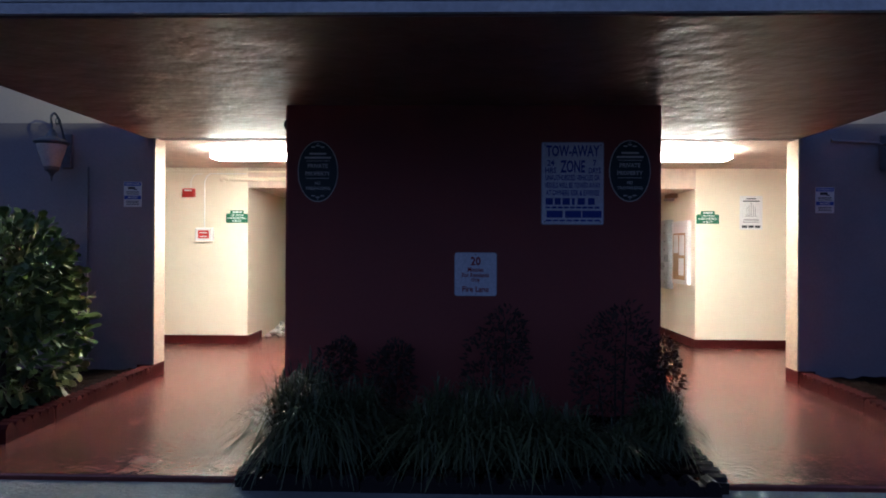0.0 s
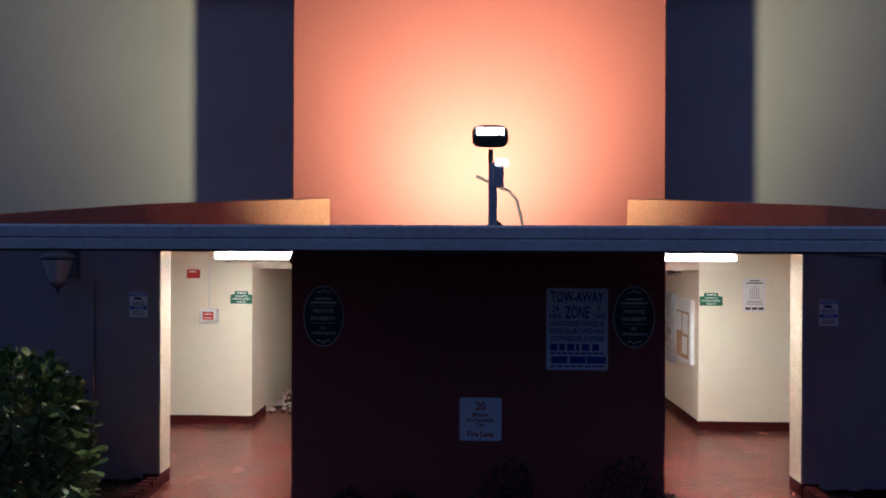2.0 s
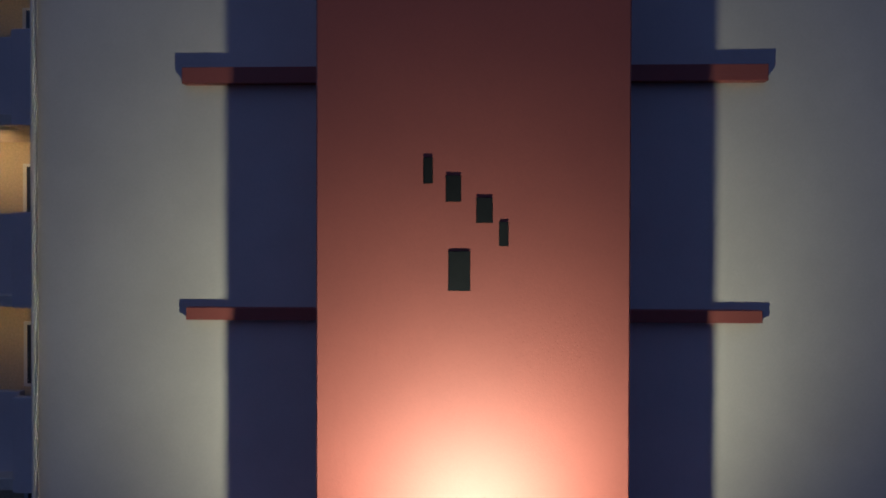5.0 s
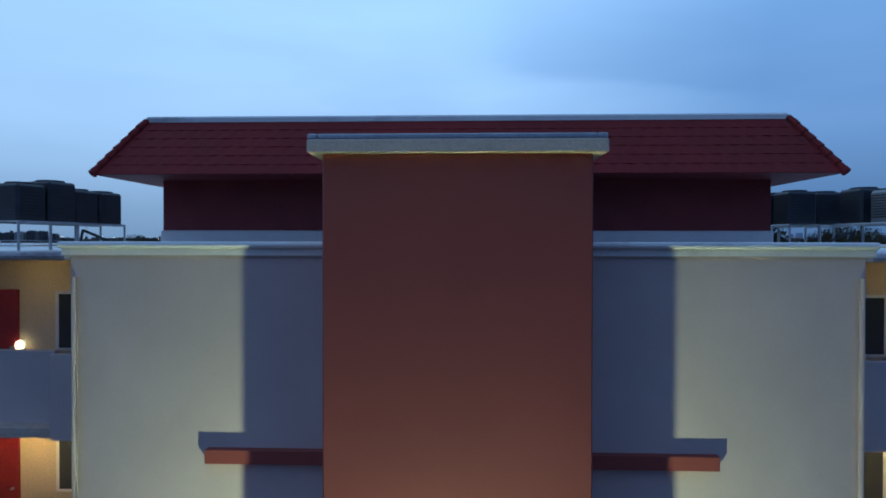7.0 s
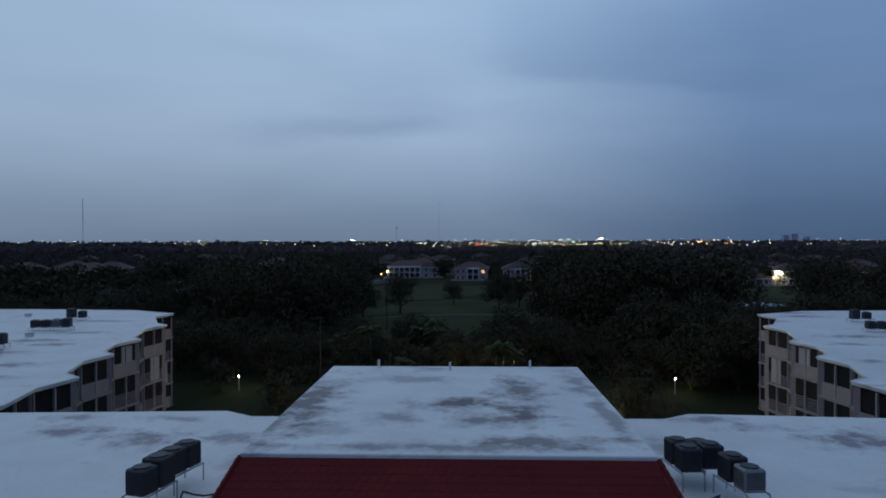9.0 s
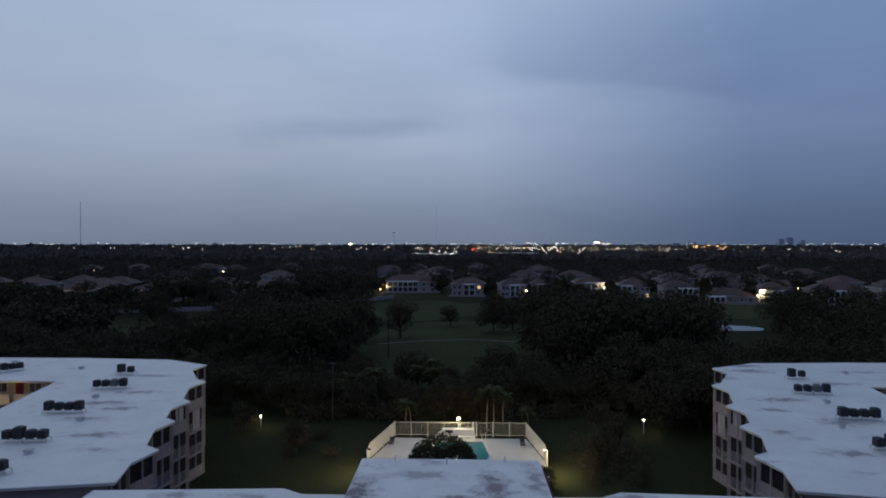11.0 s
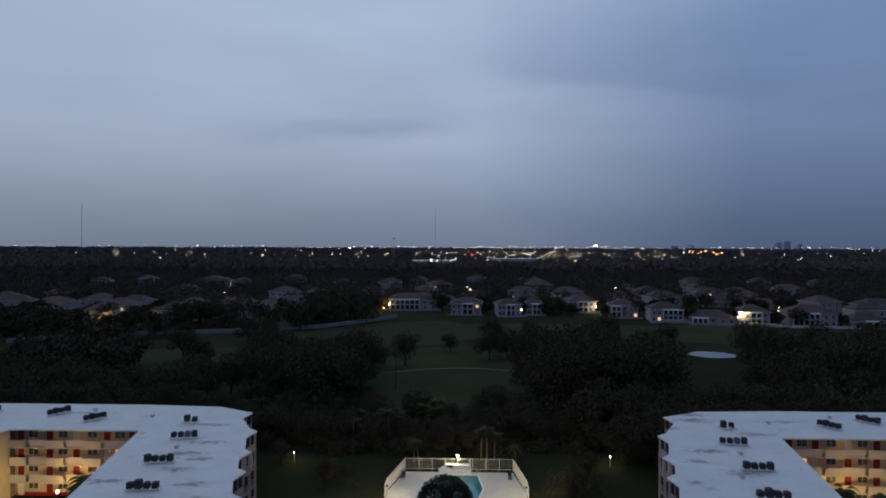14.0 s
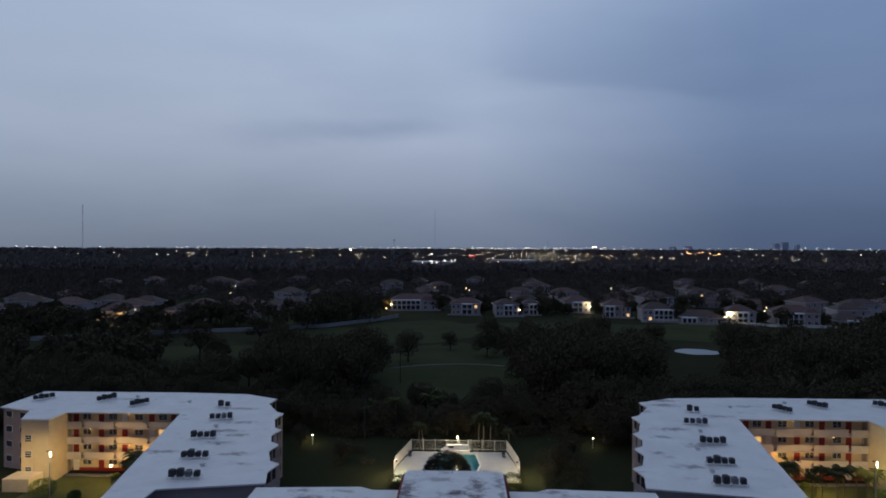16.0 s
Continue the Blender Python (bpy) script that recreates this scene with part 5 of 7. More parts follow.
# mansard tiles in overlapping courses on the front and the two sides
def tiles():
    courses, per = 6, 44
    lo = [Vector((CX - 5.95, 8.32, 11.46)), Vector((CX + 5.95, 8.32, 11.46)), Vector((CX + 5.95, 21.9, 11.46)), Vector((CX - 5.95, 21.9, 11.46))]
    hi = [Vector((CX - 5.45, 9.12, 12.44)), Vector((CX + 5.45, 9.12, 12.44)), Vector((CX + 5.45, 21.2, 12.44)), Vector((CX - 5.45, 21.2, 12.44))]
    rr = random.Random(3)
    shared = None
    for a, b, n, single in ((0, 1, per, True), (3, 0, 50, False), (1, 2, 50, False)):
        nrm = (lo[b] - lo[a]).cross(hi[a] - lo[a]).normalized()
        bm_side = BM()
        for c in range(courses):
            t0, t1 = c / courses, min(1.0, (c + 1.12) / courses)
            p0, q0 = lo[a].lerp(hi[a], t0), lo[b].lerp(hi[b], t0)
            p1, q1 = lo[a].lerp(hi[a], t1), lo[b].lerp(hi[b], t1)
            for k in range(n):
                u0, u1 = max(0.0, (k - 0.5 * (c % 2)) / n), (k + 1 - 0.5 * (c % 2)) / n
                e = rr.uniform(0.0, 0.004)
                pts = []
                for p, q, lift in ((p0, q0, 0.013 + e), (p1, q1, 0.005)):
                    g = 0.0018 / (q - p).length
                    l, m, r = p.lerp(q, u0 + g), p.lerp(q, (u0 + u1) / 2), p.lerp(q, u1 - g)
                    pts.append((l + nrm * lift * 0.7, m + nrm * (lift + 0.003), r + nrm * lift * 0.7, l + nrm * 0.003, r + nrm * 0.003))
                bm = BM() if single else bm_side
                (al, am, ar, abl, abr), (bl, bmid, br, _, _) = pts
                v = [bm.verts.new(x) for x in (al, am, ar, abl, abr, bl, bmid, br)]
                bm.faces.new((v[0], v[1], v[6], v[5])); bm.faces.new((v[1], v[2], v[7], v[6]))
                bm.faces.new((v[3], v[4], v[2], v[1], v[0]))
                if single:
                    part("tile", bm, TILE, mansard)
        if not single:
            o = part("tiles", bm_side, TILE, mansard, "courses of dark red tiles")
            o["kind"] = "stuff"


tiles()

# ---- wings ----
PALEPINK = paint("pale_grey_pink_paint", (0.46, 0.42, 0.42), (0.39, 0.355, 0.355), 0.75, scale=1.5, fine=30, bump=0.1)
WING_OUT = [(-21.9, 22.9), (-22.8, 26.6), (-22.2, 29.6), (-23.7, 30.7), (-25.0, 34.6), (-24.5, 37.5), (-25.9, 38.7), (-26.8, 41.8), (-26.2, 44.7), (-27.4, 45.8), (-28.9, 50.7), (-28.4, 54.0), (-29.9, 55.2), (-32.8, 60.6), (-32.3, 64.0), (-38.7, 67.5),
            (-51, 68.4), (-77.7, 68.3), (-77.7, 56.3), (-71.2, 54.4), (-68.9, 49.0), (-64.4, 49.0), (-64.4, 53.5), (-45.3, 53.5), (-37.6, 13.5), (-33.8, 13.5), (-33.8, 20.6)]
FLOORS = (0.0, 2.52, 5.04, 7.56)
Z_WR = 10.02
PARAPET = paint("pale_cream_parapet_paint", (0.62, 0.545, 0.46), (0.54, 0.475, 0.40), 0.8, scale=0.6, fine=30, bump=0.2)
LITGLASS = glow("lit_window", (1.0, 0.58, 0.20), 0.8)


def wing(s):
    side = lambda x: x if s < 0 else 2 * CX - x
    tx = 0.0 if s < 0 else -1.5   # the two stair towers differ in place
    outline = [(x + tx, y) if 53.0 < -x < 71.5 and y < 55 else (x, y) for x, y in WING_OUT]
    w = thing("apartment_building", "four-storey apartment wing with a white flat roof round a lit court", "building", group="wings")

    def poly(pts):
        pts = [(side(x), y) for x, y in pts]
        area = sum(a[0] * b[1] - b[0] * a[1] for a, b in zip(pts, pts[1:] + pts[:1]))
        return pts if area > 0 else pts[::-1]

    P = poly(outline)
    part("roof", prism(BM(), P, Z_WR, 10.2), ROOFW, w, "white flat roof membrane with dark stains")
    n = len(P)

    def inset(pts, k):
        n, out = len(pts), []
        for i in range(n):
            p0, p1, p2 = Vector(pts[i - 1]), Vector(pts[i]), Vector(pts[(i + 1) % n])
            d1, d2 = (p1 - p0).normalized(), (p2 - p1).normalized()
            n1, n2 = Vector((-d1.y, d1.x)), Vector((-d2.y, d2.x))
            out.append(tuple(p1 + k * (n1 + n2) / max(0.35, 1 + n1.dot(n2))))
        return out

    bm = BM()
    for a, b in zip(P, P[1:] + P[:1]):
        tube(bm, (*a, 10.19), (*b, 10.19), 0.07, n=6)
    part("roof_edge", bm, ROOFW, w, "raised white roof edge")
    # wall body: the court side stands back behind its galleries
    W = [(x, y + 1.5) if (y == 53.5) else (x, y) for x, y in outline]
    body = inset(poly(W), 0.45)
    part("wall", prism(BM(), body, -0.1, Z_WR), PINK, w, "dusty pink stucco walls")
    # balconies along the saw-toothed side
    edge = WING_OUT[:16]
    for i, (a, b) in enumerate(zip(edge, edge[1:])):
        a, b = Vector((side(a[0]), a[1], 0)), Vector((side(b[0]), b[1], 0))
        L = (b - a).length
        d = (b - a).normalized()
        out = Vector((-d.y, d.x, 0))
        mid = Vector((side(-45.0), 45, 0))
        if out.dot(mid - a) > 0:
            out = -out
        inn = -out
        for f, z in enumerate(FLOORS):
            top = (FLOORS + (Z_WR,))[f + 1]
            def slabq(u0, u1, v0, v1, z0, z1, name, material, label="", parent=w):
                q = [a + d * u0 + inn * v0, a + d * u1 + inn * v0, a + d * u1 + inn * v1, a + d * u0 + inn * v1]
                q = [(p.x, p.y) for p in q]
                ar = sum(m[0] * k[1] - k[0] * m[1] for m, k in zip(q, q[1:] + q[:1]))
                return part(name, prism(BM(), q if ar > 0 else q[::-1], z0, z1), material, parent, label)
            if L < 2.2:      # the short return between two bays is plain wall
                slabq(0.05, L - 0.05, 0.10, 0.44, z - 0.12, top - 0.13, "return_wall", PINK)
                continue
            # slab edge, end piers, dark screened opening, slatted or solid guard
            bal = slabq(0.05, L - 0.05, 0.05, 0.44, z - 0.12, z + 0.06, "balcony", PINK, "pink balcony with dark insect screens")
            slabq(0.15, L - 0.15, 0.30, 0.40, z + 0.06, top - 0.14, "screen", SCREEN, "dark insect screen", bal)
            m = max(2, round(L / 1.7))
            for k in range(m + 1):
                u = 0.10 + (L - 0.20) * k / m
                slabq(u - 0.05, u + 0.05, 0.16, 0.30, z + 0.06, top - 0.13, "post", PINK if k in (0, m) else PALEPINK, "", bal)
            if (i + f) % 3 == 1:
                slabq(0.15, L - 0.15, 0.20, 0.26, z + 0.06, z + 1.0, "guard", PINK, "solid pink guard wall", bal)
            else:
                for k in range(5):
                    slabq(0.15, L - 0.15, 0.20, 0.24, z + 0.20 + 0.19 * k, z + 0.25 + 0.19 * k, "guard_rail", PALEPINK, "", bal)
            if (i * 3 + f) % 4 == 0:
                slabq(L * 0.35, L * 0.75, 0.24, 0.29, z + 0.1, top - 0.2, "shutter", PALEPINK, "pale closed shutter", bal)
    # court front: galleries with staggered parapets, red doors, windows
    x0, x1 = -64.6 + tx, -45.3
    wy = 55.0 + 0.45 - 0.001
    for f, z in enumerate(FLOORS):
        top = (FLOORS + (Z_WR,))[f + 1]
        xs = sorted((side(x0), side(x1)))
        if f:
            part("gallery_slab", box(BM(), xs[0], 53.75, z - 0.16, xs[1], wy, z, 0.0), CEIL, w)
            for k in range(7):
                u0, u1 = x0 + 0.1 + (2.75 - tx / 7) * k, x0 + 0.1 + (2.75 - tx / 7) * k + (2.62 if k % 2 else 2.5) - tx / 7
                ps = sorted((side(u0), side(min(u1, x1))))
                yy = 53.62 + (0.32 if k % 2 else 0.0)
                part("gallery_parapet", box(BM(), ps[0], yy, z - 0.17, ps[1], yy + 0.12, z + 1.05, 0.01), PARAPET, w, "solid pale cream gallery parapet")
        else:
            part("plinth", box(BM(), xs[0], wy - 0.04, -0.1, xs[1], wy - 0.001, 0.45), DOORRED, w, "red painted plinth")
        for k, x in enumerate((-63.9, -59.6, -55.6, -51.0, -47.3)):
            x = side(x)
            d = part("door", box(BM(), x - 0.46, wy - 0.05, z + 0.01, x + 0.46, wy - 0.002, z + 2.03, 0.006), DOORRED if (k + f) % 5 else WHITE, w, "red entrance door" if (k + f) % 5 else "white entrance door")
            part("door_handle", tube(BM(), (x + 0.36, wy - 0.10, z + 1.0), (x + 0.36, wy - 0.05, z + 1.0), 0.03, n=6), METAL, d)
        for k, x in enumerate((-62.0, -57.6, -53.2, -49.1)):
            x = side(x)
            lit = (k * 2 + f * 3) % 11 == 1
            v = part("window", box(BM(), x - 0.75, wy - 0.05, z + 0.95, x + 0.75, wy - 0.002, z + 2.02, 0.004), WHITE, w, "white framed window")
            for q in (-1, 1):
                part("pane", box(BM(), x + q * 0.36 - 0.32, wy - 0.06, z + 1.0, x + q * 0.36 + 0.32, wy - 0.051, z + 1.97), LITGLASS if lit else GLASS, v)
            for q in range(4):
                part("slat", box(BM(), x - 0.70, wy - 0.066, z + 1.17 + 0.2 * q, x + 0.70, wy - 0.061, z + 1.19 + 0.2 * q), WHITE, v)
    # inner face lining so that the court wall reads yellow cream
    xs = sorted((side(x0 + 0.1), side(x1 - 0.1)))
    part("court_wall", box(BM(), xs[0], wy - 0.002, 0.0, xs[1], wy + 0.2, Z_WR - 0.01), GALLERY, w, "yellow cream court wall")
    # stair tower with small windows
    xs = sorted((side(-69.0 + tx), side(-64.5 + tx)))
    part("stair_tower", box(BM(), xs[0], 49.1, -0.1, xs[1], 54.0, 9.99, 0.02), GALLERY, w, "cream stair tower with small windows")
    for f, z in enumerate(FLOORS[:3]):
        x = side(-67.8 + tx)
        v = part("window", box(BM(), x - 0.55, 49.04, z + 1.55, x + 0.55, 49.099, z + 2.65, 0.004), WHITE, w, "small louvred stair window")
        for q in range(3):
            part("pane", box(BM(), x - 0.48, 49.03, z + 1.6 + 0.35 * q, x + 0.48, 49.039, z + 1.88 + 0.35 * q), GLASS, v)
    xs = sorted((side(-69.6 + tx), side(-65.4 + tx)))
    part("entry_block", box(BM(), xs[0], 45.6, -0.1, xs[1], 49.09, 1.9, 0.05), GALLERY, w, "low cream entry wall")
    # windows on the outer end wall
    a, b = Vector((side(-77.7), 56.3)), Vector((side(-71.2), 54.4))
    ang = math.degrees(math.atan2((b - a).y, (b - a).x)) if s < 0 else math.degrees(math.atan2((a - b).y, (a - b).x))
    for f, z in enumerate(FLOORS):
        for t in (0.25, 0.7):
            c = a.lerp(b, t)
            v = part("window", box(BM(), -0.7, 0.36, z + 1.0, 0.7, 0.46, z + 2.1), WHITE, w, "white framed window")
            v.matrix_basis = pose(c.x, c.y, 0, 0, 0, ang)
            part("pane", box(BM(), -0.62, 0.35, z + 1.06, 0.62, 0.359, z + 2.04), GLASS, v)
    # front end wall lamp
    return w


wing(-1)
wing(1)

# rows of condensers on the wing roofs
for s in (-1, 1):
    side = lambda x: x if s < 0 else 2 * CX - x
    for p, q, kinds in (((-33.9, 24.1), (-30.0, 24.3), (0, 3, 2, 1)), ((-35.5, 31.2), (-31.9, 31.5), (1, 3, 1, 1)), ((-37.9, 40.0), (-34.3, 40.3), (0, 1, 1, 0)), ((-39.1, 49.9), (-35.5, 50.4), (1, 1, 2, 0)),
                        ((-40.8, 57.9), (-38.5, 57.9), (3, 1)), ((-55.9, 57.6), (-53.9, 60.3), (1, 0, 1, 1)), ((-63.4, 60.6), (-61.4, 63.4), (1, 0, 1, 0)), ((-75.0, 60.8), (-72.8, 63.6), (1, 0, 1, 1))):
        a, b = (side(p[0]), p[1]), (side(q[0]), q[1])
        row(a, b, kinds if s < 0 else kinds[::-1], z=10.2, h=0.30, size=1.06)
    for x, y in ((-33.0, 37.5), (-31.5, 28.5), (-36.5, 46.0), (-47, 61), (-58, 64.5)):
        v = thing("roof_vent", "small white vent box on the flat roof", "vent", (side(x), y, 10.2), "flat roof vents")
        part("box", box(BM(), -0.25, -0.25, 0, 0.25, 0.25, 0.28, 0.04), WHITE, v)
        part("cap", box(BM(), -0.30, -0.30, 0.28, 0.30, 0.30, 0.33, 0.01), METAL, v)

# ---- trees ----
def canopy_points(blobs, n, seed, inner=0.55):
    r = np.random.default_rng(seed)
    vol = np.array([b[1][0] * b[1][1] for b in blobs]); share = vol / vol.sum()
    ps, ds = [], []
    for k, (c, rr) in enumerate(blobs):
        p, d = shell(max(8, int(n * share[k])), c, rr, seed * 31 + k, inner)
        d = d / np.linalg.norm(d, axis=1, keepdims=True)
        ps.append(p); ds.append(d + r.normal(size=d.shape) * 0.7)
    return np.concatenate(ps), np.concatenate(ds)


def broad_tree(seed, h, r, leaves=1500, leaf=0.75, material=None, label="dark broad-crowned tree on the fairway edge"):
    rr = random.Random(seed)
    t = thing("tree", label, "tree", group="trees")
    bm = BM()
    fork = h * rr.uniform(0.14, 0.24)
    lean = Vector((rr.uniform(-0.4, 0.4), rr.uniform(-0.4, 0.4), fork))
    tube(bm, (0, 0, -0.2), lean, h * 0.028, h * 0.019, n=8)
    blobs = []
    m = rr.randint(6, 8)
    for k in range(m):
        a = 2 * math.pi * (k + rr.random() * 0.6) / m
        rad = r * rr.uniform(0.35, 0.72)
        c = Vector((rad * math.cos(a), rad * math.sin(a), h * rr.uniform(0.50, 0.78)))
        tube(bm, lean, lean.lerp(c, 0.55) + Vector((0, 0, -0.2)), h * 0.012, h * 0.008, n=6)
        tube(bm, lean.lerp(c, 0.55) + Vector((0, 0, -0.2)), c, h * 0.008, h * 0.003, n=6)
        q = r * rr.uniform(0.34, 0.50)
        blobs.append((tuple(c), (q, q, q * rr.uniform(0.55, 0.75))))
    blobs.append(((lean.x, lean.y, h * 0.80), (r * 0.5, r * 0.5, h * 0.17)))
    blobs.append(((lean.x * 0.5, 0, h * 0.52), (r * 0.55, r * 0.55, h * 0.16)))
    for k in range(4):
        a = 2 * math.pi * (k + rr.random()) / 4
        q = r * rr.uniform(0.28, 0.42)
        blobs.append(((r * 0.62 * math.cos(a), r * 0.62 * math.sin(a), h * rr.uniform(0.26, 0.40)), (q, q, q * 0.6)))
    part("trunk", bm, BARK, t)
    p, d = canopy_points(blobs, leaves, seed)
    leaf_mesh("crown", p, d, leaf, leaf * 0.62, material or LEAFA, t, seed=seed)
    return t


PALMLEAF = paint("palm_frond", (0.085, 0.095, 0.032), (0.060, 0.068, 0.024), 0.7, scale=0.6, fine=9, bump=0.0, isle=0.3, spec=0.15)


def palm(seed, h, fronds=13, size=2.2, label="palm with a slim pale trunk and arching fronds"):
    rr = random.Random(seed)
    t = thing("palm_tree", label, "palm tree", group="palms")
    bm = BM()
    p = Vector((0, 0, -0.1)); bend = Vector((rr.uniform(-0.10, 0.10), rr.uniform(-0.10, 0.10), 0))
    top = None
    for k in range(6):
        q = Vector((bend.x * h * ((k + 1) / 6) ** 2, bend.y * h * ((k + 1) / 6) ** 2, h * (k + 1) / 6))
        tube(bm, p, q, 0.15 - 0.010 * k, 0.14 - 0.010 * k, n=8)
        p = q
    part("trunk", bm, paint("palm_trunk_bark", (0.19, 0.165, 0.13), (0.14, 0.12, 0.095), 0.9, scale=6, fine=30, bump=0.6) if "palm_trunk_bark" not in bpy.data.materials else bpy.data.materials["palm_trunk_bark"], t)
    verts, faces = [], []
    for k in range(fronds):
        a = 2 * math.pi * k / fronds + rr.uniform(-0.2, 0.2)
        d = Vector((math.cos(a), math.sin(a), 0)); s = Vector((-d.y, d.x, 0))
        rise = rr.uniform(-0.1, 1.5)
        L = size * rr.uniform(0.85, 1.15)
        for j in range(24):
            u = (j + 1) / 24
            c = p + d * L * u * (1 - 0.12 * rise) + Vector((0, 0, L * (rise * u - (0.55 + 0.55 * rise) * u * u)))
            w = L * 0.26 * math.sin(math.pi * min(1, 0.12 + u * 0.9)) + 0.05
            for e in (-1, 1):
                tip = c + s * e * w + d * w * 0.5 - Vector((0, 0, w * 0.35))
                b = len(verts)
                verts += [tuple(c - d * 0.09), tuple(c + d * 0.09), tuple(tip)]
                faces.append((b, b + 1, b + 2))
    me = bpy.data.meshes.new("fronds")
    me.from_pydata(verts, [], faces)
    me.materials.append(PALMLEAF)
    o = new("fronds", me); o.parent = t
    return t


def scatter(protos, places):
    """Sets the first prototypes down, then copies; places: x, y, size, turn, prototype."""
    seen = set()
    for x, y, s, a, k in places:
        m = pose(x, y, -0.16, 0, 0, a) @ Matrix.Scale(s, 4)
        if k in seen:
            o = copy_thing(protos[k], m)
            o.matrix_basis = m
        else:
            protos[k].matrix_basis = m
            seen.add(k)
    for k, p in enumerate(protos):
        if k not in seen:
            for o in (*p.children_recursive, p):
                bpy.data.objects.remove(o)


TREES = [broad_tree(101, 14.5, 6.8, 3100, 0.60), broad_tree(102, 13.0, 6.2, 2800, 0.60), broad_tree(103, 16.0, 7.2, 3400, 0.60), broad_tree(104, 11.5, 6.5, 2700, 0.60), broad_tree(105, 9.5, 4.6, 2000, 0.52)]
rng = random.Random(21)
places = []


far_places = []


def grove(x0, x1, y0, y1, n, lo=0.8, hi=1.1, kinds=(0, 1, 2, 3), gap=5.0):
    """Trees scattered over a stretch of the plan; the far kinds are gathered for the joined woods."""
    made = 0
    for _ in range(n * 12):
        if made >= n:
            break
        x, y = rng.uniform(x0, x1), rng.uniform(y0, y1)
        if y > 94 and 0.285 < x / (y + 51) < 0.425 and y < 190:
            continue
        if all((x - p[0]) ** 2 + (y - p[1]) ** 2 > gap * gap for p in places + far_places):
            k = rng.choice(kinds)
            (places if k < 5 else far_places).append((x, y, rng.uniform(lo, hi), rng.uniform(0, 360), k))
            made += 1


# the big groves either side of the fairway behind the pool
grove(-56, -24, 104, 146, 18, 0.95, 1.12)
grove(18, 62, 98, 142, 26, 1.0, 1.2, (0, 2, 2, 1))
grove(60, 125, 96, 170, 30, 0.95, 1.18)
grove(120, 215, 90, 190, 40, 0.9, 1.15, (5, 6, 5))
grove(-112, -56, 82, 118, 40, 0.62, 0.9, (0, 1, 3))
grove(-135, -92, 112, 165, 26, 0.8, 1.05, (5, 6))
grove(-235, -118, 90, 165, 52, 0.85, 1.1, (5, 6, 5))
grove(-24, 26, 78, 100, 30, 0.42, 0.66, (1, 3, 4), 3.4)
grove(24, 62, 72, 98, 24, 0.6, 0.9, (0, 1, 3))
grove(-62, -22, 78, 104, 20, 0.5, 0.75, (1, 3, 4), 4.0)
grove(62, 110, 74, 96, 16, 0.7, 0.95, (0, 1, 5))
grove(-160, -84, 72, 92, 26, 0.6, 0.85, (5, 6))
# single trees on the course
for x, y, s, k in ((-16.5, 161, 0.70, 2), (-31, 158, 0.85, 0), (-25, 152, 0.78, 1), (10, 172, 0.9, 3), (16, 178, 0.8, 1), (-3, 186, 0.75, 4), (12, 208, 0.95, 3), (28, 214, 0.8, 3), (57, 212, 1.05, 3), (50, 205, 0.8, 1),
                   (-80, 205, 0.9, 1), (-74, 212, 0.8, 3), (-69, 133, 0.75, 3), (-88, 166, 0.9, 0), (-80, 160, 0.8, 3), (36, 150, 1.0, 0), (72, 190, 0.85, 1), (95, 176, 0.9, 2), (46, 168, 0.9, 0), (60, 176, 0.85, 3)):
    places.append((x, y, s, rng.uniform(0, 360), k))
grove(-135, -60, 240, 270, 20, 0.8, 1.1, (5, 6))
grove(-72, -44, 262, 312, 18, 0.85, 1.15, (5, 6))
grove(-310, -120, 205, 262, 80, 0.65, 0.95, (5, 6, 7))
grove(-310, -95, 262, 345, 40, 0.5, 0.75, (6, 7))
grove(-45, 240, 337, 360, 34, 0.5, 0.75, (6, 7))
grove(44, 60, 300, 330, 6, 0.6, 0.8, (6, 7))
grove(178, 340, 190, 236, 40, 0.75, 1.0, (5, 6))
grove(225, 340, 236, 264, 16, 0.7, 0.95, (5, 6))
for x, y in ((14.5, 316), (33.5, 312), (78, 308), (112.5, 284), (132, 280), (151, 274), (50, 316), (-10, 330), (179, 270), (15, 338), (34, 336), (56, 322), (94, 302), (-14, 338), (-46, 338), (60, 316), (158, 268), (206, 268), (-48, 330)):
    far_places.append((x, y, rng.uniform(0.62, 0.86), rng.uniform(0, 360), rng.choice((6, 7))))
places += [(-30.5, 100.0, 1.13, 40.0, 2), (20.0, 97.0, 1.10, 10.0, 2), (25.5, 100.0, 1.18, 130.0, 2), (31.0, 99.0, 1.15, 250.0, 2), (37.0, 102.0, 1.08, 310.0, 2)]
scatter(TREES, places)


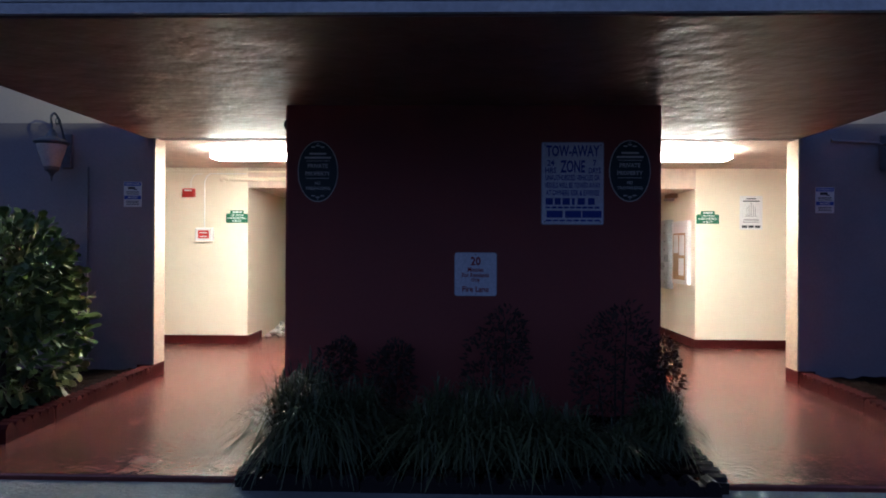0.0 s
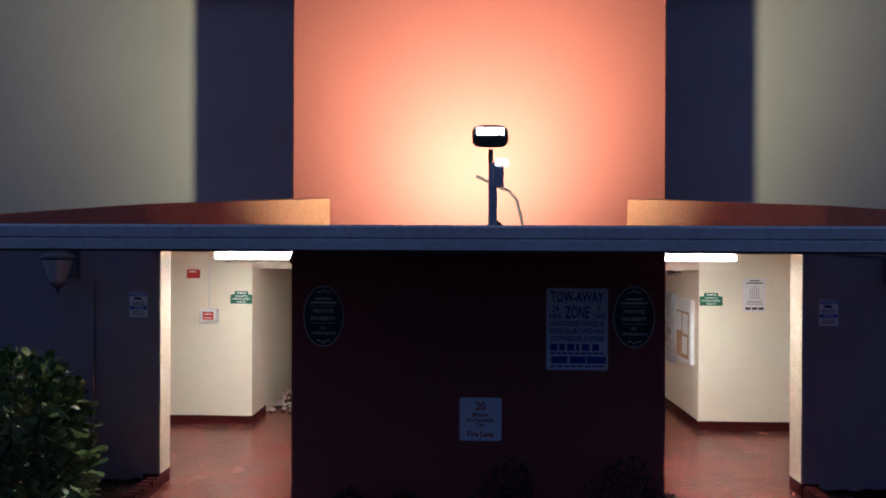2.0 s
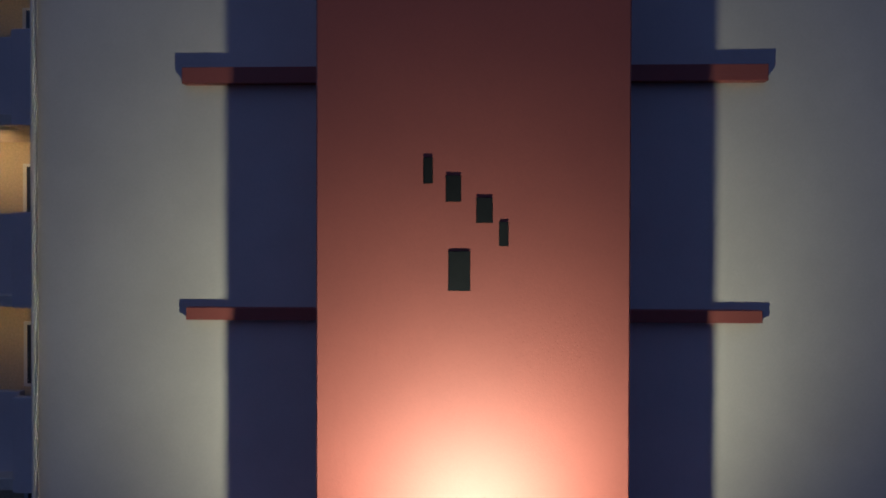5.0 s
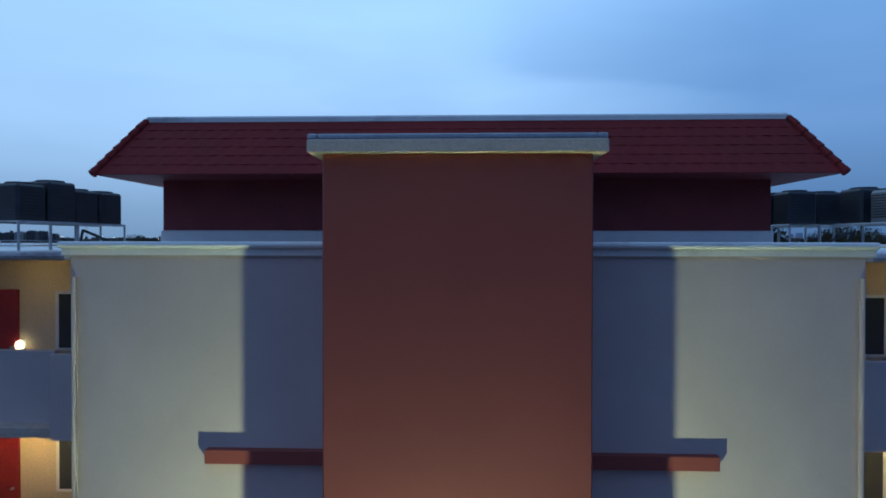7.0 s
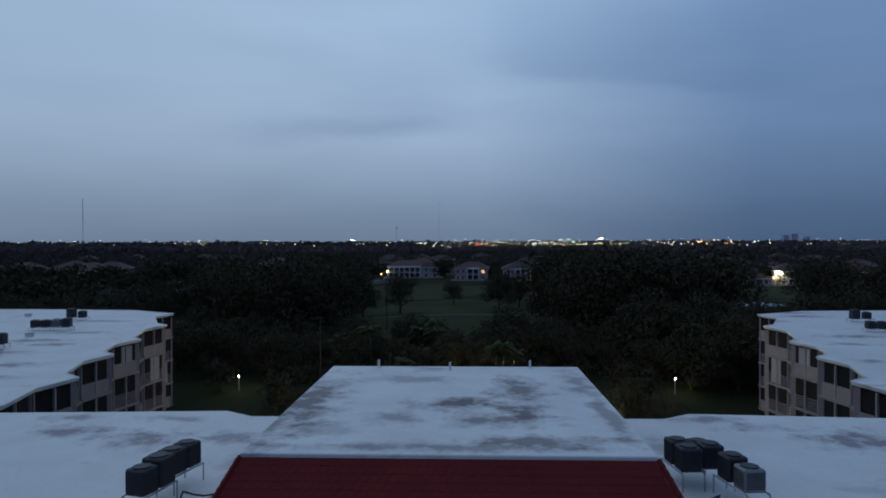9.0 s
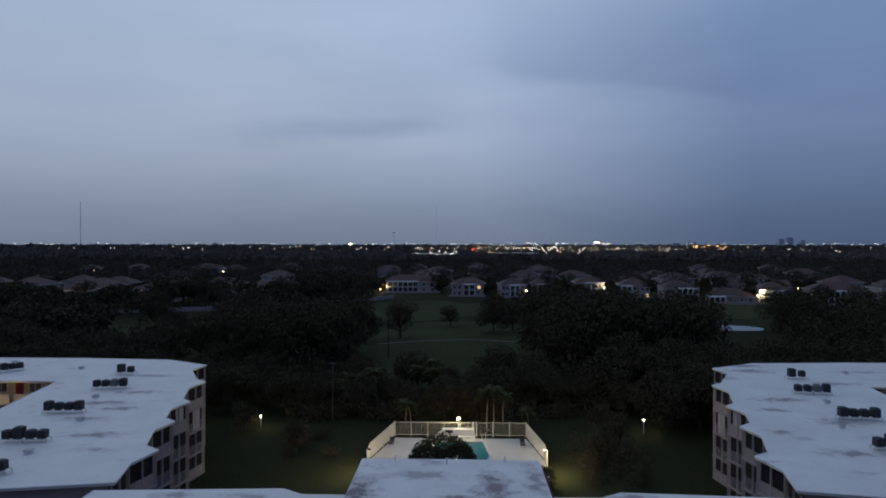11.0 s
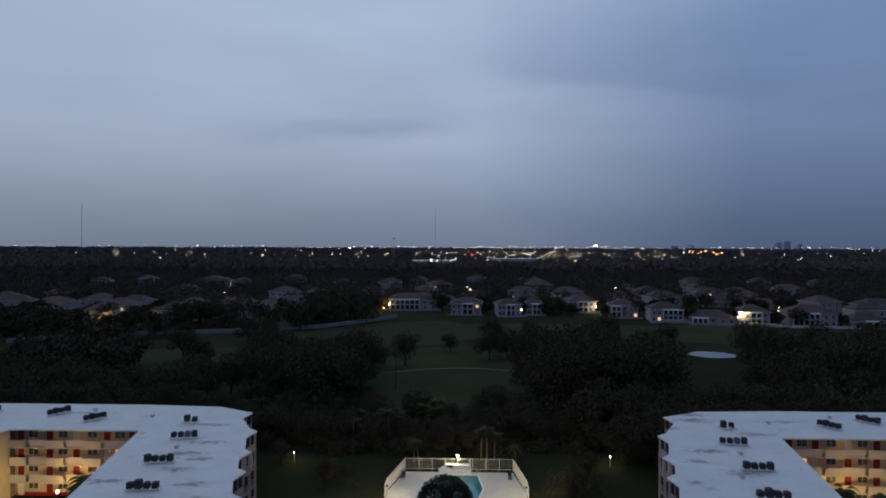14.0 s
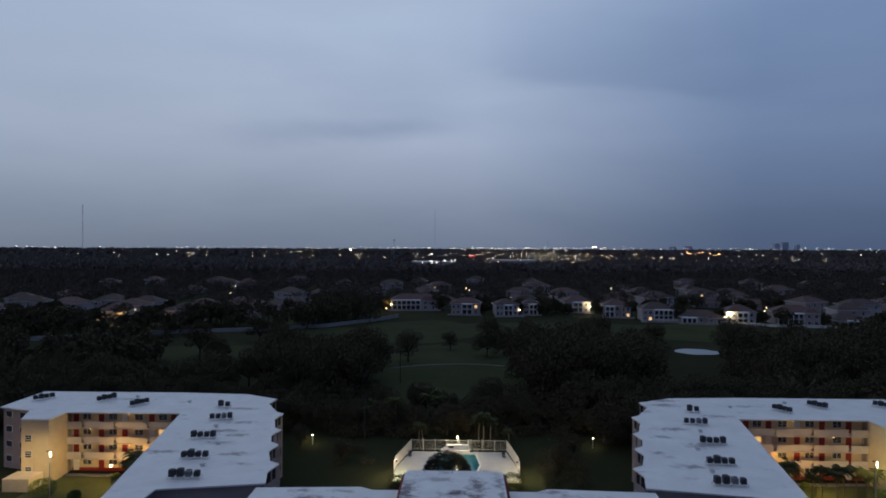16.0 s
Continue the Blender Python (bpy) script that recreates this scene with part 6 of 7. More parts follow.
def joined_woods(spots, seed):
    """The trees of the far groves as one mesh of crowns and one of trunks."""
    rr = random.Random(seed)
    ps, ds = [], []
    bm = BM()
    for i, (x, y, s, a, k) in enumerate(spots):
        h, r = {5: (14.0, 6.4), 6: (12.0, 6.2), 7: (9.5, 4.8)}[k]
        h, r = h * s, r * s
        tube(bm, (x, y, -0.2), (x + rr.uniform(-0.5, 0.5), y, h * 0.5), h * 0.025, h * 0.012, n=5, caps=False)
        blobs = [((x, y, h * 0.62), (r * 0.6, r * 0.6, h * 0.26))]
        for j in range(6):
            b = 2 * math.pi * (j + rr.random()) / 6
            q = r * rr.uniform(0.32, 0.48)
            blobs.append(((x + r * 0.58 * math.cos(b), y + r * 0.58 * math.sin(b), h * rr.uniform(0.30, 0.80)), (q, q, q * 0.7)))
        p, d = canopy_points(blobs, 420, seed * 1000 + i, 0.5)
        ps.append(p); ds.append(d)
    part_crowns = leaf_mesh("woods", np.concatenate(ps), np.concatenate(ds), 1.25, 0.85, LEAFA, None, seed=seed)
    tagged(part_crowns, "dark tree crowns of the woods round the golf course", "trees", kind="stuff")
    tagged(part("woods_trunks", bm, BARK), "dark trunks of the woods round the golf course", "tree trunks", kind="stuff")


joined_woods(far_places, 17)

def undergrowth(name, label, boxes, seed, leaf=0.42):
    """Low tangled bushes over stretches of the plan, as one mesh: x0, x1, y0, y1, count, height."""
    rr = random.Random(seed)
    ps, ds = [], []
    for i, (x0, x1, y0, y1, n, top) in enumerate(boxes):
        for k in range(n):
            x, y, h = rr.uniform(x0, x1), rr.uniform(y0, y1), top * rr.uniform(0.5, 1.0)
            blobs = [((x + rr.uniform(-0.8, 0.8), y + rr.uniform(-0.8, 0.8), h * rr.uniform(0.3, 0.55)), (h * rr.uniform(0.4, 0.7), h * rr.uniform(0.4, 0.7), h * 0.5)) for _ in range(3)]
            p, d = canopy_points(blobs, 170, seed * 977 + i * 131 + k, 0.5)
            ps.append(p); ds.append(d)
    p, d = np.concatenate(ps), np.concatenate(ds)
    keep = p[:, 2] > -0.1
    return tagged(leaf_mesh(name, p[keep], d[keep], leaf, leaf * 0.6, LEAFA, None, seed=seed), label, "bushes", kind="stuff")


undergrowth("undergrowth", "dense dark bushes behind the pool and under the groves", ((-26, 28, 75.5, 98, 150, 3.6), (28, 66, 74, 98, 60, 3.8), (-62, -28, 78, 104, 50, 3.4), (-50, -16, 104, 120, 30, 3.2), (18, 60, 98, 112, 36, 3.2), (-110, -58, 76, 92, 40, 3.0)), 71)
undergrowth("pool_bushes", "dark overgrown bushes beside the pool lawn", ((14.0, 21.5, 50, 63, 22, 2.6), (-22, -15, 58, 68, 8, 2.0)), 72, 0.3)

PALMS = [palm(201, 5.2, 30, 2.3), palm(202, 6.2, 32, 2.5), palm(203, 4.2, 28, 2.1)]
pp = []
for x, y, s, k in ((4.3, 73.4, 0.85, 0), (5.3, 73.0, 0.85, 1), (6.6, 73.6, 0.8, 0), (10.2, 73.0, 0.6, 2), (-6.5, 73.2, 0.7, 2), (-7.2, 72.6, 0.65, 0)):
    pp.append((x, y, s, rng.uniform(0, 360), k))
for s in (-1, 1):
    for x, y, k, z in ((-50.3, 47.5, 1, 0.85), (-48.4, 46.0, 0, 0.9), (-52.0, 49.5, 2, 0.8)):
        pp.append((x if s < 0 else 2 * CX - x, y, z, rng.uniform(0, 360), k))
for x, y, k, z in ((55.2, 47.0, 1, 0.72), (57.0, 46.2, 2, 0.95), (58.6, 47.2, 0, 0.85), (60.5, 47.5, 1, 0.7), (53.6, 46.8, 2, 0.85), (61.4, 46.2, 2, 0.9), (62.8, 47.0, 0, 0.8), (68.2, 42.5, 0, 0.6)):
    pp.append((x, y, z, rng.uniform(0, 360), k))
for k in range(7):
    pp.append((rng.uniform(-20, 22), rng.uniform(80, 92), rng.uniform(0.7, 1.0), rng.uniform(0, 360), rng.choice((0, 1, 2))))
pp.append((-190, 250, 1.3, 30, 1))
scatter(PALMS, pp)

# ---- courts ----
# brighter copy of the lawn grass: lamplight is put into its colour
LITGRASS = paint("lamplit_lawn_grass", (0.075, 0.095, 0.022), (0.050, 0.068, 0.016), 0.9, scale=0.4, fine=8, bump=0.5)
for s in (-1, 1):
    side = lambda x: x if s < 0 else 2 * CX - x
    xs = sorted((side(-66.0), side(-39.5)))
    bm = BM(); box(bm, xs[0], 52.6, -0.15, xs[1], 53.7, 0.02, 0.01); tagged(part("path_court", bm, PAVE), "concrete path along the court galleries", "path", kind="structure")
    patch_pts = [(side(-66.0), 40.0), (side(-43.0), 40.0), (side(-45.6), 52.5), (side(-66.0), 52.5)]
    bm = BM(); bm.faces.new([bm.verts.new((x, y, -0.155)) for x, y in (patch_pts if s < 0 else patch_pts[::-1])]); tagged(part("court_lawn", bm, LITGRASS), "short court lawn, lamplight put into its brighter green", "lawn", kind="structure")
    # globe lamps on short posts
    for x, y, h, e in ((-55.0, 50.0 if s < 0 else 48.6, 2.6, 800), (-71.6, 45.5, 2.7, 420)):
        if s > 0 and x < -60:
            continue
        x = side(x) if x > -60 else x
        g = thing("globe_lamp", "lit globe lamp on a short post in the court", "garden lamp", (x, y, -0.15), "court lamps")
        part("post", tube(BM(), (0, 0, 0), (0, 0, h), 0.05, 0.04, n=8), DARK, g)
        part("globe", lathe(BM(), [(0.05, h), (0.16, h + 0.08), (0.2, h + 0.2), (0.15, h + 0.32), (0.03, h + 0.38)], n=12), LAMPGLOW, g, "glowing globe", True)
        bulb("globe_bulb", (x, y, h + 0.55), e, WARM, 0.2)
    # tall pole with a flood on the stair tower
    x = side(-59.8)
    g = thing("light_pole", "tall pole with a lit flood lamp before the stair tower", "light pole", (x, 42.0, -0.15), "court light poles")
    part("pole", tube(BM(), (0, 0, 0), (0, 0, 7.6), 0.10, 0.07, n=10), METAL, g)
    part("lamp_head", box(BM(), -0.45, -0.10, 7.52, 0.25, 0.14, 7.66, 0.03), DARK, g)
    part("lens", box(BM(), 0.10, -0.10, 6.75, 0.24, 0.05, 7.51), LAMPGLOW, g, "glowing lens")
    l = bpy.data.lights.new("court_flood", "SPOT"); l.energy, l.color, l.shadow_soft_size, l.spot_size, l.spot_blend = 2400.0, (1.0, 0.76, 0.34), 0.15, radians(86), 0.9
    o = new("court_flood", l); o.matrix_basis = look((x, 42.4, 7.2), (side(-65.4), 49.1, 2.4))
    # lit fittings on the galleries
    for f, z in enumerate((2.36, 4.88, 7.40, 10.0)):
        for k, u in enumerate((-61.0, -54.5, -48.5)):
            if (f + k) % 2:
                continue
            g = thing("gallery_lamp", "small lit globe under the gallery ceiling", "ceiling lamp", (side(u), 54.6, z), "gallery lamps")
            part("base", lathe(BM(), [(0.08, -0.03), (0.08, -0.001)], n=10), WHITE, g)
            part("globe", lathe(BM(), [(0.04, -0.30), (0.16, -0.26), (0.20, -0.16), (0.16, -0.06), (0.06, -0.03)], n=12), DIMGLOW, g, "glowing glass globe", True)
    for z, u, e in ((4.5, -52.0, 75), (7.0, -56.0, 7), (9.5, -53.5, 0.8), (2.0, -49.0, 170)):
        bulb("gallery_bulb", (side(u), 54.3, z), e, WARM, 0.15)
    # clipped shrubs in the court
    for k, (x, y, r) in enumerate(((-62.6, 44.6, 1.9), (-57.0, 43.5, 0.9), (-55.2, 52.0, 0.6), (-47.5, 50.5, 0.8))):
        hedge("shrub", "clipped round green shrub in the court", [((0, 0, r * 0.6), (r, r, r * 0.75), 1.0)], 1900, 0.20, 0.12, LEAFB, (side(x), y, -0.16), 300 + k, "shrub")
for x, y in ((-80, 40), (-84, 52), (84, 45)):
    g = thing("globe_lamp", "lit globe lamp on a short post beside the drive", "garden lamp", (x, y, -0.15), "court lamps")
    part("post", tube(BM(), (0, 0, 0), (0, 0, 2.6), 0.05, 0.04, n=8), DARK, g)
    part("globe", lathe(BM(), [(0.05, 2.6), (0.16, 2.68), (0.2, 2.8), (0.15, 2.92), (0.03, 2.98)], n=12), LAMPGLOW, g, "glowing globe", True)

# ---- pool ----
deck = [(-10.2, 52.5), (10.6, 52.5), (10.6, 59.0), (9.3, 67.4), (-8.2, 67.4), (-10.2, 59.0)]
POOL = [(-3.0, 55.0), (3.2, 55.0), (4.3, 60.2), (3.6, 66.2), (-2.6, 66.2), (-3.6, 60.0)]
bm = BM()
outer = [bm.verts.new((x, y, 0.0)) for x, y in deck]; inner = [bm.verts.new((x, y, 0.0)) for x, y in POOL]
for i in range(6):
    bm.faces.new((outer[i], outer[(i + 1) % 6], inner[(i + 1) % 6], inner[i]))
low = [bm.verts.new((x, y, -0.155)) for x, y in deck]
for i in range(6):
    bm.faces.new((low[i], low[(i + 1) % 6], outer[(i + 1) % 6], outer[i]))
tagged(part("pool_deck", bm, DECK), "pale concrete pool deck lit at night", "pool deck", kind="structure")
bm = BM(); prism(bm, POOL, -0.158, -0.06); tagged(part("pool_water", bm, WATER), "turquoise swimming pool water", "pool", kind="structure")
bm = BM()
for a, b in zip(POOL, POOL[1:] + POOL[:1]):
    tube(bm, (*a, 0.02), (*b, 0.02), 0.16, n=8)
tagged(part("pool_coping", bm, WHITE), "white rounded pool coping", "pool edge", kind="structure")
FENCEW = paint("white_fence_paint", (0.70, 0.68, 0.62), (0.62, 0.60, 0.55), 0.55, scale=2, fine=20)
fence = thing("pool_fence", "white picket fence round the pool deck", "fence", (0, 0, 0))
FP = [(-10.3, 56.5), (-10.3, 59.0), (-8.3, 68.6), (9.4, 68.6), (10.7, 59.0), (10.7, 56.5)]
for i, (a, b) in enumerate(zip(FP, FP[1:])):
    a, b = Vector((*a, -0.16)), Vector((*b, -0.16))
    L = (b - a).length
    m = max(1, round(L / 2.3))
    d = (b - a).normalized()
    for k in range(m + 1):
        c = a.lerp(b, k / m)
        part("post", box(BM(), c.x - 0.05, c.y - 0.05, -0.16, c.x + 0.05, c.y + 0.05, 1.95, 0.01), FENCEW, fence)
    for z in (0.1, 1.75):
        bm = BM(); tube(bm, a + Vector((0, 0, z + 0.16)), b + Vector((0, 0, z + 0.16)), 0.035, n=6); part("rail", bm, FENCEW, fence)
    solid = i in (0, 1, 3, 4)
    step = 0.155 if solid else 0.16
    for k in range(int(L / step)):
        c = a + d * (step * (k + 0.5))
        w = 0.062 if solid else 0.011
        q = [c - d * w + Vector((d.y, -d.x, 0)) * 0.012, c + d * w + Vector((d.y, -d.x, 0)) * 0.012, c + d * w - Vector((d.y, -d.x, 0)) * 0.012, c - d * w - Vector((d.y, -d.x, 0)) * 0.012]
        bm = BM(); prism(bm, [(p.x, p.y) for p in q], 0.02, 1.88); part("picket", bm, FENCEW, fence)
spa = thing("pool_fountain", "white stepped fountain wall at the head of the pool", "fountain", (0.15, 67.3, 0.0))
part("base", box(BM(), -2.9, -0.7, 0.0, 2.4, 0.8, 0.45, 0.04), WHITE, spa)
part("wall", box(BM(), -2.0, -0.1, 0.45, 2.3, 0.7, 1.25, 0.05), WHITE, spa)
part("step", box(BM(), -2.5, -0.35, 0.45, -1.2, 0.5, 0.8, 0.04), WHITE, spa)
part("niche", box(BM(), -1.6, -0.13, 0.75, -0.6, -0.101, 1.15), DARK, spa, "dark plaque")
part("pier", box(BM(), 2.0, 0.2, 0.45, 2.25, 0.6, 2.1, 0.03), WHITE, spa)
lad = thing("pool_ladder", "white bent pool rail on the deck", "pool ladder", (3.4, 66.6, 0.0))
for x in (0.0, 0.5):
    bm = BM(); tube(bm, (x, 0, 0), (x, 0, 0.9), 0.03, n=8); tube(bm, (x, 0, 0.9), (x, -0.6, 0.9), 0.03, n=8); tube(bm, (x, -0.6, 0.9), (x, -0.6, -0.05), 0.03, n=8); part("rail", bm, WHITE, lad)
pl = thing("pool_lamp", "lit lamp on a white post behind the fountain", "lamp post", (0.3, 68.5, -0.1))
part("post", tube(BM(), (0, 0, 0), (0, 0, 2.3), 0.06, 0.05, n=8), WHITE, pl)
part("globe", lathe(BM(), [(0.05, 2.3), (0.17, 2.36), (0.19, 2.48), (0.12, 2.6), (0.03, 2.64)], n=12), glow("pool_lamp_glass", (1.0, 0.88, 0.62), 10.0), pl, "glowing glass", True)
POOLC = (1.0, 0.80, 0.44)
bulb("pool_bulb", (0.3, 68.0, 2.9), 760, POOLC, 0.2)
for x in (-9.6, 10.0):
    l = thing("pool_flood", "lit flood lamp on a post at the pool corner", "flood light", (x, 53.2, -0.1), "pool floods")
    part("post", tube(BM(), (0, 0, 0), (0, 0, 3.0), 0.045, 0.04, n=8), WHITE, l)
    part("head", box(BM(), -0.18, -0.10, 2.95, 0.18, 0.10, 3.15, 0.02), DARK, l)
    part("lens", box(BM(), -0.15, 0.101, 2.97, 0.15, 0.11, 3.13), glow("pool_flood_lens", (1.0, 0.85, 0.58), 12.0) if x < 0 else bpy.data.materials["pool_flood_lens"], l, "glowing lens")
    bulb("pool_bulb", (x, 53.6, 3.0), 1350, POOLC, 0.2)
for x in (-8.3, 8.6):
    c = thing("sun_lounger", "dark lounger standing on the pool deck", "lounger", (x, 64.5, 0.0), "loungers")
    part("bed", box(BM(), -0.3, -0.9, 0.28, 0.3, 0.5, 0.34, 0.01), DARK, c)
    b = part("backrest", box(BM(), -0.3, 0.0, 0.0, 0.3, 0.6, 0.05, 0.01), DARK, c); b.matrix_basis = pose(0, 0.5, 0.3, 40)
    for u, v in ((-0.26, -0.8), (0.26, -0.8), (-0.26, 0.4), (0.26, 0.4)):
        part("leg", tube(BM(), (u, v, 0), (u, v, 0.29), 0.02, n=6), DARK, c)
hedge("shrub", "big round dark bush before the pool", [((0, 0, 3.3), (3.3, 2.6, 2.4), 0.6), ((-1.5, 0.3, 2.4), (2.3, 2.0, 2.0), 0.4), ((1.6, 0.2, 2.5), (2.2, 2.0, 2.0), 0.4)], 6500, 0.30, 0.19, LEAFA, (-1.3, 50.0, -0.16), 401, "bush")
for k, (x, y, r, h) in enumerate(((-8.4, 50.3, 2.4, 1.0), (-5.4, 50.3, 1.6, 0.9), (6.0, 50.3, 2.2, 1.1), (9.0, 50.6, 1.8, 1.3))):
    hedge("shrub", "dark bush along the pool fence", [((0, 0, h * 0.7), (r, 1.2, h), 1.0)], 700, 0.34, 0.2, LEAFA, (x, y, -0.16), 410 + k, "bush")

# path lamps and poles on the lawn
for x, y in ((-27.5, 71.3), (25.8, 71.0)):
    l = thing("lamp_post", "lit lamp on a slim post on the lawn", "lamp post", (x, y, -0.16), "lawn lamps")
    part("post", tube(BM(), (0, 0, 0), (0, 0, 1.72), 0.05, 0.035, n=8), WHITE, l)
    part("lantern", lathe(BM(), [(0.04, 1.72), (0.09, 1.76), (0.11, 1.86), (0.07, 1.94), (0.02, 1.97)], n=12), glow("lawn_lamp_glass", (1.0, 0.90, 0.62), 16.0) if x < 0 else bpy.data.materials["lawn_lamp_glass"], l, "glowing lantern", True)
    bulb("lawn_bulb", (x, y - 0.1, 2.1), 130, (1.0, 0.82, 0.40), 0.25)
for x, y, h in ((-17.9, 74.0, 9.0), (-16.0, 128, 9.0)):
    l = thing("light_pole", "tall slim unlit pole on the lawn", "pole", (x, y, -0.16), "lawn poles")
    part("pole", tube(BM(), (0, 0, 0), (0, 0, h), 0.11, 0.07, n=8), DARK, l)
    part("crossarm", box(BM(), -0.5, -0.05, h - 0.3, 0.5, 0.05, h - 0.18), DARK, l)
small = broad_tree(120, 4.4, 2.0, 700, 0.35, LEAFA, "small young tree on the lawn")
small.matrix_basis = pose(-29.5, 70.5, -0.16)
o = copy_thing(small, pose(-20.0, 62.0, -0.16, 0, 0, 70)); o = copy_thing(small, pose(17.5, 60.0, -0.16, 0, 0, 140)); o = copy_thing(small, pose(21.0, 66.0, -0.16, 0, 0, 220)); o = copy_thing(small, pose(34.0, 75.0, -0.16, 0, 0, 250))

# ---- golf course ----
def patch(name, pts, z, material, label, category, kind="structure"):
    bm = BM(); f = bm.faces.new([bm.verts.new((x, y, z)) for x, y in pts])
    return tagged(part(name, bm, material), label, category, kind=kind)


def blob(cx, cy, rx, ry, seed, n=36, rough=0.18):
    return [(cx + rx * (1 + rough * noise.noise(Vector((2 * math.cos(a), 2 * math.sin(a), seed)))) * math.cos(a), cy + ry * (1 + rough * noise.noise(Vector((2 * math.cos(a), 2 * math.sin(a), seed + 7)))) * math.sin(a)) for a in (2 * math.pi * k / n for k in range(n))]


FAIR = paint("fairway_grass", (0.056, 0.066, 0.031), (0.041, 0.049, 0.023), 0.95, spec=0.02, scale=0.05, fine=2.0, bump=0.4)
for k, (cx, cy, rx, ry) in enumerate(((-2, 150, 24, 55), (-85, 172, 42, 20), (40, 245, 70, 26), (120, 240, 60, 30), (-60, 232, 22, 18), (-20, 240, 30, 40), (-95, 262, 28, 10))):
    patch("fairway", blob(cx, cy, rx, ry, k * 3.1), -0.150 + 0.004 * k, FAIR, "mown fairway grass", "fairway")
patch("pond", blob(87, 186, 8.0, 6.5, 4.4), -0.12, POND, "still pond reflecting the dusk sky", "pond")
PATH = paint("pale_path", (0.12, 0.115, 0.10), (0.09, 0.086, 0.078), 0.85, scale=0.5, fine=5)


def ribbon(name, pts, w, z, h, material, label, category):
    bm = BM()
    for a, b in zip(pts, pts[1:]):
        a, b = Vector(a), Vector(b)
        d = (b - a).normalized(); n = Vector((-d.y, d.x)) * w / 2
        prism(bm, [tuple(a - n), tuple(b - n), tuple(b + n), tuple(a + n)], z, z + h)
    return tagged(part(name, bm, material), label, category, kind="structure")


ribbon("cart_path", [(-115, 152), (-95, 148), (-78, 150), (-60, 158), (-54, 172)], 1.2, -0.15, 0.06, PATH, "pale cart path winding over the course", "path")
ribbon("cart_path", [(-22, 149), (-15, 153), (-8, 156), (0, 157.5), (8, 157), (15, 154)], 1.1, -0.14, 0.06, PATH, "pale cart path crossing the fairway", "path")
GREYWALL = paint("weathered_grey_wall", (0.34, 0.33, 0.32), (0.26, 0.25, 0.245), 0.85, scale=0.3, fine=5)
ribbon("boundary_wall", [(-170, 200), (-130, 222), (-105, 230), (-86, 236), (-62, 250), (-45, 272), (-32.5, 294)], 0.4, -0.16, 1.7, GREYWALL, "long white boundary wall curving round the course", "boundary wall")
ribbon("boundary_wall", [(95, 285), (125, 281), (152, 262), (180, 258)], 0.4, -0.16, 1.3, FENCEW, "low white garden wall behind the houses", "boundary wall")

# ---- houses ----

ROOFT = [paint("pinkish_roof_tile", (0.118, 0.064, 0.055), (0.085, 0.048, 0.042), 0.8, scale=0.5, fine=4, bump=0.4), paint("brown_roof_tile", (0.080, 0.051, 0.045), (0.058, 0.038, 0.034), 0.8, scale=0.5, fine=4, bump=0.4)]
HWALL = [paint("white_house_stucco", (0.48, 0.43, 0.42), (0.41, 0.37, 0.36), 0.8, scale=0.4, fine=6), paint("cream_house_stucco", (0.43, 0.365, 0.33), (0.37, 0.315, 0.285), 0.8, scale=0.4, fine=6)]
HLIT = glow("house_window_light", (1.0, 0.62, 0.26), 1.0)
HLAMP = glow("house_lamp", (1.0, 0.78, 0.42), 14.0)


def hip(x0, y0, x1, y1, z, rise):
    """A hipped roof over a rectangle, its ridge along the longer side."""
    bm = BM()
    w, d = x1 - x0, y1 - y0
    k = min(w, d) / 2
    lo = [bm.verts.new(v) for v in ((x0, y0, z), (x1, y0, z), (x1, y1, z), (x0, y1, z))]
    if w >= d:
        a, b = bm.verts.new((x0 + k, y0 + k, z + rise)), bm.verts.new((x1 - k + 0.01, y0 + k, z + rise))
        bm.faces.new((lo[0], lo[1], b, a)); bm.faces.new((lo[2], lo[3], a, b)); bm.faces.new((lo[1], lo[2], b)); bm.faces.new((lo[3], lo[0], a))
    else:
        a, b = bm.verts.new((x0 + k, y0 + k, z + rise)), bm.verts.new((x0 + k, y1 - k + 0.01, z + rise))
        bm.faces.new((lo[0], lo[1], a)); bm.faces.new((lo[1], lo[2], b, a)); bm.faces.new((lo[2], lo[3], b)); bm.faces.new((lo[3], lo[0], a, b))
    bm.faces.new(lo[::-1])
    return bm


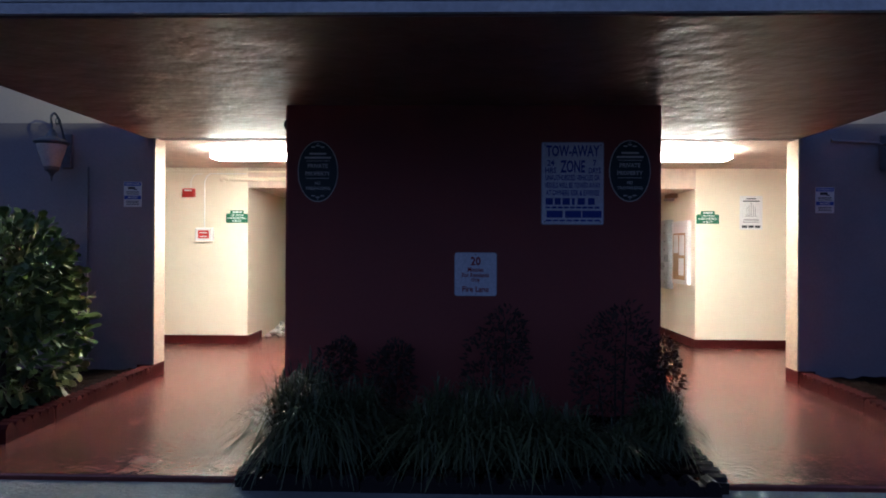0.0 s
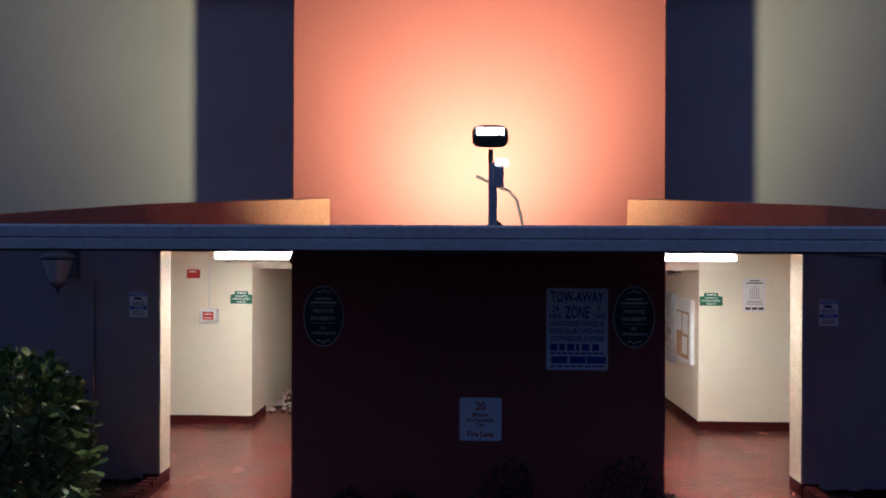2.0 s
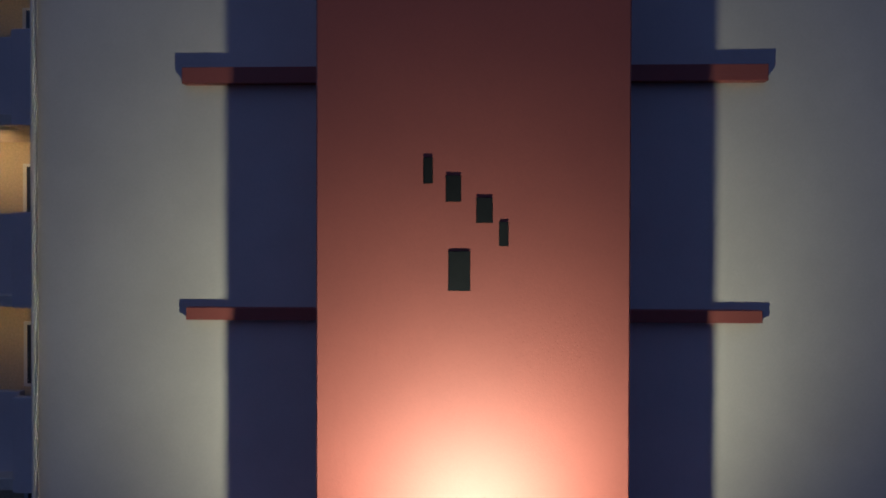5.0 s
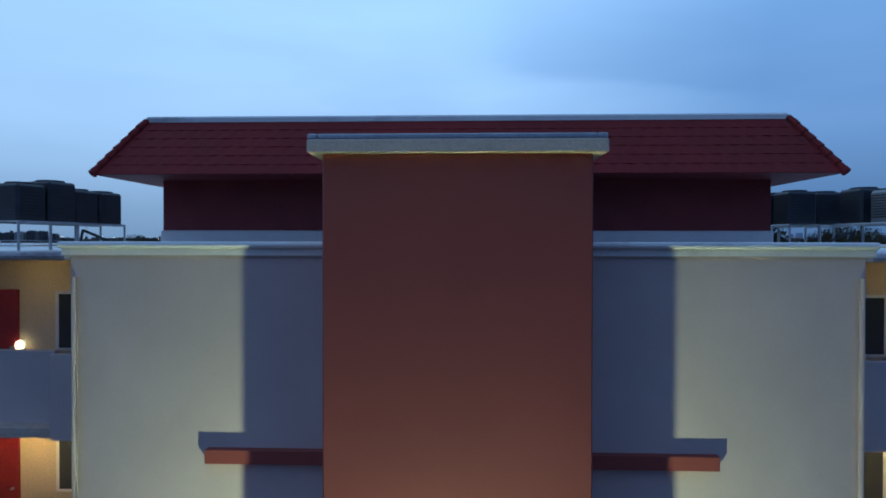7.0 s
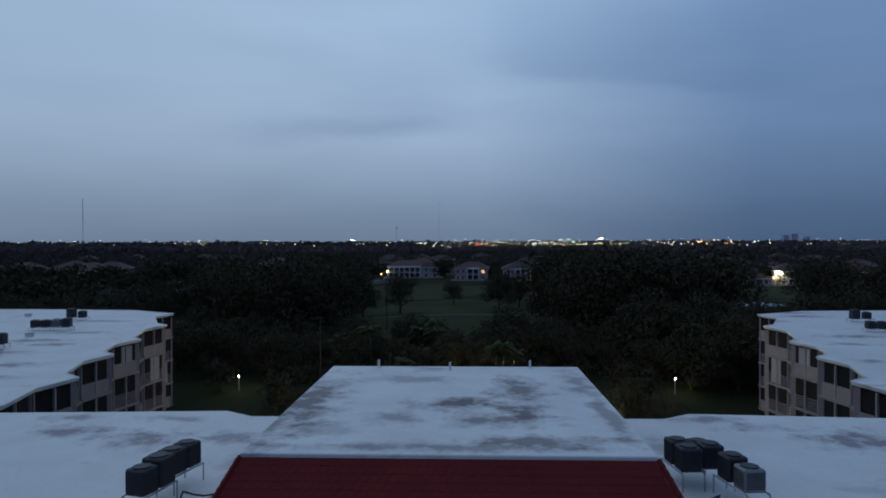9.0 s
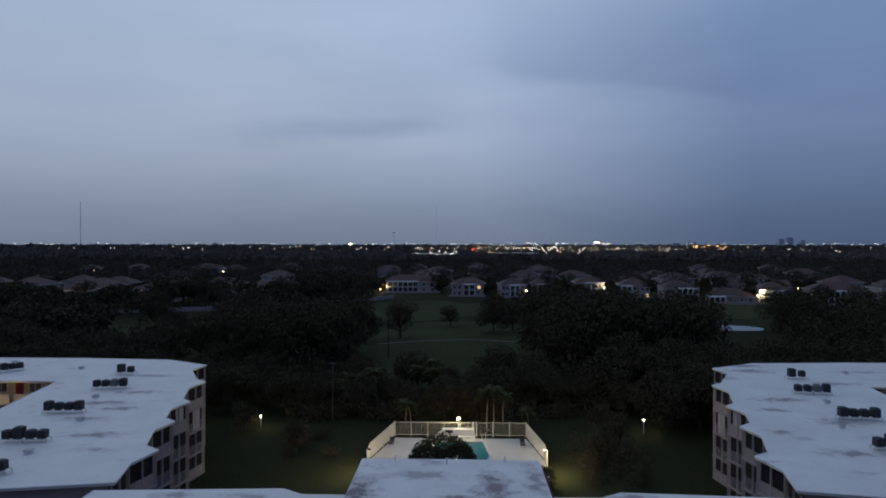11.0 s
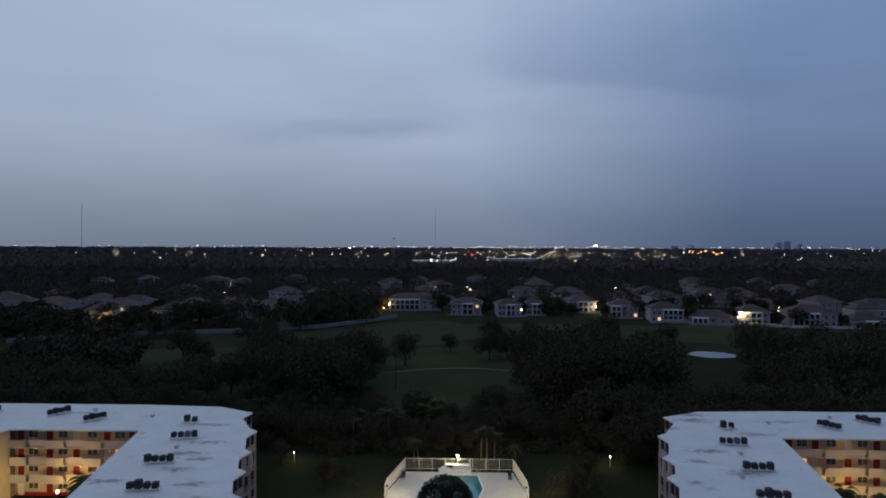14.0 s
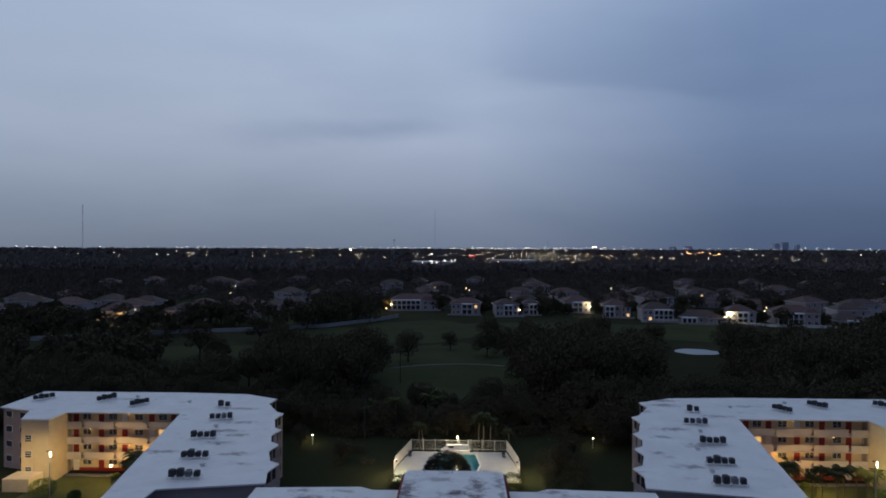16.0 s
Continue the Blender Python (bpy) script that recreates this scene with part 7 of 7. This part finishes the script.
def house(x, y, w, d, storeys, rz, seed, label, lamp=0, detail=True):
    """A stucco house with a hipped roof, white eaves, a projecting wing and a columned loggia towards the course."""
    r = random.Random(seed)
    h = thing("house", label, "house", (x, y, -0.16), "houses", "", rz)
    H = 3.0 * storeys
    wall, roof = HWALL[seed % 2], ROOFT[(seed // 2) % 2]
    o = 0.7
    part("wall", box(BM(), -w / 2, -d / 2, 0, w / 2, d / 2, H), wall, h)
    part("eaves", box(BM(), -w / 2 - o, -d / 2 - o, H, w / 2 + o, d / 2 + o, H + 0.22), WHITE, h, "white painted eaves")
    part("roof", hip(-w / 2 - o, -d / 2 - o, w / 2 + o, d / 2 + o, H + 0.224, 0.21 * min(w, d) + 0.6), roof, h)
    # a lower wing standing forward at one end
    e = r.choice((-1, 1))
    ww = w * r.uniform(0.30, 0.38)
    wx0, wx1 = sorted((e * w / 2, e * (w / 2 - ww)))
    wf = -d / 2 - r.uniform(1.6, 3.0)
    wh = H - r.choice((0.0, 0.5, 0.9)) if storeys > 1 else H - 0.3
    part("wing", box(BM(), wx0, wf, 0, wx1, -d / 2 - 0.002, wh), wall, h)
    part("wing_eaves", box(BM(), wx0 - 0.5, wf - 0.5, wh, wx1 + 0.5, -d / 2 - o - 0.01, wh + 0.2), WHITE, h)
    part("wing_roof", hip(wx0 - 0.5, wf - 0.5, wx1 + 0.5, -d / 2 + 2.5, wh + 0.204, 0.2 * ww + 0.4), roof, h)
    # loggia with square piers, a balcony and dark glazing
    px0, px1 = (-w / 2 + 0.8, wx0 - 0.5) if e > 0 else (wx1 + 0.5, w / 2 - 0.8)
    if detail:
        pf = -d / 2 - 2.2
        lx0, lx1 = (px0, px0 + 0.62 * (px1 - px0)) if seed % 3 else (px0, px1)
        part("loggia_roof", box(BM(), lx0 - 0.3, pf - 0.3, H - 0.5, lx1 + 0.3, -d / 2 - 0.002, H - 0.04, 0.05), WHITE, h)
        n = max(2, round((lx1 - lx0) / 2.6))
        for q in range(n + 1):
            cx = lx0 + (lx1 - lx0) * q / n
            part("pier", box(BM(), cx - 0.26, pf - 0.2, 0, cx + 0.26, pf + 0.25, H - 0.5), WHITE, h, "white square pier")
        for f in range(storeys):
            part("loggia_glazing", box(BM(), lx0 + 0.2, -d / 2 - 0.06, 3.0 * f + 0.05, lx1 - 0.2, -d / 2 - 0.003, 3.0 * f + 2.45), GLASS, h, "dark glazed loggia opening")
        if storeys > 1:
            part("balcony_floor", box(BM(), lx0, pf - 0.1, 2.85, lx1, -d / 2 - 0.07, 3.10), WHITE, h)
            part("balcony_rail", box(BM(), lx0, pf - 0.08, 3.75, lx1, pf - 0.02, 3.85), WHITE, h)
        part("garden_wall", box(BM(), -w / 2 - 1.5, pf - 5.0, 0, w / 2 + 1.5, pf - 4.8, 0.9), wall, h, "low pale garden wall")
        wins = [((wx0 + wx1) / 2 + q * ww * 0.23, wf) for q in (-1, 1)]
        if lx1 < px1 - 1.0:
            wins.append(((lx1 + px1) / 2 + 0.3, -d / 2))
    else:
        wins = [((wx0 + wx1) / 2, wf), (px0 + (px1 - px0) * 0.25, -d / 2), (px0 + (px1 - px0) * 0.75, -d / 2)]
    for f in range(storeys):
        for cx, fy in wins:
            wid, wh2 = r.uniform(1.1, 1.5), r.uniform(1.4, 1.7)
            z = 3.0 * f + 0.65
            v = part("window", box(BM(), cx - wid / 2 - 0.12, fy - 0.08, z - 0.12, cx + wid / 2 + 0.12, fy - 0.002, z + wh2 + 0.12), WHITE, h)
            lit = r.random() < 0.06
            for q in (-1, 1):
                part("pane", box(BM(), cx + q * wid / 4 - wid / 4 + 0.03, fy - 0.11, z, cx + q * wid / 4 + wid / 4 - 0.03, fy - 0.081, z + wh2), HLIT if lit else GLASS, v, "lit window pane" if lit else "")
    if lamp:
        part("porch_lamp", lathe(BM(), [(0.1, 0), (0.36, 0.2), (0.36, 0.45), (0.1, 0.62)], n=8), HLAMP, h, "bright porch lamp").location = (w / 2 * lamp, -d / 2 - 0.55, 2.9)
    return h


hs = ((-27.5, 343, 28, 12, 2), (4, 318, 16, 11, 2), (26, 312, 13, 11, 2), (40.5, 318, 8.5, 10, 2), (69, 334, 15, 12, 2), (86.5, 309, 14, 12, 2), (103, 291, 16, 12, 2), (122.5, 282, 20, 12, 1), (141.5, 280, 14, 12, 2), (167, 277, 20, 13, 2), (190, 272, 16, 12, 1))
lamps = {0: -1, 4: 1, 8: -1, 2: 1}
for k, (x, y, w, d, st) in enumerate(hs):
    house(x, y, w, d, st, random.Random(k).uniform(-6, 6) - (8 if x > 80 else 0), k, "pale stucco house with a hipped tile roof by the golf course", lamps.get(k, 0))
rng = random.Random(77)
taken = [(x, y) for x, y, *_ in hs]
# a second and a third row behind, roofs showing over the first
for k in range(17):
    x, y = (-34 + 27 * k + rng.uniform(-5, 5), 372 + rng.uniform(-8, 8) - 0.12 * max(0, 27 * k - 120)) if k < 9 else (-28 + 33 * (k - 9) + rng.uniform(-6, 6), 412 + rng.uniform(-8, 10))
    taken.append((x, y))
    house(x, y, rng.uniform(14, 20), rng.uniform(11, 14), rng.choice((1, 2)), rng.uniform(-20, 20), 60 + k, "pale suburban house with a hipped tile roof behind the first row", rng.choice((0, 0, 1, -1)), False)
made = 0
while made < 56:
    y = rng.uniform(350, 620); x = rng.uniform(-0.75 * y, 0.75 * y)
    if made < 16:
        x, y = rng.uniform(-330, -95), rng.uniform(262, 340)
    elif made < 24:
        x, y = rng.uniform(200, 330), rng.uniform(270, 340)
    if all((x - a) ** 2 + (y - b) ** 2 > 21 ** 2 for a, b in taken):
        taken.append((x, y)); made += 1
        house(x, y, rng.uniform(13, 20), rng.uniform(11, 14), rng.choice((1, 2, 2)), rng.uniform(-25, 25), 100 + made, "pale suburban house with a hipped tile roof among trees", rng.choice((0, 0, 0, 1, -1)), False)
bulb("house_bulb", (134.0, 272.0, 5.0), 1300, (1.0, 0.8, 0.48), 0.4)
bulb("house_bulb", (77.5, 326.0, 3.5), 2600, (1.0, 0.8, 0.45), 0.4)
bulb("house_bulb", (-43.5, 335.0, 5.0), 1500, (1.0, 0.66, 0.25), 0.4)
bulb("house_bulb", (-160, 250.0, 4.0), 3000, (1.0, 0.62, 0.22), 0.4)

# ---- far suburb ----
def far_trees(name, label, n, y0, y1, h0, h1, cards, size, seed, spread=0.95, avoid=None, material=None, clear=()):
    r = np.random.default_rng(seed)
    u = r.random(n)
    y = np.sqrt(y0 * y0 + u * (y1 * y1 - y0 * y0)) if y1 < 1500 else y0 * (y1 / y0) ** u
    x = r.uniform(-spread, spread, n) * y
    if avoid is not None:
        keep = np.ones(n, bool)
        for a, b in avoid:
            keep &= ~((abs(x - a * (y + 51) / (b + 51)) < 11) & (y > b - 12) & (y < b + 9))
        x, y = x[keep], y[keep]
    for x0, x1, y0, y1 in clear:
        keep = ~((x > x0) & (x < x1) & (y > y0) & (y < y1))
        x, y = x[keep], y[keep]
    m = len(x)
    h = r.uniform(h0, h1, m)
    wide = h * r.uniform(0.40, 0.65, m) * (1 + (y > 900) * 1.2)
    d = r.normal(size=(m, cards, 3)); d /= np.linalg.norm(d, axis=2, keepdims=True)
    k = r.uniform(0.5, 1.0, (m, cards, 1))
    c = np.stack([x, y, h * 0.58], 1)[:, None, :] + d * k * np.stack([wide, wide, h * 0.42], 1)[:, None, :]
    s = (size * r.uniform(0.7, 1.4, (m, cards)) * (1 + (y > 900)[:, None] * 1.0))
    c = c.reshape(-1, 3); d = d.reshape(-1, 3); s = s.reshape(-1)
    return leaf_mesh(name, c, d + r.normal(size=d.shape) * 0.8, s.mean(), s.mean() * 0.75, material, None, label, seed=seed)


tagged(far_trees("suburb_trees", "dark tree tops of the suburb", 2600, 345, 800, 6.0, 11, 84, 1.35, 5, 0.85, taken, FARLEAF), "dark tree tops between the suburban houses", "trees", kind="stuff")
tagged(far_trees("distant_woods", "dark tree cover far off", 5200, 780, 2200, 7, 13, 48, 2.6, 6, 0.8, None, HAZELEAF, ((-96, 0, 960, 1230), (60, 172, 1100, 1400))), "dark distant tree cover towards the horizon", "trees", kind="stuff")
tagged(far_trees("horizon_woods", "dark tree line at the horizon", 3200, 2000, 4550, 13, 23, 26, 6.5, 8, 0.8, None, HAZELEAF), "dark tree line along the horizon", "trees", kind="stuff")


def light_field(name, label, n, colour, strength, y0, y1, z0, z1, r0, r1, seed, xspan=(-0.72, 0.72), bias=0.0):
    rr = random.Random(seed)
    bm = BM()
    for _ in range(n):
        y = y0 * (y1 / y0) ** rr.random()
        u = rr.uniform(*xspan)
        if bias and rr.random() < bias:
            u = rr.gauss(0.12, 0.10)
        x = u * y; z = rr.uniform(z0, z1); r = rr.uniform(r0, r1) * y / 2000
        v = [bm.verts.new((x + a * r, y + b * r, z + c * r)) for a, b, c in ((1, 0, 0), (-1, 0, 0), (0, 1, 0), (0, -1, 0), (0, 0, 1), (0, 0, -1))]
        for f in ((0, 2, 4), (2, 1, 4), (1, 3, 4), (3, 0, 4), (2, 0, 5), (1, 2, 5), (3, 1, 5), (0, 3, 5)):
            bm.faces.new([v[i] for i in f])
    return tagged(part(name, bm, glow(name + "_glow", colour, strength)), label, "city lights", kind="stuff")


light_field("horizon_lights", "far white city lights along the horizon", 400, (1.0, 0.92, 0.82), 5.0, 2300, 4300, 20, 36, 0.38, 1.0, 91, bias=0.18)
light_field("street_lights", "warm street lights of the far suburb", 180, (1.0, 0.70, 0.42), 9.0, 900, 2600, 14, 21, 0.35, 1.05, 92, (-0.65, 0.65), 0.45)
light_field("white_street_lights", "white street lights of the far suburb", 150, (1.0, 0.94, 0.84), 9.0, 1000, 2600, 14, 21, 0.35, 1.0, 93, (-0.6, 0.6), 0.65)
light_field("orange_lights", "cluster of orange lights far off", 15, (1.0, 0.46, 0.18), 9.0, 1600, 2000, 17, 26, 0.7, 1.5, 94, (0.355, 0.41))
light_field("shed_lights", "white lights along the far sheds", 16, (1.0, 0.95, 0.84), 7.0, 1120, 1170, 8, 14, 0.9, 1.5, 98, (-0.075, -0.005))
light_field("red_lights", "pair of red lights far off", 3, (1.0, 0.06, 0.05), 7.0, 1500, 1550, 14, 17, 1.4, 1.9, 99, (0.015, 0.022))
light_field("garden_lights", "small warm garden lights among the houses", 26, (1.0, 0.70, 0.32), 7.0, 270, 520, 1.5, 4.5, 1.6, 2.6, 95, (-0.6, 0.6))
light_field("stadium_light", "bright field light on the horizon", 3, (1.0, 0.80, 0.60), 14.0, 3000, 3100, 38, 42, 1.4, 2.0, 96, (0.204, 0.212))
light_field("parking_light", "bright lights over a far car park", 3, (1.0, 0.9, 0.66), 16.0, 1980, 2000, 28, 30, 1.6, 2.2, 97, (-0.181, -0.174))

# masts, far sheds and towers
for x, y, h, w in ((-1815, 3000, 235, 1.6), (-122, 3000, 215, 0.9), (-150, 1400, 52, 0.8), (238, 3400, 70, 1.2), (490, 3600, 70, 1.2)):
    m = thing("radio_mast", "thin lattice radio mast on the horizon", "radio mast", (x, y, 0), "masts")
    for a in (0, 120, 240):
        part("leg", tube(BM(), (w * math.cos(radians(a)), w * math.sin(radians(a)), 0), (0.6 * w * math.cos(radians(a)), 0.6 * w * math.sin(radians(a)), h), 0.22 * w, n=5), METAL, m)
    for k in range(int(h / 12)):
        part("brace", box(BM(), -w, -w * 0.2, 12 * k, w, w * 0.2, 12 * k + 0.5), METAL, m)
    if h < 60 and y < 2000:
        part("lamp_head", box(BM(), -3, -0.6, h, 3, 0.6, h + 1.6), WHITE, m)
for x, y, w, d, h in ((-50, 1200, 84, 40, 9), (115, 1370, 96, 40, 9), (-60, 1900, 80, 40, 10)):
    b = thing("warehouse", "long pale flat-roofed shed far off", "warehouse", (x, y, 0), "far sheds")
    part("wall", box(BM(), -w / 2, -d / 2, 0, w / 2, d / 2, h), HWALL[0], b)
    part("roof", box(BM(), -w / 2 - 0.5, -d / 2 - 0.5, h, w / 2 + 0.5, d / 2 + 0.5, h + 0.6), ROOFW, b)
# blue-grey air haze is put into the far towers' wall colour
FARBLOCK = paint("haze_tinted_far_wall", (0.52, 0.57, 0.68), (0.46, 0.51, 0.62), 0.8, scale=0.02, fine=0.3)
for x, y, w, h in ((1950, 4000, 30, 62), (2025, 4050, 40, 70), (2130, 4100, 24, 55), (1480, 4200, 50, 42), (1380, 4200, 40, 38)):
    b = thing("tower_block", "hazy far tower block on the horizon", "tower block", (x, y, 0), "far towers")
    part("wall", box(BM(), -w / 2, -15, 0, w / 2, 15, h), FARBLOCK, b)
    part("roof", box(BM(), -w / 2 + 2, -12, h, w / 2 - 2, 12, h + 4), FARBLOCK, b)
